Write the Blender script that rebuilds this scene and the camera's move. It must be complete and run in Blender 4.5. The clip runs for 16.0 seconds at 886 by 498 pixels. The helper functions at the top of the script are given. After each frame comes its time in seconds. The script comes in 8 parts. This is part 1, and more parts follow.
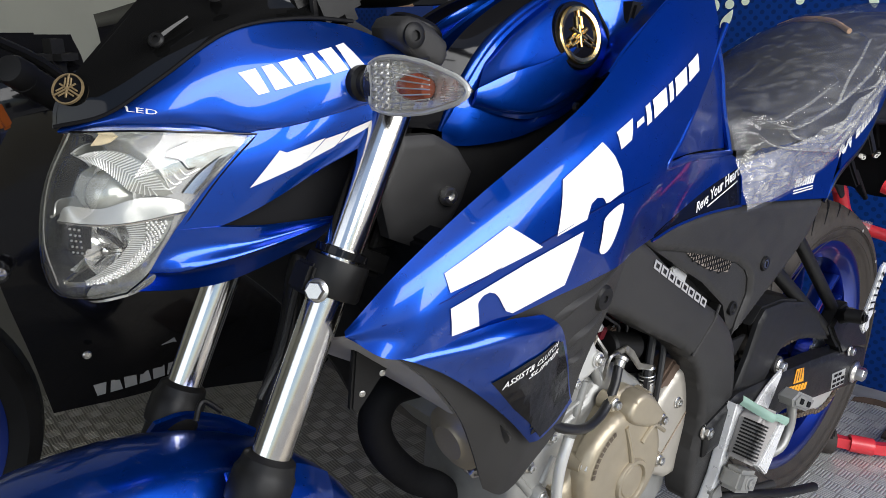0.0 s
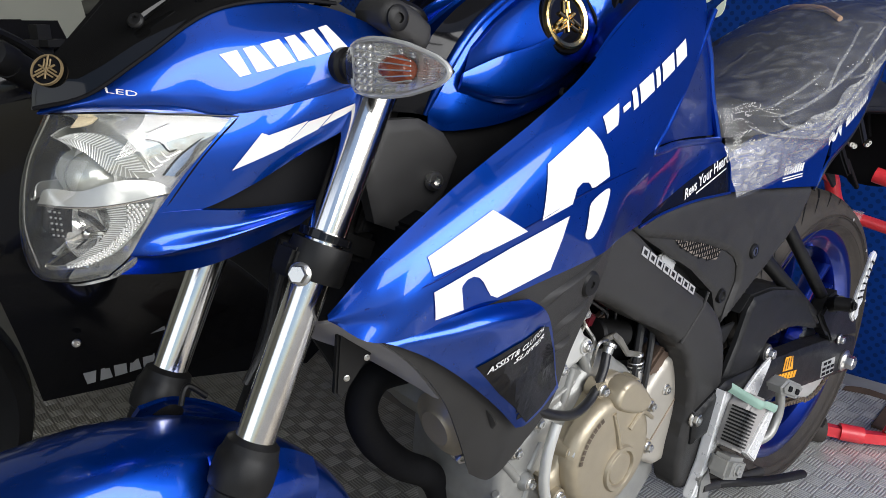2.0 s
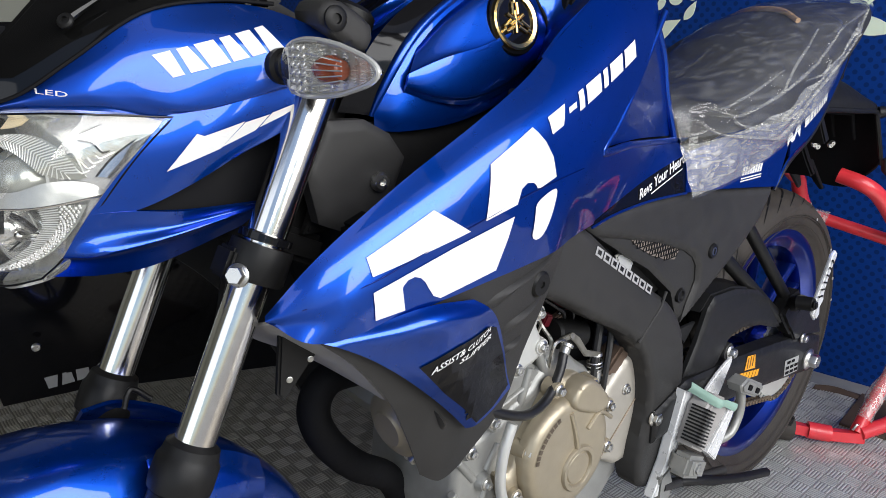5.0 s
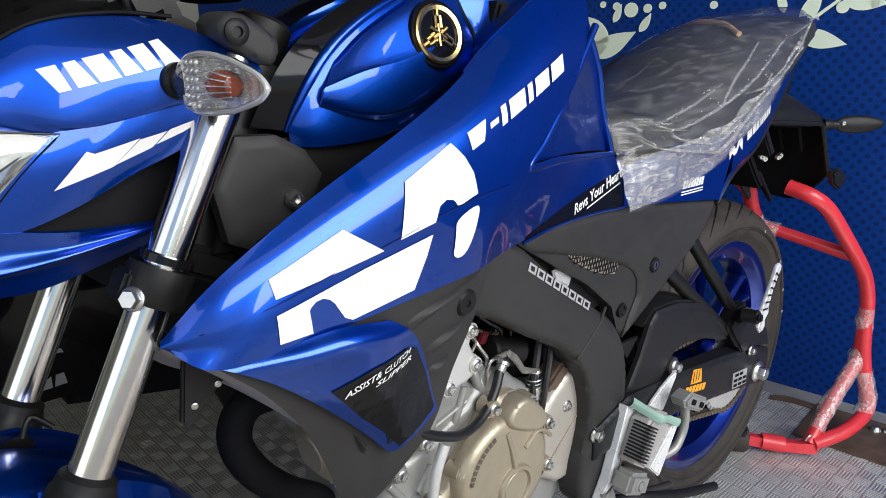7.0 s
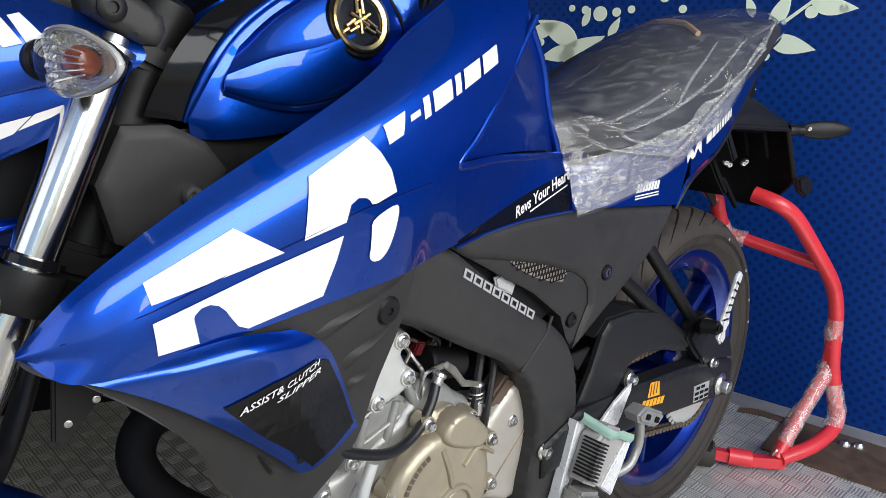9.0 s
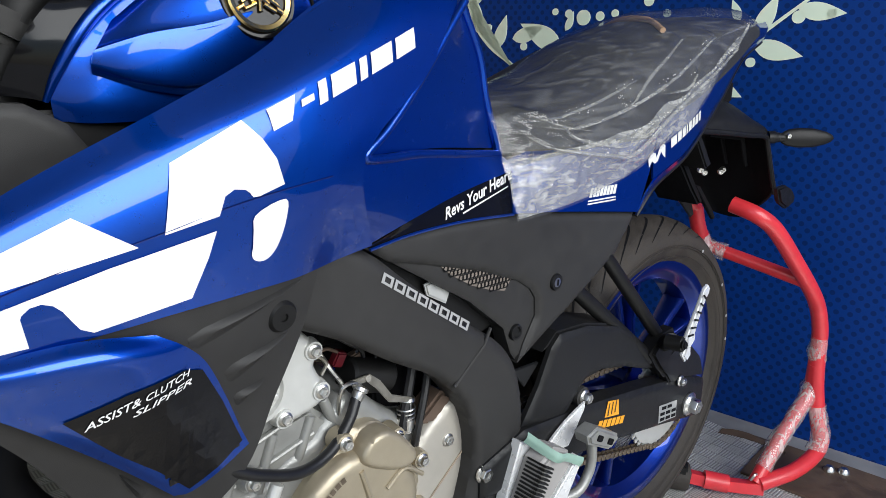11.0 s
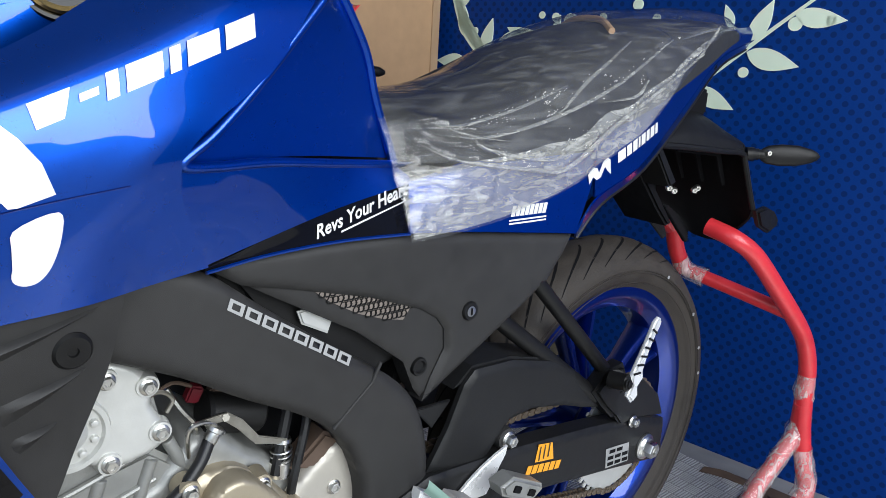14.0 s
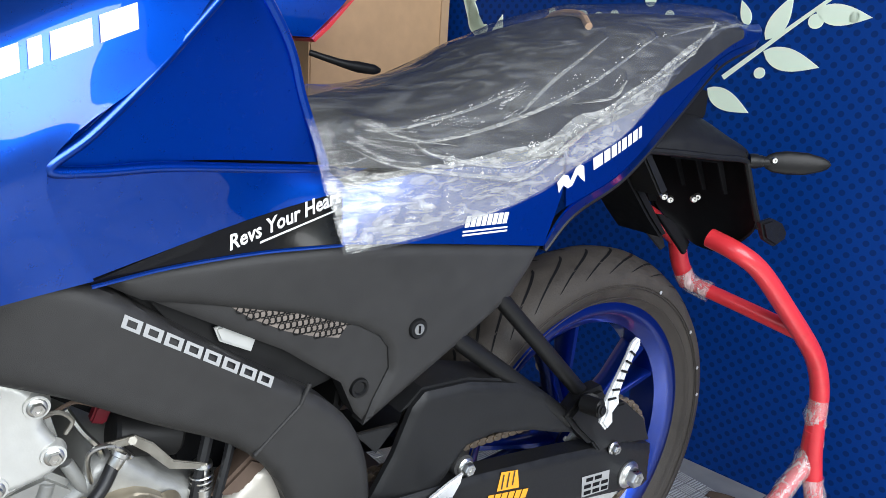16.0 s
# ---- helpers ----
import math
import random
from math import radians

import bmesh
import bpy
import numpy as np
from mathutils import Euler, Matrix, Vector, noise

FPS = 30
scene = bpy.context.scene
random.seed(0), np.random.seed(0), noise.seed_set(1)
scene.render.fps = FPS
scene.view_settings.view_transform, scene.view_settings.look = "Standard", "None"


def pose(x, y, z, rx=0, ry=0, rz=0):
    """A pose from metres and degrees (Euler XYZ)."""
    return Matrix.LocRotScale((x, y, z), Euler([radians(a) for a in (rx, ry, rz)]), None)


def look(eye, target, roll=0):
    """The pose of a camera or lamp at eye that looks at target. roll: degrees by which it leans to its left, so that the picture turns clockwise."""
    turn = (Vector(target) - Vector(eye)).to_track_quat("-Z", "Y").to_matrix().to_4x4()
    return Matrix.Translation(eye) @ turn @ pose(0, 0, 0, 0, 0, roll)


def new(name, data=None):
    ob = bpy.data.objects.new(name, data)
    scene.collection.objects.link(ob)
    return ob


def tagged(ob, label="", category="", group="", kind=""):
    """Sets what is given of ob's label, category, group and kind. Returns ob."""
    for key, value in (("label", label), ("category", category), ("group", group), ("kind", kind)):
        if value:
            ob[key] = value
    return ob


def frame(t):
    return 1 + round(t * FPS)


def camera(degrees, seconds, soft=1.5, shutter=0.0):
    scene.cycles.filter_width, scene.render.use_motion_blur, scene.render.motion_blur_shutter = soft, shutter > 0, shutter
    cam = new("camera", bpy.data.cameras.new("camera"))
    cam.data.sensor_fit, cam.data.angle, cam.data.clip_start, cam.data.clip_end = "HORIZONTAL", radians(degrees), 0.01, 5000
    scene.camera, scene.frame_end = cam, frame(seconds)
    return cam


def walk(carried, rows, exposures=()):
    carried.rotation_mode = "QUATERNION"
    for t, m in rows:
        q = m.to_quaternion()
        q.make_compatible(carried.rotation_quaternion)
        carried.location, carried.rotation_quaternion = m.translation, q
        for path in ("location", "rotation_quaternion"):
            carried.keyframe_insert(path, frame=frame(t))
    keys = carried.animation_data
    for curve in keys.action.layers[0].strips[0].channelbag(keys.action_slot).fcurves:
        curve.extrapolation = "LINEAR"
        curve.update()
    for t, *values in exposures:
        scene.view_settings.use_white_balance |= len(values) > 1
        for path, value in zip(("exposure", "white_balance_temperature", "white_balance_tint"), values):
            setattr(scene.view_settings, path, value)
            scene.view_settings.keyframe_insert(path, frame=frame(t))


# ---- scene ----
cam = camera(62.1, 16.0, soft=0.8)
METRES, EYE, TILT, LEAN, TURN = 0.62, 0.949, -17.2, 0.0, -40.0
ROWS = [
    (0.0, 0.0, 0.0, 0.0, 0.0, 0.0, -0.0),
    (0.5, 0.0019, 0.0015, -0.0042, -0.06, -0.19, 0.01),
    (1.0, 0.005, 0.0032, -0.0073, -0.12, -0.33, 0.01),
    (1.5, 0.0111, 0.0029, -0.0099, -0.19, -0.48, -0.01),
    (2.0, 0.0168, 0.0023, -0.0114, -0.27, -0.59, -0.02),
    (2.5, 0.0237, 0.0004, -0.0135, -0.37, -0.65, 0.01),
    (3.0, 0.029, -0.001, -0.0145, -0.47, -0.69, 0.02),
    (3.5, 0.0387, -0.0014, -0.0148, -0.61, -0.73, 0.01),
    (4.0, 0.049, -0.002, -0.015, -0.75, -0.71, 0.02),
    (6.5, 0.1436, 0.019, -0.0063, -2.58, 0.2, 0.57),
    (7.0, 0.1677, 0.0282, 0.0003, -3.1, 0.26, 0.52),
    (7.5, 0.1922, 0.0416, 0.0026, -3.44, 0.47, 0.59),
    (8.0, 0.2171, 0.0608, -0.0014, -3.74, 0.68, 0.58),
    (8.5, 0.2495, 0.0867, -0.0075, -4.01, 0.87, 0.47),
    (9.0, 0.2726, 0.1127, -0.0084, -4.18, 0.97, 0.14),
    (11.5, 0.4663, 0.2328, -0.0159, -3.31, 2.07, -1.23),
    (12.0, 0.4979, 0.2497, -0.0051, -3.06, 2.17, -1.56),
    (12.5, 0.533, 0.2677, 0.0021, -2.69, 2.28, -1.82),
    (13.0, 0.5774, 0.3024, 0.0043, -2.29, 2.31, -2.23),
    (13.5, 0.6199, 0.3295, 0.0122, -1.9, 2.35, -2.53),
    (14.0, 0.6786, 0.3723, 0.0223, -1.28, 2.34, -2.9),
    (14.5, 0.7217, 0.4058, 0.0307, -0.74, 2.38, -3.23),
    (15.0, 0.7692, 0.4343, 0.0425, 0.25, 2.26, -3.58),
    (15.5, 0.8014, 0.4563, 0.0525, 1.01, 2.13, -3.92),
    (16.0, 0.839, 0.4776, 0.0599, 1.84, 2.06, -4.2),
]
walk(cam, [(t, pose(-1.404, -0.592, EYE, TILT, LEAN, TURN) @ pose(METRES * x, METRES * y, METRES * z, 90 + pitch, roll, yaw)) for t, x, y, z, yaw, pitch, roll in ROWS],
     exposures=[(0.0, 0.09, 6500, 10), (9.0, 0.07, 6450, 9), (12.0, -0.02, 6250, 7), (13.0, 0.0, 6180, 7), (14.5, 0.10, 6120, 7), (16.0, 0.34, 6120, 7)])
from mathutils import geometry


# ---- light ----
world = bpy.data.worlds.new("World")
scene.world = world
world.use_nodes = True
wn = world.node_tree
sky = wn.nodes.new("ShaderNodeTexSky")
sky.sky_type = "NISHITA"
sky.sun_disc = False
sky.sun_elevation, sky.sun_rotation = radians(68), radians(195)
wn.links.new(sky.outputs[0], wn.nodes["Background"].inputs[0])
wn.nodes["Background"].inputs[1].default_value = 0.12
sun = new("sun", bpy.data.lights.new("sun", "SUN"))
sun.data.energy, sun.data.angle, sun.data.color = 2.5, radians(0.6), (1.0, 0.95, 0.88)
sun.matrix_world = look((-1.0, -3.5, 9), (0, 0, 0))
# daylight through the open front, and an end lamp added to brighten the headlamp
for at, toward, wide, high, power in (((-0.175, -2.3, 1.75), (-0.175, 0.0, 1.6), 1.65, 2.0, 70), ((-1.7, -2.3, 2.05), (-1.7, 0.0, 1.9), 1.4, 1.4, 36), ((-4.6, -1.0, 1.6), (0.0, -0.6, 1.2), 2.4, 2.2, 16)):
    opening = new("daylight_fill", bpy.data.lights.new("daylight_fill", "AREA"))
    opening.data.shape, opening.data.size, opening.data.size_y = "RECTANGLE", wide, high
    opening.data.energy, opening.data.color = power, (1.0, 0.978, 0.948)
    opening.matrix_world = look(at, toward)


# ---- material tools ----
def mat(name, color, rough=0.5, metal=0.0, coat=0.0, var=0.12, scale=40.0, bump=0.0, bump_scale=200.0, trans=0.0, ior=1.45, spec=0.5):
    """A principled surface with a coarse and a fine variation of its colour and roughness."""
    m = bpy.data.materials.new(name)
    m.use_nodes = True
    nt = m.node_tree
    b = nt.nodes["Principled BSDF"]
    co = nt.nodes.new("ShaderNodeTexCoord")
    n1 = nt.nodes.new("ShaderNodeTexNoise")
    n1.inputs["Scale"].default_value, n1.inputs["Detail"].default_value = scale, 6
    n2 = nt.nodes.new("ShaderNodeTexNoise")
    n2.inputs["Scale"].default_value, n2.inputs["Detail"].default_value = scale * 0.12, 4
    for n in (n1, n2):
        nt.links.new(co.outputs["Object"], n.inputs["Vector"])
    add = nt.nodes.new("ShaderNodeMath")
    add.operation = "ADD"
    nt.links.new(n1.outputs["Fac"], add.inputs[0])
    nt.links.new(n2.outputs["Fac"], add.inputs[1])
    ramp = nt.nodes.new("ShaderNodeMapRange")
    ramp.inputs["From Min"].default_value, ramp.inputs["From Max"].default_value = 0.6, 1.4
    ramp.inputs["To Min"].default_value, ramp.inputs["To Max"].default_value = 1 - var, 1 + var
    nt.links.new(add.outputs[0], ramp.inputs["Value"])
    mul = nt.nodes.new("ShaderNodeVectorMath")
    mul.operation = "SCALE"
    mul.inputs[0].default_value = color
    nt.links.new(ramp.outputs[0], mul.inputs["Scale"])
    nt.links.new(mul.outputs[0], b.inputs["Base Color"])
    rr = nt.nodes.new("ShaderNodeMapRange")
    rr.inputs["From Min"].default_value, rr.inputs["From Max"].default_value = 0.6, 1.4
    rr.inputs["To Min"].default_value, rr.inputs["To Max"].default_value = max(rough * (1 - 1.2 * var), 0.01), rough * (1 + 1.2 * var)
    nt.links.new(add.outputs[0], rr.inputs["Value"])
    nt.links.new(rr.outputs[0], b.inputs["Roughness"])
    b.inputs["Metallic"].default_value = metal
    b.inputs["Specular IOR Level"].default_value = spec
    b.inputs["Coat Weight"].default_value = coat
    b.inputs["Coat Roughness"].default_value = 0.03
    b.inputs["Transmission Weight"].default_value = trans
    b.inputs["IOR"].default_value = ior
    if bump:
        n3 = nt.nodes.new("ShaderNodeTexNoise")
        n3.inputs["Scale"].default_value, n3.inputs["Detail"].default_value = bump_scale, 4
        nt.links.new(co.outputs["Object"], n3.inputs["Vector"])
        bp = nt.nodes.new("ShaderNodeBump")
        bp.inputs["Strength"].default_value, bp.inputs["Distance"].default_value = bump, 0.001
        nt.links.new(n3.outputs["Fac"], bp.inputs["Height"])
        nt.links.new(bp.outputs[0], b.inputs["Normal"])
    return m


def paint(name, color, rough=0.28, metal=0.87):
    """Metallic paint under a deep clear coat, with a fine flake."""
    m = mat(name, color, rough, metal, 0.8, 0.03, 900.0, 0.012, 1800.0)
    b = m.node_tree.nodes["Principled BSDF"]
    b.inputs["Coat IOR"].default_value = 1.55
    b.inputs["Coat Roughness"].default_value = 0.015
    return m


BLUE = paint("blue_metallic_paint", (0.0010, 0.060, 0.43))
RIMBLUE = paint("blue_wheel_paint", (0.006, 0.032, 0.27), 0.3, 0.9)
WHITE = mat("white_vinyl", (0.74, 0.735, 0.72), 0.35, 0, 0.3, 0.03, 30)
SILVERTXT = mat("silver_vinyl", (0.40, 0.40, 0.395), 0.4, 0.2, 0, 0.05, 30)
BLACK = mat("black_plastic", (0.009, 0.0088, 0.0088), 0.45, 0, 0, 0.2, 60, 0.12, 900, spec=0.3)
SATIN = mat("satin_grey_coating", (0.0315, 0.0305, 0.0298), 0.46, 0.0, 0, 0.16, 50, 0.22, 1500, spec=0.28)
GLOSS = mat("gloss_black", (0.005, 0.005, 0.006), 0.10, 0, 0.15, 0.2, 50, spec=0.25)
DARK = mat("black_plastic_and_void_shade", (0.006, 0.006, 0.007), 0.7, 0, 0, 0.2, 50, spec=0.15)
CHROME = mat("hard_chrome", (0.80, 0.78, 0.74), 0.15, 1.0, 0, 0.08, 90)
STEEL = mat("zinc_bolt_steel", (0.62, 0.61, 0.58), 0.30, 1.0, 0, 0.15, 120)
ALLOY = mat("cast_engine_alloy", (0.33, 0.33, 0.312), 0.42, 0.5, 0, 0.14, 60, 0.25, 700)
ALLOY2 = mat("polished_alloy", (0.60, 0.60, 0.57), 0.35, 0.4, 0, 0.08, 60, 0.1, 500)
BRIGHT = mat("bright_polished_plate", (0.86, 0.86, 0.85), 0.28, 0.3, 0.2, 0.08, 60, 0.1, 500)
BRONZE = mat("bronze_engine_paint", (0.40, 0.345, 0.25), 0.40, 0.55, 0.2, 0.08, 60, 0.15, 900)
ARMBLACK = mat("satin_black_paint", (0.013, 0.013, 0.0135), 0.42, 0, 0, 0.18, 50, 0.15, 1200, spec=0.32)
RUBBER = mat("tyre_rubber", (0.040, 0.034, 0.029), 0.62, 0, 0, 0.35, 45, 0.45, 300, spec=0.35)
DARKRED = mat("dark_red_plastic", (0.10, 0.006, 0.012), 0.4, 0, 0, 0.2, 60)
WORN = mat("worn_grey_steel", (0.30, 0.285, 0.25), 0.42, 0.85, 0, 0.3, 120)
HOSE = mat("black_hose_rubber", (0.012, 0.012, 0.013), 0.35, 0, 0, 0.2, 60)
RED = mat("red_stand_paint", (0.66, 0.035, 0.045), 0.36, 0, 0.4, 0.12, 45, 0.15, 300)
SEATV = mat("black_seat_vinyl", (0.024, 0.024, 0.025), 0.55, 0, 0, 0.15, 50, 0.5, 900)
GOLD = mat("gold_emblem", (0.78, 0.56, 0.22), 0.22, 1.0, 0, 0.08, 90)
DULLGOLD = mat("dull_gold_emblem", (0.26, 0.19, 0.10), 0.5, 0.6, 0, 0.2, 90)
CARBON = mat("carbon_weave_print", (0.010, 0.010, 0.011), 0.10, 0, 0.2, 0.2, 60, spec=0.4)
PALEBRONZE = mat("pale_bronze_paint", (0.46, 0.43, 0.375), 0.42, 0.35, 0.1, 0.08, 60, 0.15, 900)
CARD = mat("cardboard", (0.46, 0.29, 0.16), 0.75, 0, 0, 0.10, 30, 0.2, 250)
TAPE = mat("packing_tape", (0.42, 0.28, 0.17), 0.25, 0, 0, 0.06, 30)
GREYWALL = mat("grey_green_plaster", (0.30, 0.30, 0.25), 0.8, 0, 0, 0.08, 6, 0.2, 120)
CEIL = mat("dark_ceiling_panel", (0.085, 0.085, 0.09), 0.7, 0, 0, 0.04, 5)
ORANGE = mat("orange_vinyl", (0.85, 0.36, 0.02), 0.4, 0, 0, 0.05, 30)
LEAF = mat("pale_green_print", (0.70, 0.80, 0.66), 0.55, 0, 0, 0.04, 20)
RUST = mat("rusty_brown_steel", (0.11, 0.075, 0.055), 0.65, 0.2, 0, 0.35, 35, 0.5, 150)
AMBER = mat("amber_reflector", (0.22, 0.055, 0.010), 0.2, 0, 0.6, 0.1, 60)
BULB = mat("orange_bulb", (0.30, 0.06, 0.022), 0.25, 0, 0.5, 0.25, 90)
CHAIN = mat("oiled_chain_steel", (0.20, 0.16, 0.12), 0.45, 0.8, 0, 0.3, 150, 0.3, 600)
GREENTAPE = mat("green_cloth_tie", (0.26, 0.40, 0.33), 0.6, 0, 0, 0.15, 40, 0.4, 300)
PALEGREY = mat("pale_grey_plastic", (0.34, 0.325, 0.31), 0.5, 0, 0, 0.12, 50, 0.1, 400)
PLATE = mat("worn_steel_tread_plate", (0.40, 0.40, 0.385), 0.42, 0.5, 0, 0.28, 14, 0.25, 220)
DARKPLATE = mat("shaded_tread_plate", (0.185, 0.17, 0.145), 0.5, 0.35, 0, 0.35, 12, 0.3, 220)
CONCRETE = mat("outside_concrete", (0.34, 0.33, 0.31), 0.85, 0, 0, 0.12, 4, 0.3, 90)
SILVERED = mat("silvered_lamp_plastic", (0.90, 0.90, 0.86), 0.17, 0.78, 0, 0.10, 140, 0.35, 110)
DISH = mat("bright_silver_dish", (0.90, 0.89, 0.85), 0.14, 0.72, 0, 0.10, 140)
SOFTGREY = mat("clear_edge_plastic", (0.50, 0.50, 0.48), 0.12, 0.1, 0.5, 0.08, 60)
FOAM = mat("beige_filter_foam", (0.17, 0.145, 0.125), 0.8, 0, 0, 0.45, 160)
SCREEN = mat("gloss_black_screen", (0.004, 0.004, 0.004), 0.06, 0, 0.0, 0.1, 30, spec=0.4)


def clear(name, color, rough, alpha, bump=0.0, bump_scale=40.0, stretch=(1, 1, 1), tilt=0.0, peak=1.5):
    """Thin clear plastic: glossy film over a mostly open sheet."""
    m = bpy.data.materials.new(name)
    m.use_nodes = True
    nt = m.node_tree
    b = nt.nodes["Principled BSDF"]
    out = nt.nodes["Material Output"]
    b.inputs["Base Color"].default_value = (*color, 1)
    b.inputs["Roughness"].default_value = rough
    tr = nt.nodes.new("ShaderNodeBsdfTransparent")
    mix = nt.nodes.new("ShaderNodeMixShader")
    face = nt.nodes.new("ShaderNodeLayerWeight")
    face.inputs["Blend"].default_value = 0.5
    power = nt.nodes.new("ShaderNodeMath")
    power.operation = "POWER"
    power.inputs[1].default_value = 4.5
    nt.links.new(face.outputs["Facing"], power.inputs[0])
    fres = nt.nodes.new("ShaderNodeMapRange")
    fres.inputs["To Min"].default_value, fres.inputs["To Max"].default_value = 0.045, 0.9
    nt.links.new(power.outputs[0], fres.inputs["Value"])
    co = nt.nodes.new("ShaderNodeTexCoord")
    ns = nt.nodes.new("ShaderNodeTexNoise")
    ns.inputs["Scale"].default_value, ns.inputs["Detail"].default_value, ns.inputs["Distortion"].default_value = bump_scale, 6, 1.2
    mp = nt.nodes.new("ShaderNodeMapping")
    mp.inputs["Rotation"].default_value = (0, radians(tilt), 0)
    mp.inputs["Scale"].default_value = stretch
    nt.links.new(co.outputs["Object"], mp.inputs["Vector"])
    nt.links.new(mp.outputs[0], ns.inputs["Vector"])
    amt = nt.nodes.new("ShaderNodeMapRange")
    amt.inputs["From Min"].default_value, amt.inputs["From Max"].default_value = 0.48, 0.72
    amt.inputs["To Min"].default_value, amt.inputs["To Max"].default_value = alpha * 0.7, alpha * peak
    nt.links.new(ns.outputs["Fac"], amt.inputs["Value"])
    gloss = nt.nodes.new("ShaderNodeBsdfGlossy")
    gloss.inputs["Roughness"].default_value = rough * 0.6
    film = nt.nodes.new("ShaderNodeMixShader")
    if bump:
        bp = nt.nodes.new("ShaderNodeBump")
        bp.inputs["Strength"].default_value, bp.inputs["Distance"].default_value = bump, 0.004
        nt.links.new(ns.outputs["Fac"], bp.inputs["Height"])
        nt.links.new(bp.outputs[0], b.inputs["Normal"])
        nt.links.new(bp.outputs[0], face.inputs["Normal"])
        nt.links.new(bp.outputs[0], gloss.inputs["Normal"])
    nt.links.new(amt.outputs[0], mix.inputs[0])
    nt.links.new(tr.outputs[0], mix.inputs[1])
    nt.links.new(b.outputs[0], mix.inputs[2])
    nt.links.new(fres.outputs[0], film.inputs[0])
    nt.links.new(mix.outputs[0], film.inputs[1])
    nt.links.new(gloss.outputs[0], film.inputs[2])
    nt.links.new(film.outputs[0], out.inputs["Surface"])
    return m


BAG = clear("crinkled_clear_polythene", (0.82, 0.82, 0.79), 0.08, 0.060, 0.8, 40, (0.22, 1, 1.7), 24, 2.6)
BAG2 = clear("doubled_clear_polythene", (0.74, 0.735, 0.68), 0.12, 0.42, 0.9, 70, (0.40, 1, 1.4), 40, 1.7)
WRAP = clear("torn_clear_film", (0.88, 0.85, 0.82), 0.12, 0.30, 0.9, 70, (1, 1, 0.4), 20, 2.2)
LENS = clear("clear_lamp_lens", (0.9, 0.92, 0.92), 0.03, 0.015, 0.0, 30)


# ---- shape tools ----
def part(name, bm, material, parent=None, label="", smooth=True):
    me = bpy.data.meshes.new(name)
    bm.to_mesh(me)
    bm.free()
    me.materials.append(material)
    if smooth:
        me.shade_smooth()
        me.set_sharp_from_angle(angle=radians(38))
    ob = new(name, me)
    ob.parent = parent
    if label:
        tagged(ob, label)
    return ob


def empty(name, label="", category="", group="", kind="", at=(0, 0, 0)):
    e = new(name)
    e.empty_display_size = 0.1
    e.location = at
    return tagged(e, label, category, group, kind)


def cr(pts, n, closed=False):
    """A smooth line through the points, n steps to a span."""
    p = np.array(pts, float)
    k = len(p)
    out = []
    for i in range(k if closed else k - 1):
        if closed:
            a, b, c, d = p[i - 1], p[i], p[(i + 1) % k], p[(i + 2) % k]
        else:
            b, c = p[i], p[i + 1]
            a = p[i - 1] if i else 2 * b - c
            d = p[i + 2] if i + 2 < k else 2 * c - b
        for s in range(n):
            t = s / n
            out.append(0.5 * (2 * b + (c - a) * t + (2 * a - 5 * b + 4 * c - d) * t * t + (3 * b - a - 3 * c + d) * t ** 3))
    if not closed:
        out.append(p[-1])
    return np.array(out)


def loft_grid(rows, nu=6, nv=6):
    lines = np.array([cr(r, nu) for r in rows])
    return np.stack([cr(lines[:, j], nv) for j in range(lines.shape[1])], axis=1)


def sheet(name, rows, material, parent, label="", nu=6, nv=6, thick=0.003, toward=(0, -1, 0), mirror=None):
    g = loft_grid(rows, nu, nv)
    ob = part(name, shell(g, thick, toward), material, parent, label)
    if mirror:
        part(name, shell(g * np.array((1, -1, 1)), thick, (toward[0], -toward[1], toward[2])), material, parent, label)
    return g


def shell(g, thick, toward):
    """Front grid and an inner copy set back along the normals, with closed rims."""
    du = np.gradient(g, axis=1)
    dv = np.gradient(g, axis=0)
    n = np.cross(du, dv)
    n /= np.linalg.norm(n, axis=2, keepdims=True) + 1e-9
    if np.dot(n.reshape(-1, 3).mean(0), toward) < 0:
        n = -n
    back = g - n * thick
    h, w = g.shape[:2]
    bm = bmesh.new()
    a = [[bm.verts.new(g[i, j]) for j in range(w)] for i in range(h)]
    b = [[bm.verts.new(back[i, j]) for j in range(w)] for i in range(h)]
    for i in range(h - 1):
        for j in range(w - 1):
            bm.faces.new((a[i][j], a[i][j + 1], a[i + 1][j + 1], a[i + 1][j]))
            bm.faces.new((b[i][j], b[i + 1][j], b[i + 1][j + 1], b[i][j + 1]))
    for i in range(h - 1):
        for j in (0, w - 1):
            bm.faces.new((a[i][j], a[i + 1][j], b[i + 1][j], b[i][j]))
    for j in range(w - 1):
        for i in (0, h - 1):
            bm.faces.new((a[i][j], a[i][j + 1], b[i][j + 1], b[i][j]))
    bmesh.ops.remove_doubles(bm, verts=bm.verts, dist=2e-5)
    bmesh.ops.recalc_face_normals(bm, faces=bm.faces)
    return bm


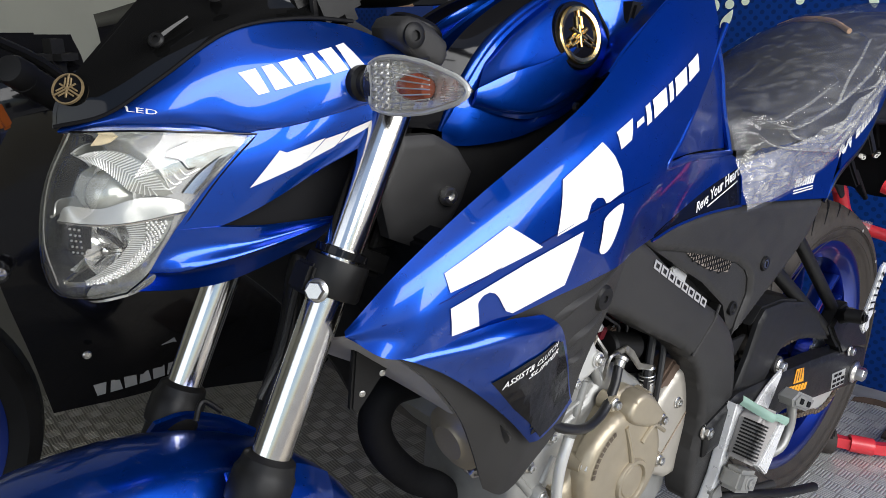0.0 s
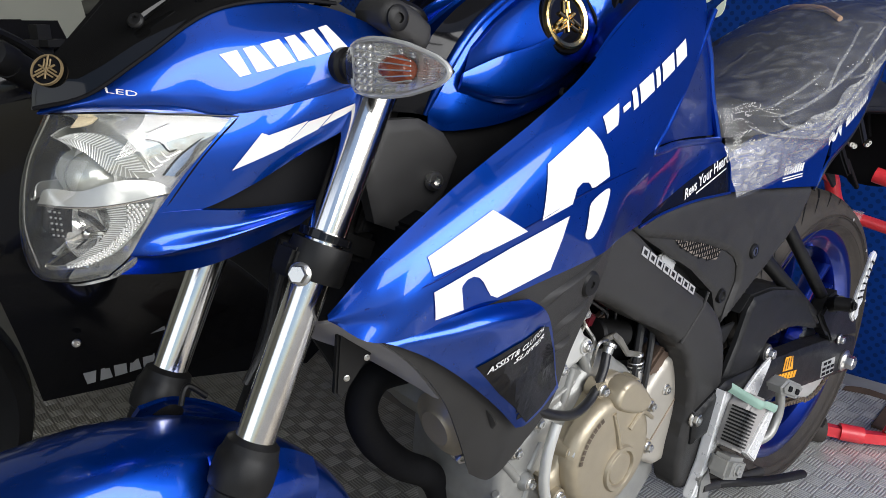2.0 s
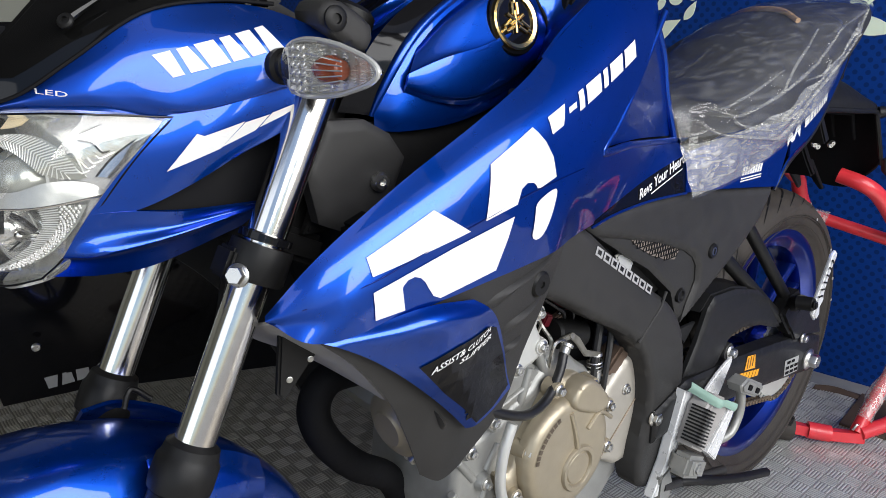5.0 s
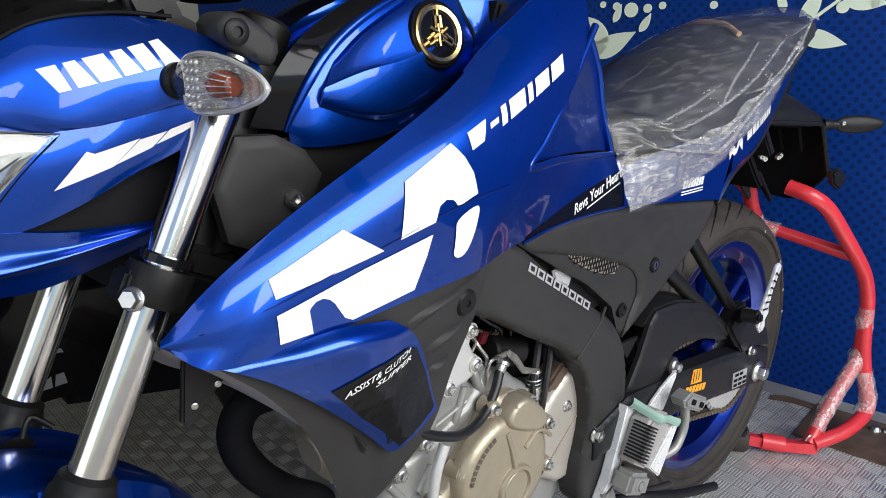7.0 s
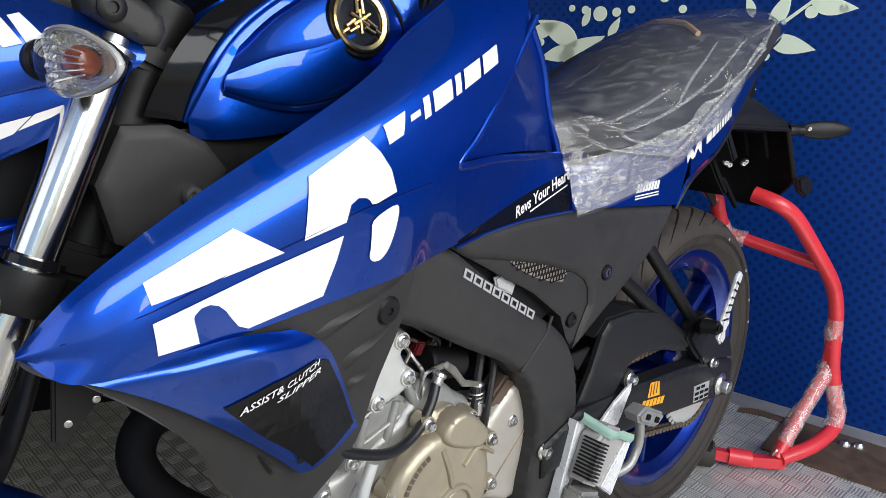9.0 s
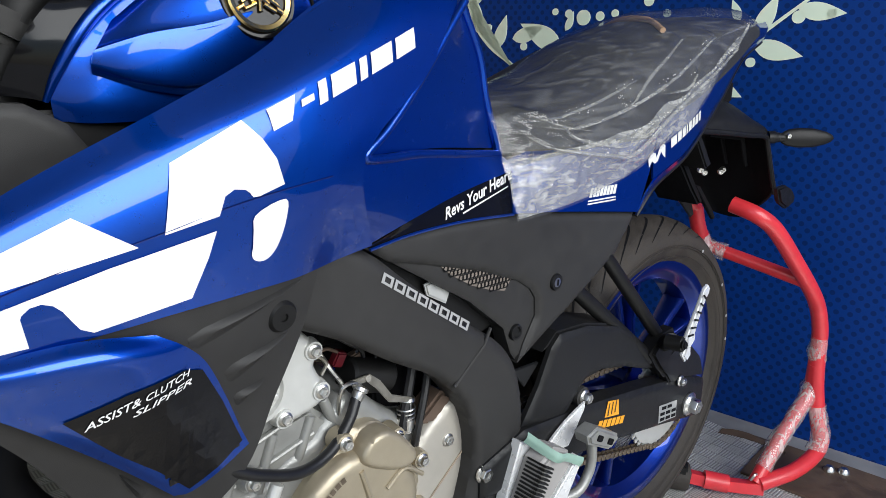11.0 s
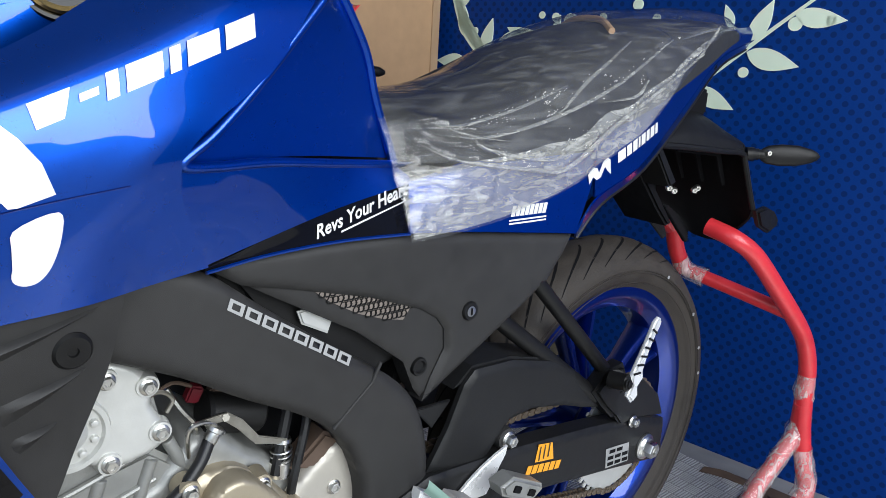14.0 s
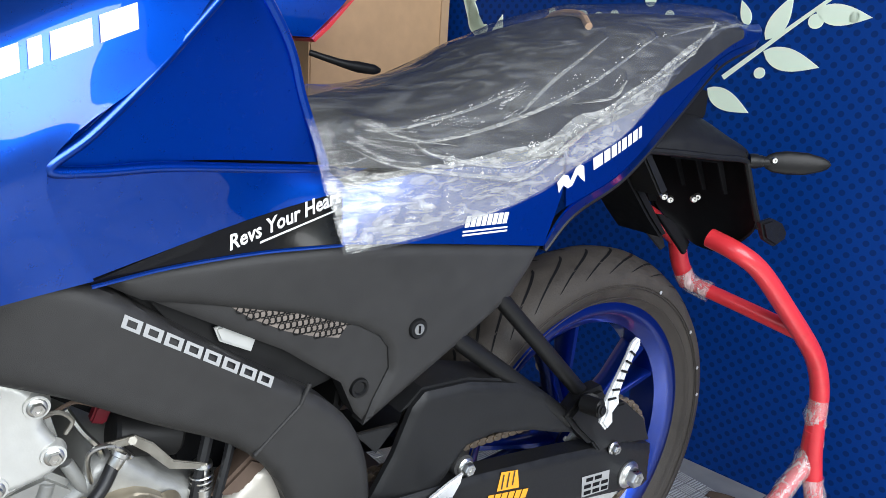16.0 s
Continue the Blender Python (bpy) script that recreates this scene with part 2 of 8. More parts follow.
def prism(outline, y0, y1, bevel=0.0, seg=2, smooth=0, bm=None):
    """A plate with the outline (x, z), from y0 to y1."""
    pts = cr(outline, smooth, True) if smooth else np.array(outline, float)
    own = bmesh.new()
    va = [own.verts.new((p[0], y0, p[1])) for p in pts]
    vb = [own.verts.new((p[0], y1, p[1])) for p in pts]
    own.faces.new(va)
    own.faces.new(vb[::-1])
    k = len(pts)
    for i in range(k):
        own.faces.new((va[i], vb[i], vb[(i + 1) % k], va[(i + 1) % k]))
    bmesh.ops.recalc_face_normals(own, faces=own.faces)
    if bevel:
        ed = [e for e in own.edges if abs(e.verts[0].co.y - e.verts[1].co.y) < 1e-6]
        bmesh.ops.bevel(own, geom=ed, offset=bevel, segments=seg, affect="EDGES", clamp_overlap=True)
    return join(bm, own)


def pad(outline, y0, y1, bulge=0.005, width=0.012, smooth=0, step=0.006, crown=0.0):
    """A plate like prism, whose face at y0 rolls off softly towards its rim and may be crowned."""
    pts = cr(outline, smooth, True) if smooth else np.array(outline, float)
    # even steps along the rim
    rim = []
    for a, b in zip(pts, np.roll(pts, -1, 0)):
        k = max(1, int(np.linalg.norm(b - a) / step))
        rim += [a + (b - a) * i / k for i in range(k)]
    rim = np.array(rim)
    a, b = rim, np.roll(rim, -1, 0)
    lo, hi = rim.min(0), rim.max(0)
    gx, gz = np.meshgrid(np.arange(lo[0], hi[0], step), np.arange(lo[1], hi[1], step * 0.87))
    gx[1::2] += step / 2
    q = np.stack([gx.ravel(), gz.ravel()], 1)

    def depth(p):
        ab = b - a
        t = np.clip(((p[:, None] - a) * ab).sum(2) / ((ab ** 2).sum(1) + 1e-15), 0, 1)
        return np.sqrt(((a + ab * t[..., None] - p[:, None]) ** 2).sum(2)).min(1)

    cross = ((a[:, 1] > q[:, 1:2]) != (b[:, 1] > q[:, 1:2])) & (q[:, :1] < (b[:, 0] - a[:, 0]) * (q[:, 1:2] - a[:, 1]) / (b[:, 1] - a[:, 1] + 1e-15) + a[:, 0])
    q = q[cross.sum(1) % 2 == 1]
    q = q[depth(q) > step * 0.45]
    n = len(rim)
    # rings close to the rim make the rounded edge
    c2 = [Vector(p) for p in np.concatenate([rim, q])]
    vs2, es2, fs2, _, _, _ = geometry.delaunay_2d_cdt(c2, [(i, (i + 1) % n) for i in range(n)], [], 1, 1e-6)
    p2 = np.array([tuple(v) for v in vs2])
    d = np.minimum(depth(p2) / width, 1.0)
    side = math.copysign(1.0, y0 - y1)
    big = np.minimum(depth(p2) / (0.5 * min(hi - lo)), 1.0)
    y = y0 - side * (bulge * (1 - np.sqrt(1 - (1 - d) ** 2)) - crown * np.sin(big * math.pi / 2))
    own = bmesh.new()
    front = [own.verts.new((p[0], yy, p[1])) for p, yy in zip(p2, y)]
    for f in fs2:
        own.faces.new([front[i] for i in f])
    loop = [e for e in own.edges if len(e.link_faces) == 1]
    ext = bmesh.ops.extrude_edge_only(own, edges=loop)["geom"]
    for v in [g for g in ext if isinstance(g, bmesh.types.BMVert)]:
        v.co.y = y1
    bmesh.ops.recalc_face_normals(own, faces=own.faces)
    return own


def join(bm, own):
    if bm is None:
        return own
    me = bpy.data.meshes.new("tmp")
    own.to_mesh(me)
    own.free()
    bm.from_mesh(me)
    bpy.data.meshes.remove(me)
    return bm


def box(size, m, bevel=0.0, bm=None, seg=2):
    own = bmesh.new()
    bmesh.ops.create_cube(own, size=1.0, matrix=Matrix.Diagonal((*size, 1)))
    if bevel:
        bmesh.ops.bevel(own, geom=own.edges[:], offset=bevel, segments=seg, affect="EDGES", clamp_overlap=True)
    own.transform(m)
    return join(bm, own)


def axis_frame(origin, direction):
    return Matrix.Translation(origin) @ Vector(direction).normalized().to_track_quat("Z", "Y").to_matrix().to_4x4()


def lathe(profile, origin, direction, n=28, bm=None, closed=False):
    """Turn the profile of (radius, height) round the axis."""
    own = bmesh.new()
    m = axis_frame(origin, direction)
    rings = []
    for r, h in profile:
        if r < 1e-5:
            rings.append([own.verts.new(m @ Vector((0, 0, h)))])
        else:
            rings.append([own.verts.new(m @ Vector((r * math.cos(2 * math.pi * k / n), r * math.sin(2 * math.pi * k / n), h))) for k in range(n)])
    for a, b in zip(rings, rings[1:] + (rings[:1] if closed else [])):
        for k in range(n):
            q = [a[k % len(a)], a[(k + 1) % len(a)], b[(k + 1) % len(b)], b[k % len(b)]]
            q = list(dict.fromkeys(q))
            if len(q) > 2:
                own.faces.new(q)
    bmesh.ops.recalc_face_normals(own, faces=own.faces)
    return join(bm, own)


def rod(a, b, r, n=16, bm=None, r2=None, cap=0.15):
    a, b = Vector(a), Vector(b)
    h = (b - a).length
    r2 = r if r2 is None else r2
    c = min(r, r2) * cap
    return lathe([(0, 0), (r - c, 0), (r, c), (r2, h - c), (r2 - c, h), (0, h)], a, b - a, n, bm)


def tube(path, r, n=10, bm=None, steps=6, radii=None):
    """A round bar along a smooth line."""
    pts = cr(path, steps) if steps > 1 else np.array(path, float)
    own = bmesh.new()
    rings, up = [], None
    k = len(pts)
    for i in range(k):
        d = Vector(pts[min(i + 1, k - 1)] - pts[max(i - 1, 0)]).normalized()
        if up is None:
            up = d.orthogonal().normalized()
        up = (up - d * up.dot(d)).normalized()
        side = d.cross(up)
        rr = r if radii is None else float(np.interp(i / (k - 1), np.linspace(0, 1, len(radii)), radii))
        rings.append([own.verts.new(Vector(pts[i]) + rr * (math.cos(2 * math.pi * j / n) * up + math.sin(2 * math.pi * j / n) * side)) for j in range(n)])
    for a, b in zip(rings, rings[1:]):
        for j in range(n):
            own.faces.new((a[j], a[(j + 1) % n], b[(j + 1) % n], b[j]))
    own.faces.new(rings[0][::-1])
    own.faces.new(rings[-1])
    bmesh.ops.recalc_face_normals(own, faces=own.faces)
    return join(bm, own)


def bolt(parent, at, direction, r=0.008, h=0.006, material=None, name="bolt", washer=True):
    """A flanged hexagon bolt with a dimple in its head."""
    bm = bmesh.new()
    if washer:
        lathe([(0, 0), (r * 1.35, 0), (r * 1.35, h * 0.2), (r * 1.1, h * 0.35), (0, h * 0.35)], at, direction, 20, bm)
    lathe([(0, h * 0.3), (r, h * 0.3), (r, h * 0.9), (r * 0.88, h), (r * 0.5, h), (r * 0.42, h * 0.8), (0, h * 0.8)], at, direction, 6, bm)
    return part(name, bm, material or STEEL, parent)


def screw(parent, at, direction, r=0.007, h=0.004, material=None, name="screw"):
    """A round-headed screw with a socket."""
    bm = lathe([(0, 0), (r, 0), (r, h * 0.5), (r * 0.75, h), (r * 0.4, h), (r * 0.36, h * 0.35), (0, h * 0.35)], at, direction, 18)
    return part(name, bm, material or STEEL, parent)


class Skin:
    """Side surfaces on which flat marks are laid, found by (x, z)."""

    def __init__(self, *grids):
        tris = []
        for g in grids:
            a, b, c, d = g[:-1, :-1], g[:-1, 1:], g[1:, 1:], g[1:, :-1]
            tris += [np.stack([a, b, c], 2).reshape(-1, 3, 3), np.stack([a, c, d], 2).reshape(-1, 3, 3)]
        self.t = np.concatenate(tris)

    def y(self, x, z):
        t = self.t
        x0, z0 = t[:, 0, 0], t[:, 0, 2]
        ax, az, bx, bz = t[:, 1, 0] - x0, t[:, 1, 2] - z0, t[:, 2, 0] - x0, t[:, 2, 2] - z0
        det = ax * bz - az * bx
        det = np.where(np.abs(det) < 1e-12, 1e-12, det)
        u = ((x - x0) * bz - (z - z0) * bx) / det
        v = (ax * (z - z0) - az * (x - x0)) / det
        ok = (u >= -0.02) & (v >= -0.02) & (u + v <= 1.02)
        if ok.any():
            return float((t[:, 0, 1] + u * (t[:, 1, 1] - t[:, 0, 1]) + v * (t[:, 2, 1] - t[:, 0, 1]))[ok].min())
        d = (t[:, :, 0] - x) ** 2 + (t[:, :, 2] - z) ** 2
        k = np.unravel_index(d.argmin(), d.shape)
        return float(t[k[0], k[1], 1])


def lay(bm, skin, lift, thick=0.0004, step=0.012):
    """Cut a flat (x, z) mesh fine and lay it on the skin, a little proud."""
    xs = [v.co.x for v in bm.verts]
    zs = [v.co.z for v in bm.verts]
    for lo, hi, nrm in ((min(xs), max(xs), (1, 0, 0)), (min(zs), max(zs), (0, 0, 1))):
        k = lo + step
        while k < hi:
            bmesh.ops.bisect_plane(bm, geom=bm.verts[:] + bm.edges[:] + bm.faces[:], plane_co=Vector(nrm) * k, plane_no=nrm)
            k += step
    bmesh.ops.triangulate(bm, faces=bm.faces[:])
    for v in bm.verts:
        v.co.y = skin.y(v.co.x, v.co.z) - lift
    bm.normal_update()
    for f in bm.faces:
        if f.normal.y > 0:
            f.normal_flip()
    return bm


def flat(outlines):
    """Flat faces from outlines in (x, z)."""
    bm = bmesh.new()
    for o in outlines:
        bm.faces.new([bm.verts.new((p[0], 0, p[1])) for p in o])
    bmesh.ops.triangulate(bm, faces=bm.faces[:])
    return bm


def mark(name, outlines, skin, material, parent, label="", lift=0.0012):
    return part(name, lay(flat(outlines), skin, lift), material, parent, label, smooth=False)


def letters(name, bm, material, parent, label=""):
    """Each separate piece of the lettering becomes a part of its own."""
    left = set(bm.verts)
    first = True
    while left:
        seed = min(left, key=lambda v: (v.co.x, v.co.z))
        isle, todo = {seed}, [seed]
        while todo:
            for e in todo.pop().link_edges:
                for v in e.verts:
                    if v not in isle:
                        isle.add(v)
                        todo.append(v)
        left -= isle
        own = bmesh.new()
        at = {v: own.verts.new(v.co) for v in sorted(isle, key=lambda v: v.index)}
        for f in bm.faces:
            if f.verts[0] in isle:
                own.faces.new([at[v] for v in f.verts])
        part(name, own, material, parent, label if first else "", smooth=False)
        first = False
    bm.free()


def letter_blocks(start, end, height, count, gap=0.22, lean=0.25, widths=None, tapers=None):
    """Plain slanted blocks, one for each character of a name that is not lettered, along a line in (x, z)."""
    a, b = np.array(start, float), np.array(end, float)
    d = (b - a) / np.linalg.norm(b - a)
    up = np.array((-d[1], d[0]))
    if up[1] < 0:
        up = -up
    widths = widths or [1] * count
    unit = np.linalg.norm(b - a) / (sum(widths) + gap * (count - 1))
    out, s = [], 0.0
    for k, w in enumerate(widths):
        lo, hi = tapers[k] if tapers else (1, 1)
        p, q = a + d * s, a + d * (s + unit * w)
        sh = d * lean * height
        m, hw = (p + q) / 2, (q - p) / 2
        out.append([m - hw * lo, m + hw * lo, m + hw * hi + up * height + sh, m - hw * hi + up * height + sh])
        s += unit * (w + gap)
    return out


def words(text, start, end, height, shear=0.0, bold=0.0):
    """Readable words in the built-in face, as a flat (x, z) mesh fitted between two points."""
    cu = bpy.data.curves.new("words", "FONT")
    cu.body, cu.resolution_u, cu.shear = text, 2, shear
    cu.offset = bold
    ob = new("words", cu)
    me = bpy.data.meshes.new_from_object(ob.evaluated_get(bpy.context.evaluated_depsgraph_get()))
    bm = bmesh.new()
    bm.from_mesh(me)
    bpy.data.objects.remove(ob)
    bpy.data.meshes.remove(me)
    xs = [v.co.x for v in bm.verts]
    ys = [v.co.y for v in bm.verts]
    x0, w, y0, h = min(xs), max(xs) - min(xs), min(ys), max(ys) - min(ys)
    a, b = np.array(start, float), np.array(end, float)
    d = b - a
    up = np.array((-d[1], d[0])) / np.linalg.norm(d)
    if up[1] < 0:
        up = -up
    for v in bm.verts:
        p = a + d * ((v.co.x - x0) / w) + up * height * ((v.co.y - y0) / h)
        v.co = (p[0], 0, p[1])
    return bm

# ---- the booth ----
WX, WSLOPE = 0.640, -0.14          # the backdrop: x = WX + WSLOPE * y


def wall_x(y):
    return WX + WSLOPE * y


def slab(name, size, at, material, label, rz=0.0):
    ob = part(name, box(size, pose(*at, 0, 0, rz)), material, None, label, smooth=False)
    return tagged(ob, label, name.split("_")[0], kind="structure")


ROT = math.degrees(math.atan(-WSLOPE))


def backdrop_material():
    """Royal blue print with a close pattern of darker six-sided dots."""
    m = mat("blue_printed_backdrop", (0.001, 0.031, 0.195), 0.5, 0, 0, 0.10, 3.0, 0.1, 300, spec=0.2)
    nt = m.node_tree
    b = nt.nodes["Principled BSDF"]
    src = b.inputs["Base Color"].links[0].from_socket
    co = nt.nodes.new("ShaderNodeTexCoord")
    sep = nt.nodes.new("ShaderNodeSeparateXYZ")
    nt.links.new(co.outputs["Object"], sep.inputs[0])
    comb = nt.nodes.new("ShaderNodeCombineXYZ")
    nt.links.new(sep.outputs["Y"], comb.inputs["X"])
    nt.links.new(sep.outputs["Z"], comb.inputs["Y"])
    vo = nt.nodes.new("ShaderNodeTexVoronoi")
    vo.voronoi_dimensions = "2D"
    vo.inputs["Scale"].default_value, vo.inputs["Randomness"].default_value = 48.0, 0.06
    turn = nt.nodes.new("ShaderNodeMapping")
    turn.inputs["Rotation"].default_value = (0, 0, radians(45))
    nt.links.new(comb.outputs[0], turn.inputs["Vector"])
    nt.links.new(turn.outputs[0], vo.inputs["Vector"])
    mr = nt.nodes.new("ShaderNodeMapRange")
    mr.inputs["From Min"].default_value, mr.inputs["From Max"].default_value = 0.25, 0.33
    mr.inputs["To Min"].default_value, mr.inputs["To Max"].default_value = 0.58, 1.0
    nt.links.new(vo.outputs["Distance"], mr.inputs["Value"])
    mul = nt.nodes.new("ShaderNodeVectorMath")
    mul.operation = "SCALE"
    nt.links.new(src, mul.inputs[0])
    nt.links.new(mr.outputs[0], mul.inputs["Scale"])
    nt.links.new(mul.outputs[0], b.inputs["Base Color"])
    return m


BACKDROP = backdrop_material()
slab("wall_backdrop", (0.05, 5.75, 3.4), (wall_x(0.525) + 0.025, 0.525, 1.69), BACKDROP, "blue printed backdrop wall with dark dots", ROT)
slab("wall_side", (5.4, 0.08, 3.4), (-2.0, 2.7, 1.69), GREYWALL, "grey green plaster wall behind the motorcycles")
# this end wall is out of view, added to hold back fill light
slab("wall_end", (0.08, 2.4, 3.4), (-4.6, 1.5, 1.69), GREYWALL, "unseen grey green end wall, added to hold back light")
# the ceiling is never in view; its dark colour keeps upward reflections dark
slab("ceiling", (6.6, 5.0, 0.06), (-1.9, 0.75, 3.42), CEIL, "unseen dark grey ceiling, added to keep reflections and bounce light low")
slab("ground", (60, 60, 0.1), (0, 0, -0.38), CONCRETE, "grey concrete ground outside the booth")

floor = part("floor", box((5.6, 4.6, 0.30), pose(-2.0, 0.75, -0.15)), PLATE, None, "worn steel tread plate floor with raised bars", smooth=False)
tagged(floor, "", "floor", kind="structure")


def tread(x0, x1, y0, y1, surface, host, pitch=0.034):
    """Raised bars of the tread plate: groups of five, turned by turns."""
    vs, fs = [], []
    lift = 0.004 if host is not floor else 0.0
    for i in range(int((x1 - x0) / pitch)):
        for j in range(int((y1 - y0) / pitch)):
            cx, cy = x0 + (i + 0.5) * pitch, y0 + (j + 0.5) * pitch
            along = (i + j) % 2
            for k in range(5):
                off = (k - 2) * pitch * 0.19
                L, W, H = pitch * 0.46, pitch * 0.055, 0.0013
                base = len(vs)
                for s, h in ((1.0, -0.0005), (0.62, H)):
                    for u, v in ((-1, -1), (1, -1), (1, 1), (-1, 1)):
                        p, q = u * L * (0.90 + 0.1 * s), v * W * s + off
                        vs.append((cx + (p if along else q), cy + (q if along else p), h + lift))
                fs += [(base + 4, base + 5, base + 6, base + 7)] + [(base + a, base + (a + 1) % 4, base + 4 + (a + 1) % 4, base + 4 + a) for a in range(4)]
    me = bpy.data.meshes.new("tread_bars")
    me.from_pydata(vs, [], fs)
    me.materials.append(surface)
    ob = new("tread_bars", me)
    ob.parent = host
    return tagged(ob, "worn raised bars of the tread plate", kind="stuff")


BARS = mat("bright_worn_bars", (0.74, 0.74, 0.72), 0.33, 0.6, 0, 0.22, 20, 0.15, 300)
# front bars and sheet carry the shade under the motorcycles in their colour
DARKBARS = mat("shaded_worn_bars", (0.33, 0.31, 0.27), 0.42, 0.45, 0, 0.3, 20, 0.2, 300)
tread(-0.392, 0.56, -0.62, 1.45, BARS, floor)
dull = part("floor_front", box((4.36, 4.5, 0.004), pose(-2.58, 0.75, 0.002)), DARKPLATE, None, "tread plate sheet under the front wheels, coloured darker for the shade there", smooth=False)
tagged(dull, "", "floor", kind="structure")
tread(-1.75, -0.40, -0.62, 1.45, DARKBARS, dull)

# rusty plates lying on the floor
for nm, o, rz in (("rusty_plate", (0.50, -0.24, 0.004), 6), ("rusty_plate", (-0.75, 0.18, 0.0085), -20)):
    ob = part(nm, box((0.20, 0.34, 0.006), pose(*o, 0, 0, rz), 0.001), RUST, None)
    tagged(ob, "rusty brown flat steel plate lying on the tread plate", "steel plate")

# leaves printed on the backdrop
twig = empty("printed_leaves", "pale green leaf and berry print on the blue backdrop", "wall print", kind="structure")


def on_wall(y, z, lift=0.0025):
    return Vector((wall_x(y) - lift, y, z))


def wall_shape(name, pts, parent):
    bm = bmesh.new()
    a = [bm.verts.new(on_wall(y, z, 0.003)) for y, z in pts]
    b = [bm.verts.new(on_wall(y, z, 0.0005)) for y, z in pts]
    bm.faces.new(a)
    for i in range(len(a)):
        bm.faces.new((a[i], a[(i + 1) % len(a)], b[(i + 1) % len(a)], b[i]))
    bmesh.ops.triangulate(bm, faces=[f for f in bm.faces if len(f.verts) > 4])
    bmesh.ops.recalc_face_normals(bm, faces=bm.faces)
    return part(name, bm, LEAF, parent, smooth=False)


def leaf(y, z, dy, dz, w=0.30):
    """A pointed leaf from its stalk end, along (dy, dz)."""
    n = 10
    side = (-dz, dy)
    pts = []
    for s in (1, -1):
        for k in range(n + 1):
            t = k / n if s > 0 else 1 - k / n
            b = s * w * (math.sin(math.pi * t ** 0.75) * (0.75 if s > 0 else 0.55))
            pts.append((y + dy * t + side[0] * b, z + dz * t + side[1] * b))
    return wall_shape("leaf", pts[:-1], twig)


def berry(y, z, r):
    return wall_shape("berry", [(y + r * math.cos(a * math.pi / 9), z + r * math.sin(a * math.pi / 9)) for a in range(18)], twig)


def stalk(pts, w=0.005):
    p = cr(pts, 6)
    d = np.gradient(p, axis=0)
    d /= np.linalg.norm(d, axis=1, keepdims=True)
    s = np.stack([-d[:, 1], d[:, 0]], 1)
    wd = np.linspace(w, w * 0.5, len(p))[:, None]
    return wall_shape("stem", [tuple(q) for q in p + s * wd] + [tuple(q) for q in (p - s * wd)[::-1]], twig)


stalk([(0.21, 0.876), (0.143, 0.934), (0.09, 0.98), (0.03, 1.03), (-0.03, 1.08)])
for L in ((0.135, 0.933, -0.110, -0.026), (0.24, 0.852, -0.095, -0.043), (0.135, 0.955, -0.04, 0.085), (0.05, 1.012, -0.10, -0.012),
          (0.02, 1.04, 0.0, 0.09), (0.175, 0.98, 0.02, 0.05)):
    leaf(*L)
for B in ((0.136, 0.890, 0.011), (0.046, 0.992, 0.014), (0.262, 0.818, 0.008), (-0.02, 1.0, 0.010)):
    berry(*B)
stalk([(0.72, 0.80), (0.80, 0.86), (0.87, 0.90), (0.93, 0.96), (0.97, 1.05), (0.98, 1.12)])
for L in ((0.905, 0.868, 0.115, 0.006), (0.925, 0.945, 0.015, 0.10), (0.86, 0.90, -0.035, 0.095), (0.80, 0.93, -0.10, 0.035),
          (0.640, 0.902, 0.135, 0.070), (0.645, 0.885, 0.115, -0.02), (0.70, 0.865, -0.14, 0.066), (0.95, 1.02, -0.05, 0.09),
          (0.63, 0.955, -0.02, 0.05), (0.55, 0.93, -0.03, 0.05)):
    leaf(*L)
for B in ((0.666, 1.004, 0.009), (0.624, 0.999, 0.011), (0.579, 0.989, 0.020), (0.531, 0.993, 0.012), (0.489, 1.0, 0.010), (0.761, 0.910, 0.011),
          (0.884, 0.960, 0.010), (0.40, 1.03, 0.013), (0.35, 1.0, 0.010)):
    berry(*B)

# ---- the motorcycle ----
bike = empty("motorcycle", "blue and black naked motorcycle with white graphics and a bagged seat", "motorcycle")
AXR = Vector((-0.012, 0.0, 0.320))     # rear axle
AXF = Vector((-1.325, 0.0, 0.297))     # front axle
FD = Vector((-0.446, -0.020, -0.895))     # fork, downwards


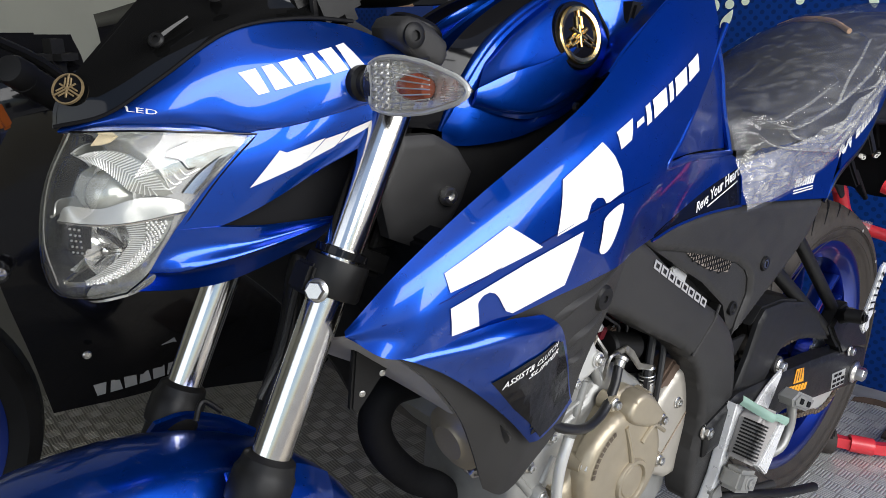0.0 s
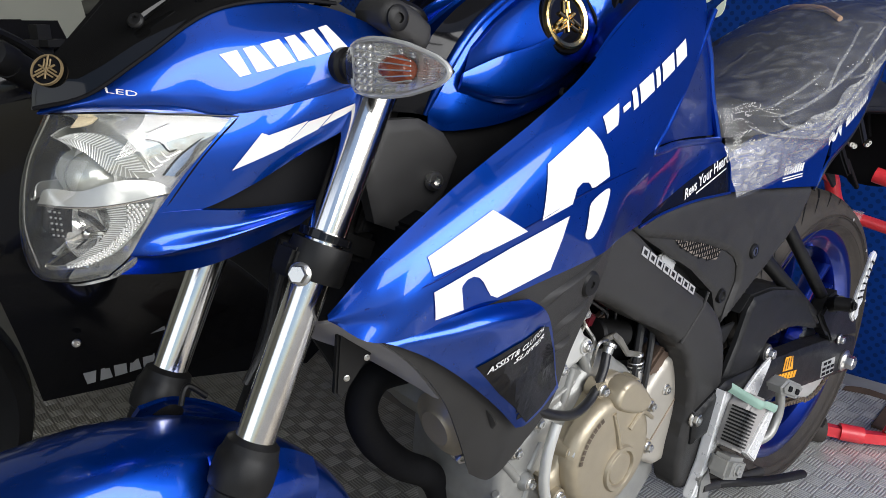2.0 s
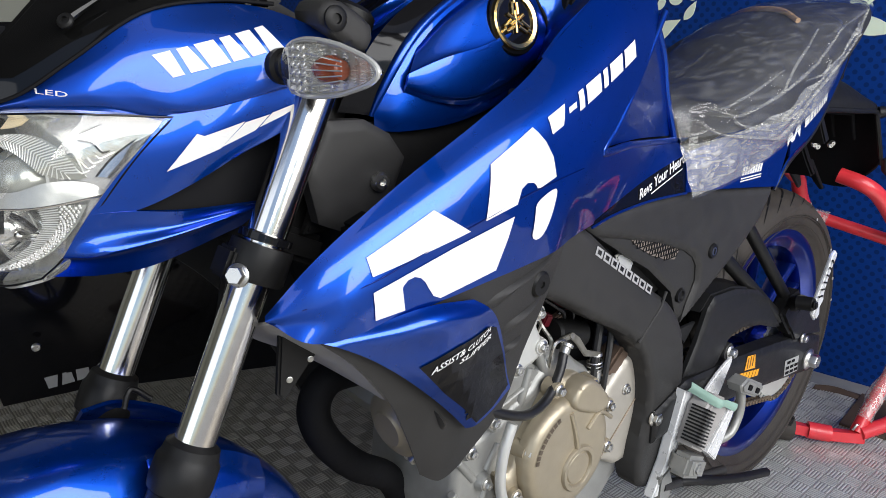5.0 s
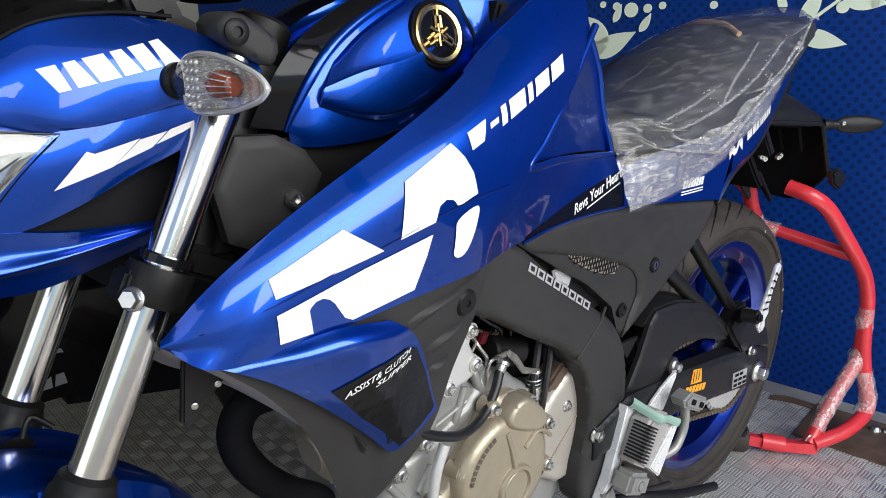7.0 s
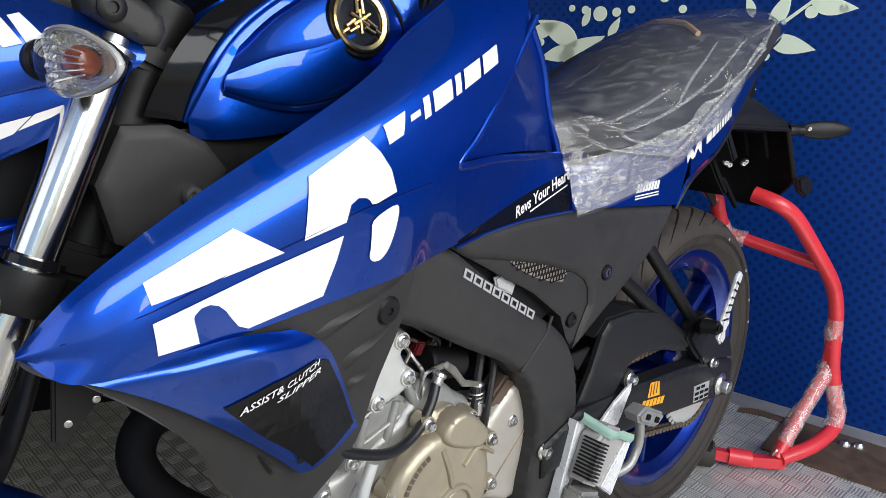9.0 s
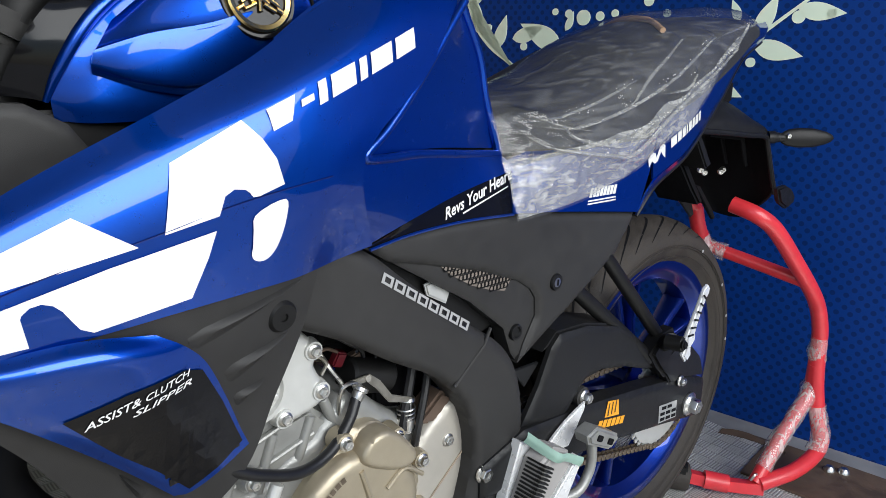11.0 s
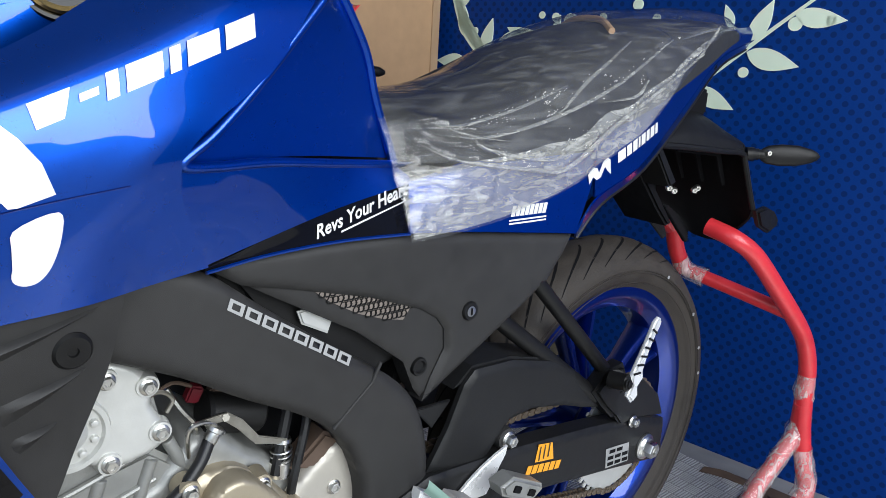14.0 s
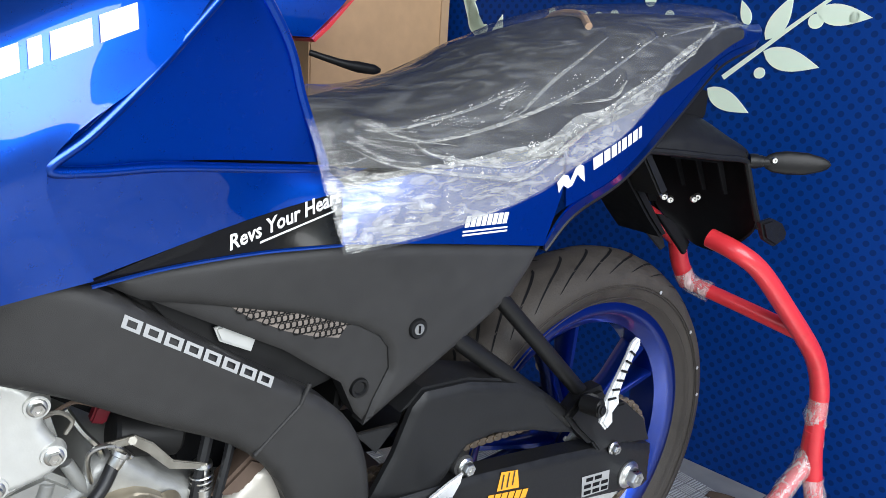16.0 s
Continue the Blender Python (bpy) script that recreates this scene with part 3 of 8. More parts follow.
def wheel(axle, R, width, rim_r, name_label, spoke_turn=0.0):
    w = empty("wheel", name_label)
    w.parent = bike
    hw = width / 2
    prof = [(rim_r + 0.004, -hw * 0.66), (rim_r + 0.012, -hw * 0.80), (rim_r + 0.035, -hw * 0.98), (R - 0.040, -hw), (R - 0.026, -hw * 0.93),
            (R - 0.012, -hw * 0.66), (R - 0.003, -hw * 0.33), (R, 0.0)]
    prof += [(r, -h) for r, h in prof[-2::-1]]
    prof += [(rim_r - 0.012, hw * 0.5), (rim_r - 0.012, -hw * 0.5)]
    t = part("tyre", lathe(prof, axle, (0, 1, 0), 96, closed=True), RUBBER, w, "black road tyre with curved sipes")
    t_ob = t
    # rim: flanges, wells and a drop centre
    rp = [(rim_r + 0.006, -hw * 0.70), (rim_r + 0.006, -hw * 0.62), (rim_r - 0.004, -hw * 0.55), (rim_r - 0.016, -hw * 0.40), (rim_r - 0.020, 0),
          (rim_r - 0.016, hw * 0.40), (rim_r - 0.004, hw * 0.55), (rim_r + 0.006, hw * 0.62), (rim_r + 0.006, hw * 0.70), (rim_r - 0.004, hw * 0.72),
          (rim_r - 0.016, hw * 0.62), (rim_r - 0.030, hw * 0.42), (rim_r - 0.034, 0), (rim_r - 0.030, -hw * 0.42), (rim_r - 0.016, -hw * 0.62), (rim_r - 0.004, -hw * 0.72)]
    rim = part("rim", lathe(rp, axle, (0, 1, 0), 96, closed=True), RIMBLUE, w, "glossy blue cast rim")
    bm = lathe([(0.012, -0.055), (0.040, -0.055), (0.044, -0.030), (0.036, -0.02), (0.036, 0.02), (0.044, 0.03), (0.04, 0.055), (0.012, 0.055)], axle, (0, 1, 0), 32)
    part("hub", bm, RIMBLUE, w)
    for k in range(5):
        a0 = spoke_turn + k * 2 * math.pi / 5
        for da in (-0.13, 0.13):
            own = bmesh.new()
            pts = []
            for r, ww, th in ((0.034, 0.010, 0.022), (rim_r * 0.55, 0.0065, 0.017), (rim_r - 0.026, 0.008, 0.022)):
                a = a0 + da * (0.55 + 0.75 * r / rim_r)
                c = Vector((math.cos(a), 0, math.sin(a)))
                s = Vector((-math.sin(a), 0, math.cos(a)))
                pts.append([own.verts.new(axle + c * r + s * (u * ww) + Vector((0, v * th, 0))) for u, v in ((-1, -0.6), (-0.45, -1), (0.45, -1), (1, -0.6), (1, 0.6), (0.45, 1), (-0.45, 1), (-1, 0.6))])
            for p, q in zip(pts, pts[1:]):
                for i in range(8):
                    own.faces.new((p[i], p[(i + 1) % 8], q[(i + 1) % 8], q[i]))
            own.faces.new(pts[0]), own.faces.new(pts[-1])
            bmesh.ops.recalc_face_normals(own, faces=own.faces)
            part("spoke", own, RIMBLUE, w)
    return w, t_ob


rear_wheel, rear_tyre = wheel(AXR, 0.309, 0.120, 0.228, "rear wheel with blue five-spoke rim", 1.80)
front_wheel, front_tyre = wheel(AXF, 0.296, 0.095, 0.226, "front wheel with blue five-spoke rim", 0.1)


def sipes(parent, axle, R, hw, count):
    """Dark curved grooves of the tread, sunk lines laid a hair above the rubber."""
    for k in range(count):
        for side in (-1, 1):
            bm = bmesh.new()
            rows = []
            for i in range(9):
                t = i / 8
                h = side * hw * (0.12 + 0.80 * t)
                r = float(np.interp(abs(h) / hw, (0, 0.33, 0.66, 0.93, 1.0), (R, R - 0.003, R - 0.012, R - 0.026, R - 0.040))) + 0.0006
                a = (k + 0.5 * (side > 0)) * 2 * math.pi / count + 0.34 * t ** 1.6
                wd = 0.0042 * math.sin(math.pi * (0.12 + 0.8 * t)) / R
                rows.append([bm.verts.new(axle + Vector(((r) * math.cos(a + s * wd), h, (r) * math.sin(a + s * wd)))) for s in (-1, 1)])
            for p, q in zip(rows, rows[1:]):
                bm.faces.new((p[0], p[1], q[1], q[0]))
            part("groove", bm, DARK, parent)


sipes(rear_wheel, AXR, 0.309, 0.060, 36)
for sy in (-1, 1):
    for r, h in ((0.246, 0.0585), (0.2625, 0.0603), (0.2660, 0.0603)):
        part("sidewall_ring", lathe([(r - 0.0007, 0), (r, 0.0009), (r + 0.0007, 0)], AXR + Vector((0, sy * h, 0)), (0, sy, 0), 96), RUBBER, rear_wheel)
for a in (0.62, 0.32, 0.12, 1.1):
    r = 0.268
    p = AXR + Vector((r * math.cos(a), -0.0605, r * math.sin(a)))
    part("tyre_mark", lathe([(0, 0), (0.003, 0), (0.003, 0.001), (0, 0.0015)], p, (0, -1, 0), 10), SILVERTXT, rear_wheel)

# ---- front fork ----
FC = Vector((-1.085, 0, 0.742))        # the fork's axis at the lower clamp
fork = empty("front_fork", "telescopic fork with bright chrome stanchions and black sliders")
fork.parent = bike
for sy, o in ((-0.092, Vector((-0.020, -0.092, 0))), (0.078, Vector((-0.026, 0.078, 0)))):
    top, seal = FC - FD * 0.185 + o, FC + FD * 0.153 + o
    part("stanchion", rod(top, seal + FD * 0.05, 0.0168, 40), CHROME, fork, "polished hard chrome tube")
    bm = lathe([(0.0170, -0.004), (0.0225, 0.0), (0.0235, 0.006), (0.0245, 0.010), (0.0265, 0.013), (0.0270, 0.030), (0.0262, 0.038), (0.0230, 0.041), (0.0225, 0.30), (0.020, 0.335), (0.012, 0.345), (0.0, 0.345)],
               seal, FD, 36)
    part("slider", bm, BLACK, fork, "satin black fork slider with dust seal")
    # lower clamp collar with its pinch bolt
    bm = lathe([(0.0172, -0.020), (0.026, -0.020), (0.0265, -0.014), (0.0265, 0.008), (0.025, 0.011), (0.0172, 0.011)], FC + o, FD, 32)
    box((0.026, 0.018, 0.026), axis_frame(FC + o + Vector((-0.020, 0.004 if sy < 0 else -0.004, 0.008)), FD), 0.003, bm)
    part("clamp_collar", bm, BLACK, fork)
    bm = bmesh.new()
    lathe([(0, 0), (0.0098, 0), (0.0098, 0.002), (0.0085, 0.003), (0, 0.003)], FC + o + Vector((-0.022, -0.014, 0.002)), (-0.72, -0.62, 0.30), 24, bm)
    lathe([(0, 0.002), (0.0078, 0.002), (0.0078, 0.008), (0.0068, 0.0095), (0, 0.0095)], FC + o + Vector((-0.022, -0.014, 0.002)), (-0.72, -0.62, 0.30), 6, bm)
    if sy < 0:
        part("pinch_bolt", bm, STEEL, fork, "bright hexagon bolt")
    else:
        bm.free()
    # dark guard line above the clamp
    bm = lathe([(0.0172, 0), (0.0225, 0.001), (0.0225, 0.007), (0.0172, 0.008)], FC + o - FD * 0.030, FD, 28)
    part("clamp_lip", bm, GLOSS, fork)
bm = box((0.060, 0.150, 0.030), axis_frame(FC + Vector((0.010, -0.012, 0.012)), FD), 0.006)
part("lower_yoke", bm, BLACK, fork)
bm = box((0.070, 0.230, 0.026), axis_frame(FC - FD * 0.19 + Vector((0.014, 0, 0)), FD), 0.006)
part("upper_yoke", bm, SATIN, fork)
part("steering_head", rod(FC + Vector((0.045, 0, -0.02)), FC - FD * 0.23 + Vector((0.045, 0, 0)), 0.028, 24), BLACK, fork)
part("brake_hose", tube([(-1.02, 0.05, 0.80), (-1.045, 0.075, 0.70), (-1.06, 0.085, 0.62), (-1.10, 0.09, 0.52), (-1.16, 0.085, 0.44)], 0.011, 12), HOSE, fork)
part("brake_hose", tube([(-1.03, 0.03, 0.78), (-1.06, 0.05, 0.69), (-1.085, 0.05, 0.62), (-1.115, 0.045, 0.58)], 0.004, 8), HOSE, fork)

steered = empty("mudguard", "glossy blue front mudguard turned with the steering")
steered.parent = bike
TURNED = Matrix.Translation((-1.17, -0.015, 0)) @ pose(0, 0, 0, 0, 0, 8) @ Matrix.Translation((1.17, 0.0, 0))
steered.matrix_basis = TURNED
front_wheel.matrix_basis = TURNED
# front mudguard: a hoop over the tyre with shoulders at the fork
rows = []
for k in range(13):
    a = radians(168 - k * 12.5)
    row = []
    for j in range(9):
        u = j / 4 - 1
        R = 0.327 - 0.030 * abs(u) ** 2.4 - (0.018 if abs(u) > 0.9 else 0)
        wide = 0.066 * (1 - 0.35 * max(0.0, (abs(k - 5) - 4) / 4))
        row.append((AXF.x + R * math.cos(a), wide * u, AXF.z + R * math.sin(a)))
    rows.append(row)
sheet("front_mudguard", rows, BLUE, steered, "glossy blue front mudguard", 2, 2, 0.003, toward=(0, 0, 1))
for sy in (-1, 1):
    g = loft_grid([[(-1.215, sy * 0.060, 0.598), (-1.18, sy * 0.064, 0.592), (-1.14, sy * 0.062, 0.57), (-1.11, sy * 0.058, 0.545)],
                   [(-1.22, sy * 0.075, 0.575), (-1.185, sy * 0.082, 0.560), (-1.15, sy * 0.080, 0.545), (-1.115, sy * 0.070, 0.52)],
                   [(-1.24, sy * 0.074, 0.53), (-1.205, sy * 0.083, 0.51), (-1.17, sy * 0.082, 0.49), (-1.14, sy * 0.070, 0.47)]], 5, 5)
    part("mudguard_shoulder", shell(g, 0.004, (0, sy, 0.3)), BLUE, steered, "glossy blue mudguard side")
part("cable_hook", tube([(-1.190, 0.028, 0.600), (-1.184, 0.030, 0.612), (-1.178, 0.030, 0.614), (-1.165, 0.026, 0.600)], 0.0028, 8), BLACK, steered)

# ---- headlamp ----
lamp = empty("headlamp", "clear headlamp with faceted chrome reflectors, unlit")
lamp.parent = bike
LR = [[(-1.152, 0.072, 0.867), (-1.228, 0.044, 0.873), (-1.268, 0.0, 0.872), (-1.225, -0.044, 0.873), (-1.152, -0.072, 0.867)],
      [(-1.183, 0.068, 0.839), (-1.262, 0.042, 0.835), (-1.287, 0.0, 0.834), (-1.256, -0.044, 0.836), (-1.181, -0.067, 0.839)],
      [(-1.212, 0.060, 0.803), (-1.278, 0.036, 0.790), (-1.297, 0.0, 0.787), (-1.272, -0.036, 0.791), (-1.210, -0.059, 0.803)],
      [(-1.238, 0.048, 0.768), (-1.282, 0.026, 0.756), (-1.293, 0.0, 0.752), (-1.275, -0.026, 0.756), (-1.236, -0.048, 0.768)],
      [(-1.252, 0.026, 0.750), (-1.268, 0.014, 0.744), (-1.273, 0.0, 0.742), (-1.266, -0.015, 0.744), (-1.250, -0.032, 0.750)]]
gl = loft_grid(LR, 8, 8)
lens_ob = part("lens", shell(gl, 0.002, (-1, 0, 0)), LENS, lamp, "clear polycarbonate lens")
lens_ob.visible_shadow = False
# bowl behind the lens
hu_, hv_ = np.meshgrid(np.linspace(0, 1, gl.shape[1]), np.linspace(0, 1, gl.shape[0]))
deep = np.sqrt(np.sin(np.pi * hu_) * np.sin(np.pi * hv_)).clip(0, 1)[..., None]
back = gl * np.array((1, 0.97, 1)) + np.array((0.003, 0, 0)) + deep * np.array((0.052, 0, 0))
part("housing", shell(back, 0.003, (-1, 0, 0)), SILVERED, lamp, "silver lamp bowl")
rim_line = [tuple(p) for p in np.concatenate([gl[0], gl[1:, -1], gl[-1, ::-1][1:], gl[::-1, 0][1:-1]])]
part("lens_gasket", tube(rim_line + [rim_line[0]], 0.0008, 6, steps=1), GLOSS, lamp)
# reflectors: white upper panel, herringbone leaf, projector dome, shelf, fins and the cobbled lower band
SOFTSILVER = mat("soft_silver_plastic", (0.80, 0.80, 0.76), 0.25, 0.35, 0.2, 0.10, 120, 0.2, 160)
# darker copy of the silver, with shade put into the colour of dome and beds
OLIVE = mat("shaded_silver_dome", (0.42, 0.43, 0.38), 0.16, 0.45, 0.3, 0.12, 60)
SHELFGREY = mat("grey_shelf_plastic", (0.46, 0.46, 0.42), 0.2, 0.5, 0.2, 0.15, 60, 0.2, 120)
CREAM = mat("cream_wall_reflection", (0.80, 0.66, 0.42), 0.3, 0.2, 0, 0.1, 60)
WR_TOP = [(-1.214, -0.0464, 0.8573), (-1.2027, -0.0489, 0.8615), (-1.1903, -0.0515, 0.8655), (-1.176, -0.0555, 0.8672), (-1.166, -0.0590, 0.8668), (-1.1564, -0.0622, 0.8648)]
WR_LOW = [(-1.215, -0.0454, 0.8527), (-1.2049, -0.0491, 0.8499), (-1.1997, -0.0516, 0.8428), (-1.1879, -0.054, 0.8477), (-1.1733, -0.0569, 0.8543), (-1.1560, -0.0612, 0.8640)]
HB_UP = [(-1.2655, -0.0079, 0.8542), (-1.2524, -0.0189, 0.858), (-1.24, -0.0298, 0.8563), (-1.2298, -0.0391, 0.8489), (-1.2205, -0.0446, 0.838), (-1.2135, -0.0466, 0.8244)]
HB_LO = [(-1.265, -0.0067, 0.8531), (-1.2575, -0.0187, 0.8485), (-1.251, -0.0276, 0.8431), (-1.2448, -0.0343, 0.8354), (-1.2369, -0.0382, 0.8277), (-1.2138, -0.0445, 0.8224)]
SH_UP = [(-1.2839, -0.0062, 0.8089), (-1.2783, -0.0131, 0.8192), (-1.2592, -0.0291, 0.8175), (-1.2373, -0.0392, 0.8234), (-1.2145, -0.0463, 0.8219), (-1.198, -0.0506, 0.8135)]
SH_LO = [(-1.2849, -0.0101, 0.8080), (-1.2714, -0.0277, 0.8069), (-1.2529, -0.0381, 0.8058), (-1.2344, -0.0441, 0.8069), (-1.2169, -0.0489, 0.8093), (-1.1991, -0.0543, 0.8122)]
CO_OUT = [(-1.2179, -0.0504, 0.8053), (-1.2242, -0.0479, 0.7936), (-1.234, -0.0438, 0.7812), (-1.2471, -0.0374, 0.7689), (-1.2621, -0.0296, 0.7615), (-1.276, -0.0212, 0.7598)]
CO_IN = [(-1.2338, -0.0431, 0.8053), (-1.2349, -0.0415, 0.7919), (-1.2421, -0.038, 0.7805), (-1.2528, -0.0328, 0.7712), (-1.2648, -0.0263, 0.7645), (-1.2753, -0.0189, 0.7603)]
FI_IN = [(-1.2453, -0.0346, 0.8033), (-1.2436, -0.034, 0.7919), (-1.2493, -0.0308, 0.7811), (-1.2576, -0.0264, 0.7728), (-1.2671, -0.0206, 0.7652), (-1.2749, -0.0143, 0.7603)]
BAND_A = [(-1.1569, -0.0668, 0.8633), (-1.1751, -0.0637, 0.848), (-1.1886, -0.0609, 0.835), (-1.1994, -0.0581, 0.8244)]
BAND_B = [(-1.1602, -0.0618, 0.8613), (-1.1792, -0.0581, 0.8499), (-1.1945, -0.0551, 0.8392), (-1.2069, -0.0522, 0.8258)]
for sy in (-1, 1):
    flip = np.array((1, -sy, 1))

    def inside(pts, n=6):
        return cr(pts, n) * flip

    def strip(name, a, b, sag, material, label=""):
        part(name, shell(np.stack([a, (a + b) / 2 + np.array((sag, 0, 0)), b]), 0.001, (-1, sy, 0)), material, lamp, label)

    wt, wl = inside(WR_TOP), inside(WR_LOW)
    # plain white stands in for the bright reflection in this mirror
    strip("upper_reflector", wt, wl, 0.003, WHITE, "upper reflector with its bright reflection painted white")
    for line, rad in ((wl, 0.0008), (wt, 0.0005)):
        part("reflector_edge", tube([tuple(p) for p in line[::3]], rad, 6, steps=2), GLOSS, lamp)
    for k in range(4):
        off = np.array((-0.003 - 0.004 * k, 0.002 * sy * -k, -0.004 - 0.0035 * k))
        part("reflector_ridge", tube([tuple(p) for p in (wl + off)[8:-4:4]], 0.0007, 6, steps=2), SOFTSILVER if k % 2 else CHROME, lamp)
    strip("edge_band", inside(BAND_A), inside(BAND_B), 0.002, CHROME, "bright band along the lens edge")
    part("edge_line", tube([tuple(p) for p in inside(BAND_B)[::2]], 0.0008, 6, steps=2), GLOSS, lamp)
    hu, hl = inside(HB_UP), inside(HB_LO)
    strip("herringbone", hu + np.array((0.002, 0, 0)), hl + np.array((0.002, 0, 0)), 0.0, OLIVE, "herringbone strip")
    hm = (hu + hl) / 2 + np.array((-0.0015, 0, 0))
    for k in range(3, len(hu) - 2):
        j = max(k - 2, 0)
        part("rib", tube([tuple(hu[k]), tuple(hm[j]), tuple(hl[k])], 0.00055, 5, steps=1), SOFTSILVER, lamp)
    su, sl = inside(SH_UP), inside(SH_LO)
    strip("shelf", su, sl, -0.001, SHELFGREY, "silver shelf between the reflectors")
    part("shelf_lip", tube([tuple(p) for p in sl[::3]], 0.0009, 6, steps=2), CHROME, lamp)
    co, ci, fi = inside(CO_OUT, 7), inside(CO_IN, 7), inside(FI_IN, 7)
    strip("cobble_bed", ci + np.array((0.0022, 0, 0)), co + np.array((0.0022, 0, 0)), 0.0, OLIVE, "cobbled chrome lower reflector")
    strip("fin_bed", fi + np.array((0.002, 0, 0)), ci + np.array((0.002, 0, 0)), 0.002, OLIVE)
    for k in range(len(co) - 1):
        for j in range(5):
            p = ci[k] + (co[k] - ci[k]) * (j + 0.4 + 0.4 * (k % 2)) / 5.2
            part("cobble", box((0.0020, 0.0019, 0.0019), pose(p[0], p[1], p[2], 14 * ((k + j) % 3) - 14, 25, 35 * -sy), 0.0005, seg=1), SOFTSILVER if (k + j) % 3 else CHROME, lamp)
        part("fin", rod(tuple(fi[k]), tuple(ci[k]), 0.0005, 5), SOFTSILVER, lamp)
    dome = Vector((-1.2450, sy * 0.0125, 0.8231))
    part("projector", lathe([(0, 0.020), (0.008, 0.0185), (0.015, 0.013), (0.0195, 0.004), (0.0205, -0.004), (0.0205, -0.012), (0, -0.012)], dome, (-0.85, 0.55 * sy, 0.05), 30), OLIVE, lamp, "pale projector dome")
    part("projector_hood", lathe([(0.0195, 0.002), (0.0212, 0.000), (0.0215, -0.010), (0.0205, -0.012)], dome, (-0.85, 0.55 * sy, 0.05), 30), SOFTSILVER, lamp)
    bowl = Vector((-1.2480, sy * 0.0105, 0.7805))
    part("bulb_bowl", lathe([(0.021, 0.010), (0.017, 0.000), (0.010, -0.006), (0, -0.008), (0, -0.009), (0.011, -0.008), (0.019, 0.000), (0.022, 0.010)], bowl, (-0.8, 0.55 * sy, 0.1), 30), SILVERED, lamp)
    for k in range(7):
        a = k * 2 * math.pi / 7
        m_ = axis_frame(bowl, (-0.8, 0.55 * sy, 0.1))
        part("bowl_facet", rod(m_ @ Vector((0.006 * math.cos(a), 0.006 * math.sin(a), -0.003)), m_ @ Vector((0.019 * math.cos(a + 0.3), 0.019 * math.sin(a + 0.3), 0.007)), 0.0008, 6), SOFTSILVER if k % 2 else GLOSS, lamp)
    part("bulb", lathe([(0, 0.014), (0.003, 0.013), (0.0050, 0.009), (0.0055, -0.004), (0, -0.004)], bowl, (-0.8, 0.55 * sy, 0.1), 18), CHROME, lamp)
    part("bowl_hood", tube([tuple(bowl + Vector((-0.010, sy * 0.000, 0.016))), tuple(bowl + Vector((-0.006, sy * 0.012, 0.014))), tuple(bowl + Vector((0.0, sy * 0.019, 0.006)))], 0.0022, 8), GLOSS, lamp)
part("dark_grille", box((0.016, 0.030, 0.026), pose(-1.272, 0.0, 0.7935, 0, 8, 0), 0.004), DARK, lamp, "dark grille between the lamps")
for i in range(5):
    for j in range(3):
        part("grille_dot", rod((-1.2795 + 0.003 * j, -0.0155, 0.803 - 0.0045 * i - 0.001 * j), (-1.2790 + 0.003 * j, -0.0168, 0.803 - 0.0045 * i - 0.001 * j), 0.0009, 6), STEEL, lamp)
# cream colour paints the reflection of the wall inside the lens
part("reflection_patch", shell(loft_grid([[(-1.2562, -0.013, 0.8615), (-1.250, -0.018, 0.8625), (-1.2441, -0.0216, 0.8645)], [(-1.2499, -0.0136, 0.8690), (-1.244, -0.017, 0.8690), (-1.2380, -0.022, 0.8690)]], 4, 4), 0.001, (-1, -1, 0)), CREAM, lamp, "cream patch painted as the reflection of the wall")
# added chrome wire, in place of the bright line along the lens edge
part("lens_edge_glint", tube([(-1.2650, 0.004, 0.870), (-1.2830, 0.010, 0.834), (-1.2920, 0.010, 0.790), (-1.2880, 0.008, 0.755)], 0.0008, 8), CHROME, lamp)
part("lower_bezel", tube([(-1.262, -0.026, 0.7595), (-1.284, 0.0, 0.757), (-1.262, 0.026, 0.7595)], 0.0018, 8), CHROME, lamp)

# ---- nose cowl ----
cowl = empty("nose_cowl", "blue headlamp cowl with white side stripes")
cowl.parent = bike
C = [[(-1.268, 0.0, 0.878), (-1.243, -0.026, 0.8855), (-1.207, -0.040, 0.910), (-1.156, -0.050, 0.942), (-1.105, -0.061, 0.949), (-1.062, -0.070, 0.944), (-1.004, -0.086, 0.920)],
     [(-1.270, 0.0, 0.876), (-1.245, -0.029, 0.884), (-1.210, -0.046, 0.898), (-1.158, -0.063, 0.914), (-1.10, -0.084, 0.918), (-1.05, -0.095, 0.912), (-1.0, -0.096, 0.905)],
     [(-1.273, 0.0, 0.871), (-1.247, -0.030, 0.8785), (-1.209, -0.050, 0.8825), (-1.178, -0.061, 0.8845), (-1.133, -0.080, 0.8755), (-1.067, -0.094, 0.887), (-1.01, -0.094, 0.894)],
     [(-1.250, 0.0, 0.870), (-1.215, -0.040, 0.872), (-1.180, -0.057, 0.870), (-1.158, -0.068, 0.865), (-1.132, -0.076, 0.871), (-1.067, -0.088, 0.884), (-1.01, -0.088, 0.890)]]
c_grid = sheet("upper_cowl", C, BLUE, cowl, "glossy blue upper cowl", 7, 5, 0.0025, mirror=True)
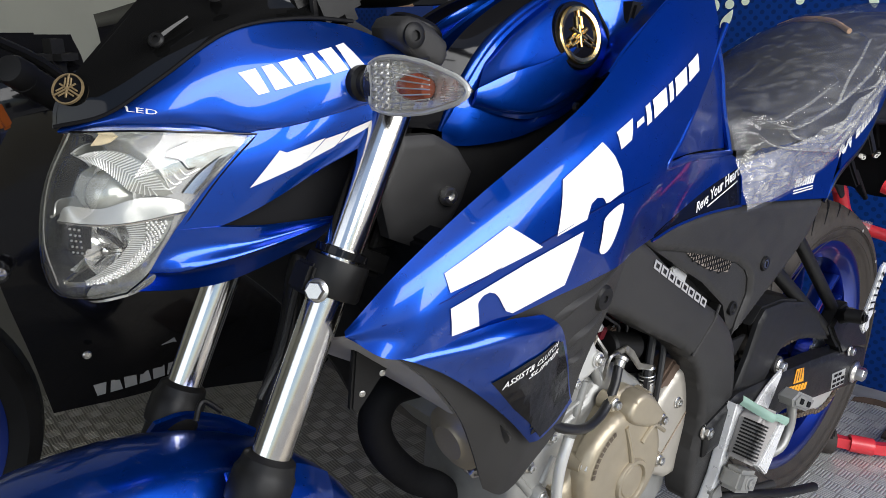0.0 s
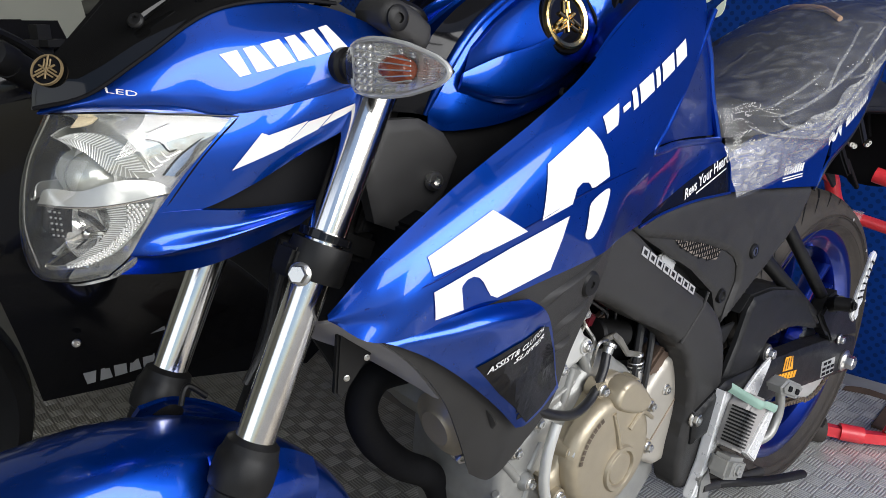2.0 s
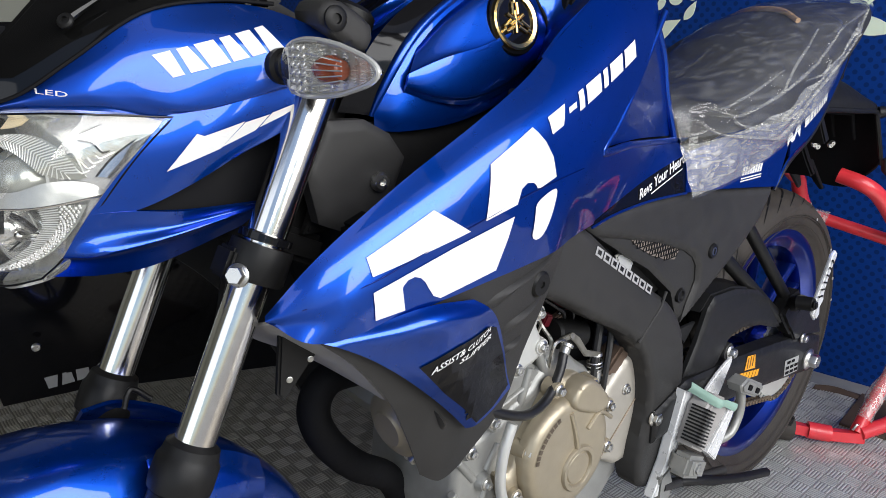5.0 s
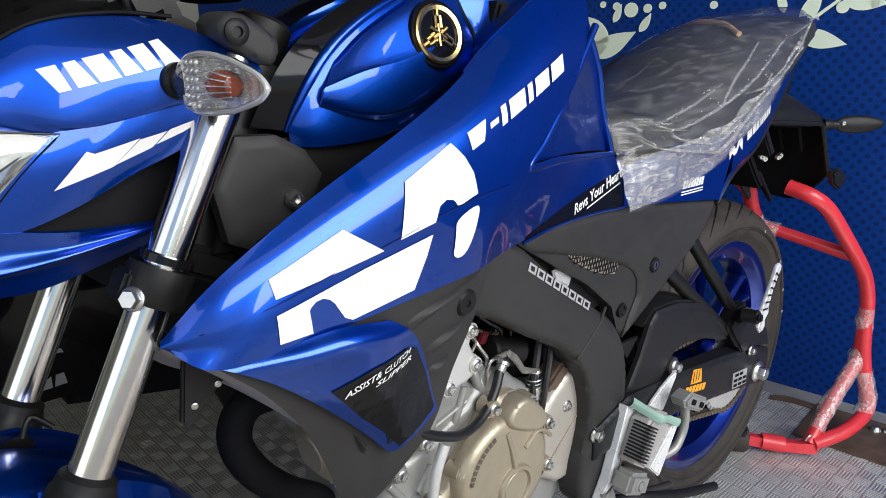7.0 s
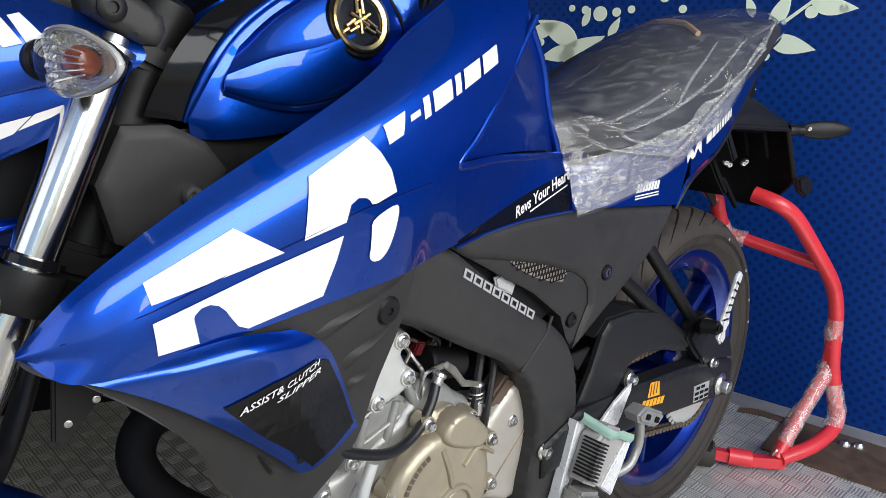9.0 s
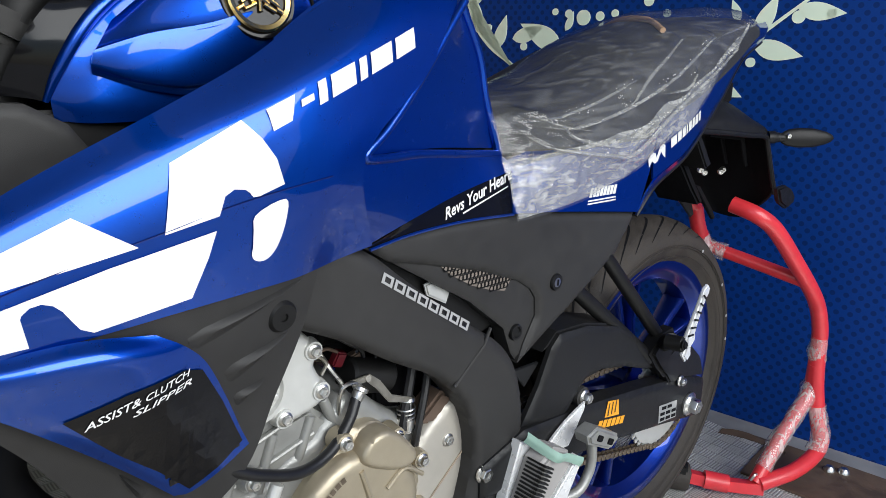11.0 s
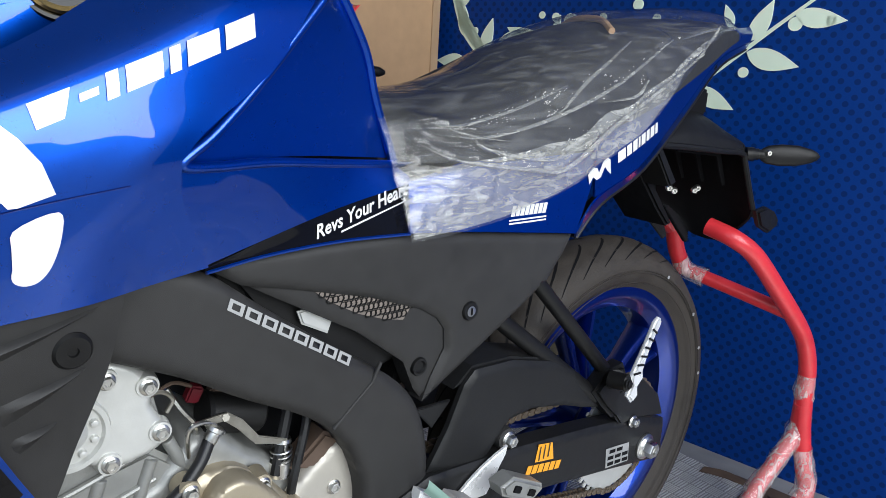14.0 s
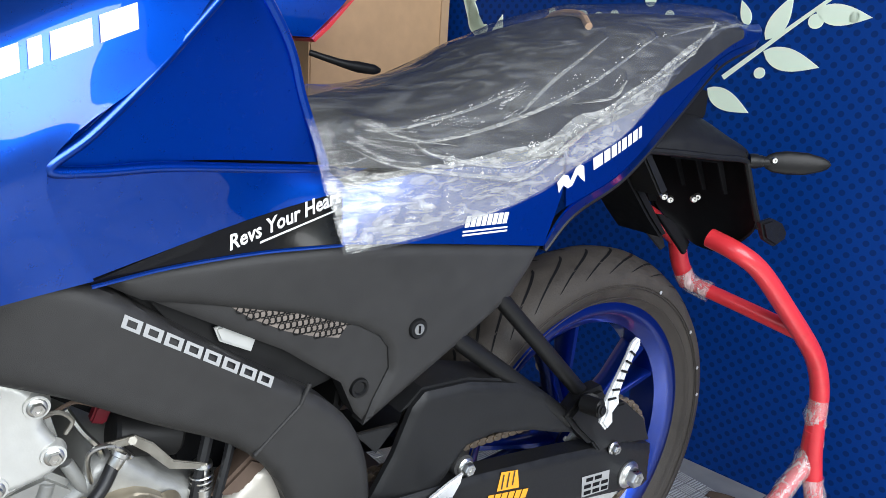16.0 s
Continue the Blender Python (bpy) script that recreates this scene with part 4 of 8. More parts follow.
D = [[(-1.1557, -0.070, 0.8683), (-1.1242, -0.079, 0.8751), (-1.0884, -0.088, 0.8841), (-1.0368, -0.091, 0.8908)],
     [(-1.1773, -0.068, 0.8459), (-1.1487, -0.076, 0.8467), (-1.1085, -0.085, 0.8611), (-1.0434, -0.090, 0.8750)],
     [(-1.1985, -0.063, 0.8230), (-1.1671, -0.071, 0.8218), (-1.1267, -0.079, 0.8378), (-1.0548, -0.085, 0.8559)],
     [(-1.2171, -0.058, 0.7998), (-1.1872, -0.065, 0.7986), (-1.1489, -0.071, 0.8115), (-1.1054, -0.077, 0.8325)]]
d_grid = sheet("side_cowl", D, BLUE, cowl, "glossy blue side cowl", 7, 5, 0.0025, mirror=True)
E = [[(-1.2171, -0.058, 0.7998), (-1.1875, -0.066, 0.7988), (-1.1484, -0.072, 0.7936), (-1.0798, -0.067, 0.7889)],
     [(-1.2281, -0.054, 0.7833), (-1.1981, -0.061, 0.7835), (-1.1541, -0.067, 0.7823), (-1.0787, -0.066, 0.7875)],
     [(-1.2362, -0.050, 0.7697), (-1.2119, -0.064, 0.7699), (-1.1621, -0.072, 0.7756), (-1.0788, -0.067, 0.7867)],
     [(-1.2368, -0.045, 0.7641), (-1.2089, -0.055, 0.7631), (-1.1576, -0.062, 0.7690), (-1.0776, -0.064, 0.7844)],
     [(-1.2430, -0.035, 0.7508), (-1.2071, -0.040, 0.7455), (-1.1661, -0.045, 0.7472), (-1.0956, -0.054, 0.7682)]]
sheet("lower_cowl", E, BLUE, cowl, "glossy blue lower cowl blade", 7, 5, 0.0025, mirror=True)
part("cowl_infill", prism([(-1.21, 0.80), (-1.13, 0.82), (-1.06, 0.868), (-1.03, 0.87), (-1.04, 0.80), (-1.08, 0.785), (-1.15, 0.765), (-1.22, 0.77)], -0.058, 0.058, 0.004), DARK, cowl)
csk = Skin(c_grid)
dsk = Skin(d_grid)
mark("stripe", [[(-1.162, 0.827), (-1.138, 0.854), (-1.133, 0.852), (-1.101, 0.861), (-1.121, 0.841)]], dsk, WHITE, cowl, "white stripe")
mark("stripe", [[(-1.120, 0.842), (-1.101, 0.860), (-1.080, 0.865), (-1.092, 0.853)]], dsk, WHITE, cowl, "white stripe")
mark("stripe", [[(-1.089, 0.855), (-1.078, 0.866), (-1.041, 0.877), (-1.068, 0.863)]], dsk, WHITE, cowl, "white stripe")
for k, o in enumerate(letter_blocks((-1.151, 0.8955), (-1.066, 0.9165), 0.0185, 6, 0.16, -0.25, [1, 1, 1.15, 1, 0.95, 1], [(0.65, 1.0), (1.0, 0.65), (1, 1), (1.0, 0.65), (1, 1), (1.0, 0.65)])):
    mark("name_block", [o], csk, WHITE, cowl, "" if k else "white name drawn as plain blocks")
letters("led_mark", lay(words("LED", (-1.235, 0.8872), (-1.217, 0.8842), 0.0036), csk, 0.0012, step=0.02), WHITE, cowl, "small white letters")

# dark screen above the cowl, with its emblem, screws and brace
visor = empty("screen", "gloss black fly screen with a round emblem")
visor.parent = bike
V = [[(-1.277, 0.0, 0.875), (-1.246, -0.0265, 0.8845), (-1.209, -0.0395, 0.909), (-1.158, -0.050, 0.942), (-1.105, -0.061, 0.951), (-1.063, -0.067, 0.948)],
     [(-1.270, 0.0, 0.897), (-1.240, -0.020, 0.908), (-1.198, -0.034, 0.932), (-1.150, -0.046, 0.953), (-1.10, -0.052, 0.960), (-1.062, -0.060, 0.960)],
     [(-1.235, 0.0, 0.935), (-1.21, -0.012, 0.942), (-1.172, -0.026, 0.960), (-1.13, -0.038, 0.975), (-1.09, -0.048, 0.985), (-1.05, -0.055, 0.99)],
     [(-1.17, 0.0, 1.0), (-1.155, -0.010, 1.005), (-1.13, -0.022, 1.02), (-1.10, -0.032, 1.035), (-1.07, -0.040, 1.05), (-1.03, -0.048, 1.06)]]
v_grid = sheet("screen_panel", V, SCREEN, visor, "gloss black screen panel", 6, 5, 0.003, toward=(-1, -1, 0.4), mirror=True)
part("screen_edge", tube([(-1.276, -0.002, 0.876), (-1.246, -0.027, 0.885), (-1.209, -0.040, 0.9095), (-1.158, -0.0505, 0.9425), (-1.105, -0.0615, 0.9515), (-1.06, -0.069, 0.949)], 0.0016, 6), DARK, visor)
em_at = Vector((-1.2635, -0.006, 0.902))
vg = np.asarray(v_grid, float)
fi, fj = np.unravel_index(((vg - np.array(em_at)) ** 2).sum(2).argmin(), vg.shape[:2])
fi, fj = min(max(fi, 1), vg.shape[0] - 2), min(max(fj, 1), vg.shape[1] - 2)
n_em = Vector(vg[fi + 1, fj] - vg[fi - 1, fj]).cross(Vector(vg[fi, fj + 1] - vg[fi, fj - 1])).normalized()
if n_em.x > 0:
    n_em = -n_em
em_at = em_at - n_em * ((em_at - Vector(vg[fi, fj])).dot(n_em) - 0.0035)
part("emblem_disc", lathe([(0, 0.0), (0.0118, 0.0), (0.0118, -0.001), (0, -0.001)], em_at, n_em, 28), GLOSS, visor)
part("emblem", lathe([(0.0104, 0.0), (0.0107, 0.0010), (0.0117, 0.0010), (0.0119, -0.001), (0.0104, -0.001)], em_at, n_em, 28, closed=True), DULLGOLD, visor, "round emblem in dull gold")
fr = axis_frame(em_at + n_em * 0.001, n_em)
for k in range(3):
    a = radians(90 + 120 * k)
    ca, sa = math.cos(a), math.sin(a)
    bm = rod(fr @ Vector((-0.007 * ca, -0.007 * sa, 0)), fr @ Vector((0.0108 * ca, 0.0108 * sa, 0)), 0.0008, 6)
    for o in (-0.0022, 0.0022):
        p = Vector((-sa * o, ca * o, 0))
        rod(fr @ (p + Vector((0.002 * ca, 0.002 * sa, 0))), fr @ (p + Vector((0.008 * ca, 0.008 * sa, 0))), 0.0007, 6, bm)
    part("emblem_bar", bm, DULLGOLD, visor)
part("screen_brace", tube([(-1.212, -0.033, 0.932), (-1.200, -0.0345, 0.941), (-1.183, -0.036, 0.952)], 0.0035, 8, radii=[0.003, 0.0035, 0.002]), SCREEN, visor, "black screen brace")
screw(visor, (-1.208, -0.037, 0.936), (-0.6, -0.6, 0.5), 0.006, 0.003, BLACK)
screw(visor, (-1.162, -0.041, 0.969), (-0.6, -0.6, 0.5), 0.0075, 0.004, SATIN)

# ---- front indicators ----
def indicator(base, tip, size, material, lens):
    ind = empty("indicator", "clear front indicator on a black stalk" if lens else "black rear indicator on a rubber stalk")
    ind.parent = bike
    b, t = Vector(base), Vector(tip)
    d = (t - b).normalized()
    L = (t - b).length
    E0 = 0.021 if lens else 0.036
    part("stalk", lathe([(0, -0.002), (size * 0.62, -0.002), (size * 0.64, 0.010), (size * 0.52, 0.013), (size * 0.52, 0.018), (size * 0.46, 0.019), (size * 0.46, E0), (0, E0)], b, d, 28), BLACK, ind)
    S0 = 0.018 if lens else 0.026
    SH = ((0, 0.05, 0.12, 0.25, 0.4, 0.6, 0.8, 0.92, 1.0), (0.62, 0.82, 0.94, 1.0, 0.97, 0.82, 0.55, 0.34, 0.0)) if lens else ((0, 0.1, 0.3, 0.6, 0.85, 0.95, 1.0), (0.60, 0.85, 1.0, 0.95, 0.62, 0.35, 0.0))
    n = 20
    prof = [(size * float(np.interp(k / n, *SH)), k / n * (L - S0)) for k in range(n + 1)]
    front, rear = bmesh.new(), bmesh.new()
    for own, sgn, mag in ((front, -1, 0.72), (rear, 1, 0.60)):
        rings = []
        for r, h in prof:
            ring = []
            for j in range(15):
                a = math.pi * j / 14
                loc = d * h + Vector((0, 0, 1)) * (r * math.cos(a)) + Vector((sgn, 0, 0)) * (r * mag * math.sin(a))
                ring.append(own.verts.new(b + d * S0 + loc))
            rings.append(ring)
        for p, q in zip(rings, rings[1:]):
            for j in range(14):
                own.faces.new((p[j], p[j + 1], q[j + 1], q[j]))
        bmesh.ops.remove_doubles(own, verts=own.verts, dist=1e-5)
        bmesh.ops.recalc_face_normals(own, faces=own.faces)
    part("lens" if lens else "lens", front, LENS if lens else material, ind, "clear ribbed lens" if lens else "")
    part("shell", rear, BLACK, ind)
    if lens:
        # silver dish with rings, ridges by the stalk, and the bulb behind the lens
        nu_, nv_ = 46, 33
        dg = np.zeros((nu_, nv_, 3))
        for i in range(nu_):
            f = i / (nu_ - 1) * 0.985
            r = size * float(np.interp(f, *SH)) * 0.96
            for j in range(nv_):
                u = 2 * j / (nv_ - 1) - 1
                bowl = 0.007 * math.sqrt(max(0.0, 1 - u * u)) * math.sin(math.pi * min(1.0, f * 1.05))
                ribs = (0.0016 if f < 0.32 else 0.0012) * (j % 2) + (0.0014 * ((i // 2) % 2) if f < 0.32 else 0.0006 * ((i // 3) % 2))
                dg[i, j] = b + d * (S0 + f * (L - S0)) + Vector((-0.001 + bowl - ribs, 0, r * u))
        part("reflector", shell(dg, 0.001, (-1, 0, 0)), DISH, ind, "silver ribbed dish")
        rim = [b + d * (S0 + f * (L - S0)) + Vector((-0.003, 0, sg * size * float(np.interp(f, *SH)) * 0.93)) for sg, fs in ((1, np.linspace(0.02, 0.97, 14)), (-1, np.linspace(0.97, 0.02, 14))) for f in fs]
        part("lens_rim", tube([tuple(p) for p in rim + rim[:1]], 0.0021, 8, steps=2), SOFTGREY, ind, "thick clear lens rim")
        for j in range(5):
            z = (j - 2) * size * 0.26
            part("lens_flute", rod(b + d * 0.060 + Vector((-0.0145, 0, z)), b + d * 0.098 + Vector((-0.0115, 0, z * 0.55)), 0.0006, 6), DISH, ind)
        for i in range(3):
            for j in range(6):
                part("dish_block", box((0.003, 0.0050, 0.0042), Matrix.Translation(b + d * (S0 + 0.012 + 0.0085 * i) + Vector((-0.006 - 0.001 * i, 0, (j - 2.5) * size * 0.27))) @ pose(0, 0, 0, 24 * (j % 2) - 12, 30, 12), 0.0008, seg=1), DISH, ind)
        # bulb made larger so its orange also paints the reflection in the dish
        part("bulb", lathe([(0, 0.026), (0.007, 0.023), (0.0105, 0.014), (0.010, 0.003), (0.006, -0.006)], b + d * 0.064 + Vector((-0.003, 0, 0)), d, 18), BULB, ind, "orange bulb, enlarged to include its reflection in the dish")
    return ind


indicator((-1.070, -0.088, 0.902), (-1.062, -0.217, 0.904), 0.0225, LENS, True)
indicator((-1.070, 0.088, 0.902), (-1.062, 0.217, 0.904), 0.0225, LENS, True)

# ---- handlebar ----
bars = empty("handlebar", "black handlebar with clamp block, grips and levers")
bars.parent = bike
for sy in (-1, 1):
    part("clamp_block", pad([(-1.036, 0.934), (-1.032, 0.951), (-1.014, 0.951), (-0.985, 0.932), (-0.988, 0.915), (-1.0, 0.912)], sy * 0.102, sy * 0.062, 0.006, 0.008, 2, 0.004), SATIN, bars, "satin black bar clamp")
    screw(bars, (-1.024, sy * 0.102, 0.938), (0, sy, 0), 0.0105, 0.004, BLACK)
    part("grip", tube([(-0.93, sy * 0.24, 1.09), (-0.91, sy * 0.30, 1.085), (-0.88, sy * 0.36, 1.08)], 0.016, 16), BLACK, bars)
    part("lever", tube([(-0.95, sy * 0.20, 1.09), (-0.98, sy * 0.26, 1.085), (-0.97, sy * 0.33, 1.075), (-0.95, sy * 0.37, 1.07)], 0.006, 8), STEEL, bars)
    part("fork_cap", lathe([(0, 0.012), (0.009, 0.012), (0.010, 0.006), (0.017, 0.004), (0.0175, 0), (0, 0)], FC - FD * 0.185 + (Vector((-0.020, -0.092, 0)) if sy < 0 else Vector((-0.026, 0.078, 0))), -FD, 24), STEEL, bars)
part("bar", tube([(-0.93, -0.24, 1.09), (-0.97, -0.16, 1.06), (-0.995, -0.09, 0.985), (-0.985, 0, 0.972), (-0.995, 0.09, 0.985), (-0.97, 0.16, 1.06), (-0.93, 0.24, 1.09)], 0.011, 14), BLACK, bars)
part("instrument_pod", box((0.06, 0.13, 0.07), pose(-1.075, 0, 0.975, 0, -25, 0), 0.012), BLACK, bars)
part("cable", tube([(-1.0, -0.05, 0.99), (-1.06, -0.075, 0.985), (-1.09, -0.06, 0.965), (-1.05, -0.04, 0.90)], 0.004, 8), HOSE, bars)
part("cable", tube([(-0.97, 0.03, 0.99), (-1.03, 0.05, 1.0), (-1.06, 0.04, 0.95), (-1.0, 0.03, 0.86)], 0.0045, 8), HOSE, bars)

# ---- tank and side bodywork ----
tank = empty("fuel_tank", "glossy blue fuel tank with a gold round emblem")
tank.parent = bike
T = [[(-0.9471, -0.046, 0.8339), (-0.9145, -0.058, 0.8321), (-0.8517, -0.060, 0.8356), (-0.7835, -0.056, 0.8508), (-0.7222, -0.050, 0.8783), (-0.6309, -0.047, 0.9285)],
     [(-0.9486, -0.050, 0.8583), (-0.9144, -0.060, 0.8541), (-0.8527, -0.062, 0.8485), (-0.7851, -0.058, 0.8586), (-0.7241, -0.052, 0.8904), (-0.6327, -0.048, 0.9472)],
     [(-0.9350, -0.052, 0.8950), (-0.9000, -0.060, 0.8980), (-0.8500, -0.062, 0.9040), (-0.7900, -0.058, 0.9180), (-0.7350, -0.053, 0.9360), (-0.6600, -0.052, 0.9650)],
     [(-0.8850, -0.050, 0.9400), (-0.8600, -0.050, 0.9450), (-0.8200, -0.049, 0.9530), (-0.7700, -0.047, 0.9620), (-0.7200, -0.046, 0.9750), (-0.6600, -0.046, 0.9900)],
     [(-0.8000, -0.044, 0.9800), (-0.7800, -0.042, 0.9850), (-0.7600, -0.040, 0.9950), (-0.7400, -0.038, 1.0050), (-0.7000, -0.036, 1.0100), (-0.6400, -0.035, 1.0100)],
     [(-0.7900, 0.000, 1.0000), (-0.7700, 0.000, 1.0100), (-0.7500, 0.000, 1.0200), (-0.7200, 0.000, 1.0250), (-0.6800, 0.000, 1.0250), (-0.6200, 0.000, 1.0200)]]
t_grid = sheet("tank_shell", T, BLUE, tank, "glossy blue tank side", 7, 6, 0.003, mirror=True)
part("tank_core", prism([(-0.94, 0.83), (-0.88, 0.84), (-0.74, 0.87), (-0.60, 0.90), (-0.60, 0.98), (-0.72, 0.99), (-0.82, 0.95), (-0.91, 0.90)], -0.036, 0.036, 0.01), DARK, tank)
# gloss black cover in front of the tank, and the raised blue lip between the two
FCV = [[(-0.9827, -0.036, 0.8529), (-0.9667, -0.043, 0.8519), (-0.9527, -0.049, 0.8489)],
       [(-0.9743, -0.042, 0.8748), (-0.9583, -0.049, 0.8738), (-0.9443, -0.055, 0.8708)],
       [(-0.9584, -0.047, 0.9029), (-0.9424, -0.054, 0.9019), (-0.9284, -0.060, 0.8989)],
       [(-0.9404, -0.048, 0.9245), (-0.9244, -0.055, 0.9235), (-0.9104, -0.061, 0.9205)],
       [(-0.9142, -0.046, 0.9441), (-0.8982, -0.053, 0.9431), (-0.8842, -0.059, 0.9401)],
       [(-0.8767, -0.043, 0.9644), (-0.8607, -0.050, 0.9634), (-0.8467, -0.056, 0.9604)],
       [(-0.8354, -0.038, 0.9803), (-0.8194, -0.045, 0.9793), (-0.8054, -0.051, 0.9763)]]
sheet("front_cover", FCV, GLOSS, tank, "gloss black panel in front of the tank", 5, 6, 0.003, mirror=True)
LIP = [(-0.9527, -0.048, 0.8489), (-0.9443, -0.054, 0.8708), (-0.9284, -0.059, 0.8989), (-0.9104, -0.060, 0.9205), (-0.8842, -0.058, 0.9401), (-0.8467, -0.055, 0.9604), (-0.8054, -0.050, 0.9763)]
part("tank_lip", tube(LIP, 0.006, 10, radii=[0.0025, 0.0045, 0.0055, 0.0055, 0.005, 0.004, 0.003]), BLUE, tank)
P = [[(-0.9211, -0.061, 0.8699), (-0.8843, -0.066, 0.8587), (-0.8434, -0.068, 0.8538), (-0.7909, -0.065, 0.8623), (-0.7262, -0.056, 0.8907)],
     [(-0.9221, -0.063, 0.8731), (-0.8862, -0.069, 0.8632), (-0.8428, -0.071, 0.8595), (-0.7895, -0.068, 0.8698), (-0.7274, -0.059, 0.8962)],
     [(-0.9232, -0.067, 0.8775), (-0.8893, -0.074, 0.8695), (-0.8436, -0.076, 0.8669), (-0.7899, -0.073, 0.8797), (-0.7295, -0.063, 0.9022)],
     [(-0.9209, -0.068, 0.8873), (-0.8831, -0.076, 0.8992), (-0.8351, -0.077, 0.9083), (-0.7844, -0.074, 0.9208), (-0.7231, -0.063, 0.9259)],
     [(-0.9164, -0.065, 0.8919), (-0.8782, -0.072, 0.9050), (-0.8304, -0.073, 0.9144), (-0.7809, -0.070, 0.9289), (-0.7220, -0.060, 0.9345)],
     [(-0.8955, -0.053, 0.9177), (-0.8659, -0.058, 0.9348), (-0.8199, -0.059, 0.9539), (-0.7754, -0.057, 0.9668), (-0.7286, -0.052, 0.9656)],
     [(-0.8715, -0.043, 0.9336), (-0.8398, -0.045, 0.9520), (-0.7972, -0.044, 0.9742), (-0.7549, -0.042, 0.9924), (-0.7258, -0.040, 0.9969)]]
p_grid = sheet("tank_pod", P, BLUE, tank, "raised blue pod on the tank side", 7, 5, 0.004, mirror=True)
part("pod_groove", tube([(-0.7227, -0.054, 0.8875), (-0.7187, -0.062, 0.9113), (-0.7196, -0.060, 0.9345), (-0.7297, -0.055, 0.9543), (-0.7409, -0.048, 0.9764)], 0.0022, 8), DARK, tank)
tsk = Skin(t_grid, p_grid)
ey = tsk.y(-0.782, 0.935)
e_at = Vector((-0.782, min(ey, -0.066) - 0.002, 0.935))
e_n = Vector((-0.05, -0.97, 0.24)).normalized()
e_up = (Vector((0.04, 0, 1)) - e_n * e_n.z).normalized()
e_side = e_up.cross(e_n)
fr = Matrix(((e_side.x, e_up.x, e_n.x, e_at.x), (e_side.y, e_up.y, e_n.y, e_at.y), (e_side.z, e_up.z, e_n.z, e_at.z), (0, 0, 0, 1)))
part("emblem_ring", lathe([(0.0235, 0.0), (0.0245, 0.004), (0.0285, 0.0052), (0.0305, 0.004), (0.0310, 0.0), (0.0310, -0.006), (0.0235, -0.006)], e_at, e_n, 48, closed=True), GOLD, tank, "gold emblem ring")
part("emblem_plate", lathe([(0, 0.0016), (0.024, 0.0016), (0.024, -0.006), (0, -0.006)], e_at, e_n, 40), GLOSS, tank)
part("emblem_seat", lathe([(0.0300, 0.001), (0.0345, 0.0012), (0.0355, -0.001), (0.0355, -0.008), (0.0300, -0.008)], e_at, e_n, 44, closed=True), GLOSS, tank)
for k in range(3):
    a = radians(90 + 120 * k)
    ca, sa = math.cos(a), math.sin(a)
    bm = rod(fr @ Vector((-0.013 * ca, -0.013 * sa, 0.003)), fr @ Vector((0.010 * ca, 0.010 * sa, 0.003)), 0.0020, 8)
    for o in (-0.0036, 0.0036):
        p = Vector((-sa * o, ca * o, 0.0032))
        rod(fr @ (p + Vector((0.006 * ca, 0.006 * sa, 0))), fr @ (p * 0.85 + Vector((0.0185 * ca, 0.0185 * sa, 0.0005))), 0.0019, 8, bm)
    rod(fr @ Vector((0.0175 * ca, 0.0175 * sa, 0.003)), fr @ Vector((0.0245 * ca, 0.0245 * sa, 0.003)), 0.0022, 8, bm)
    part("emblem_fork", bm, GOLD, tank)

body = empty("side_fairing", "blue side fairing with a large white graphic")
body.parent = bike
B = [[(-1.122, -0.136, 0.717), (-1.080, -0.150, 0.760), (-1.0, -0.150, 0.806), (-0.905, -0.146, 0.850), (-0.83, -0.136, 0.885), (-0.76, -0.120, 0.925), (-0.66, -0.100, 0.975), (-0.56, -0.085, 0.990)],
     [(-1.123, -0.138, 0.7160), (-1.076, -0.161, 0.748), (-0.992, -0.168, 0.786), (-0.90, -0.167, 0.822), (-0.83, -0.163, 0.850), (-0.76, -0.153, 0.882), (-0.68, -0.138, 0.918), (-0.595, -0.122, 0.930)],
     [(-1.124, -0.140, 0.7145), (-1.072, -0.168, 0.730), (-0.985, -0.173, 0.757), (-0.90, -0.172, 0.786), (-0.84, -0.169, 0.810), (-0.78, -0.164, 0.835), (-0.72, -0.155, 0.855), (-0.652, -0.142, 0.870)],
     [(-1.123, -0.140, 0.7135), (-1.074, -0.170, 0.712), (-0.985, -0.172, 0.728), (-0.90, -0.170, 0.748), (-0.85, -0.168, 0.762), (-0.80, -0.165, 0.776), (-0.765, -0.162, 0.790), (-0.730, -0.157, 0.803)],
     [(-1.122, -0.138, 0.7125), (-1.09, -0.168, 0.695), (-0.99, -0.170, 0.699), (-0.90, -0.167, 0.704), (-0.85, -0.163, 0.706), (-0.80, -0.155, 0.707), (-0.75, -0.138, 0.709), (-0.70, -0.128, 0.713)]]
b_grid = sheet("side_panel", B, BLUE, body, "glossy blue side panel", 7, 6, 0.003, mirror=True)
bsk = Skin(b_grid)
L = [[(-0.744, -0.155, 0.800), (-0.646, -0.132, 0.796), (-0.56, -0.109, 0.788), (-0.486, -0.093, 0.781)],
     [(-0.738, -0.148, 0.757), (-0.645, -0.126, 0.765), (-0.56, -0.108, 0.768), (-0.474, -0.099, 0.771)],
     [(-0.715, -0.130, 0.712), (-0.64, -0.118, 0.729), (-0.56, -0.108, 0.747), (-0.470, -0.101, 0.763)]]
sheet("rear_side_panel", L, BLUE, body, "glossy blue rear side panel", 6, 6, 0.003, mirror=True)
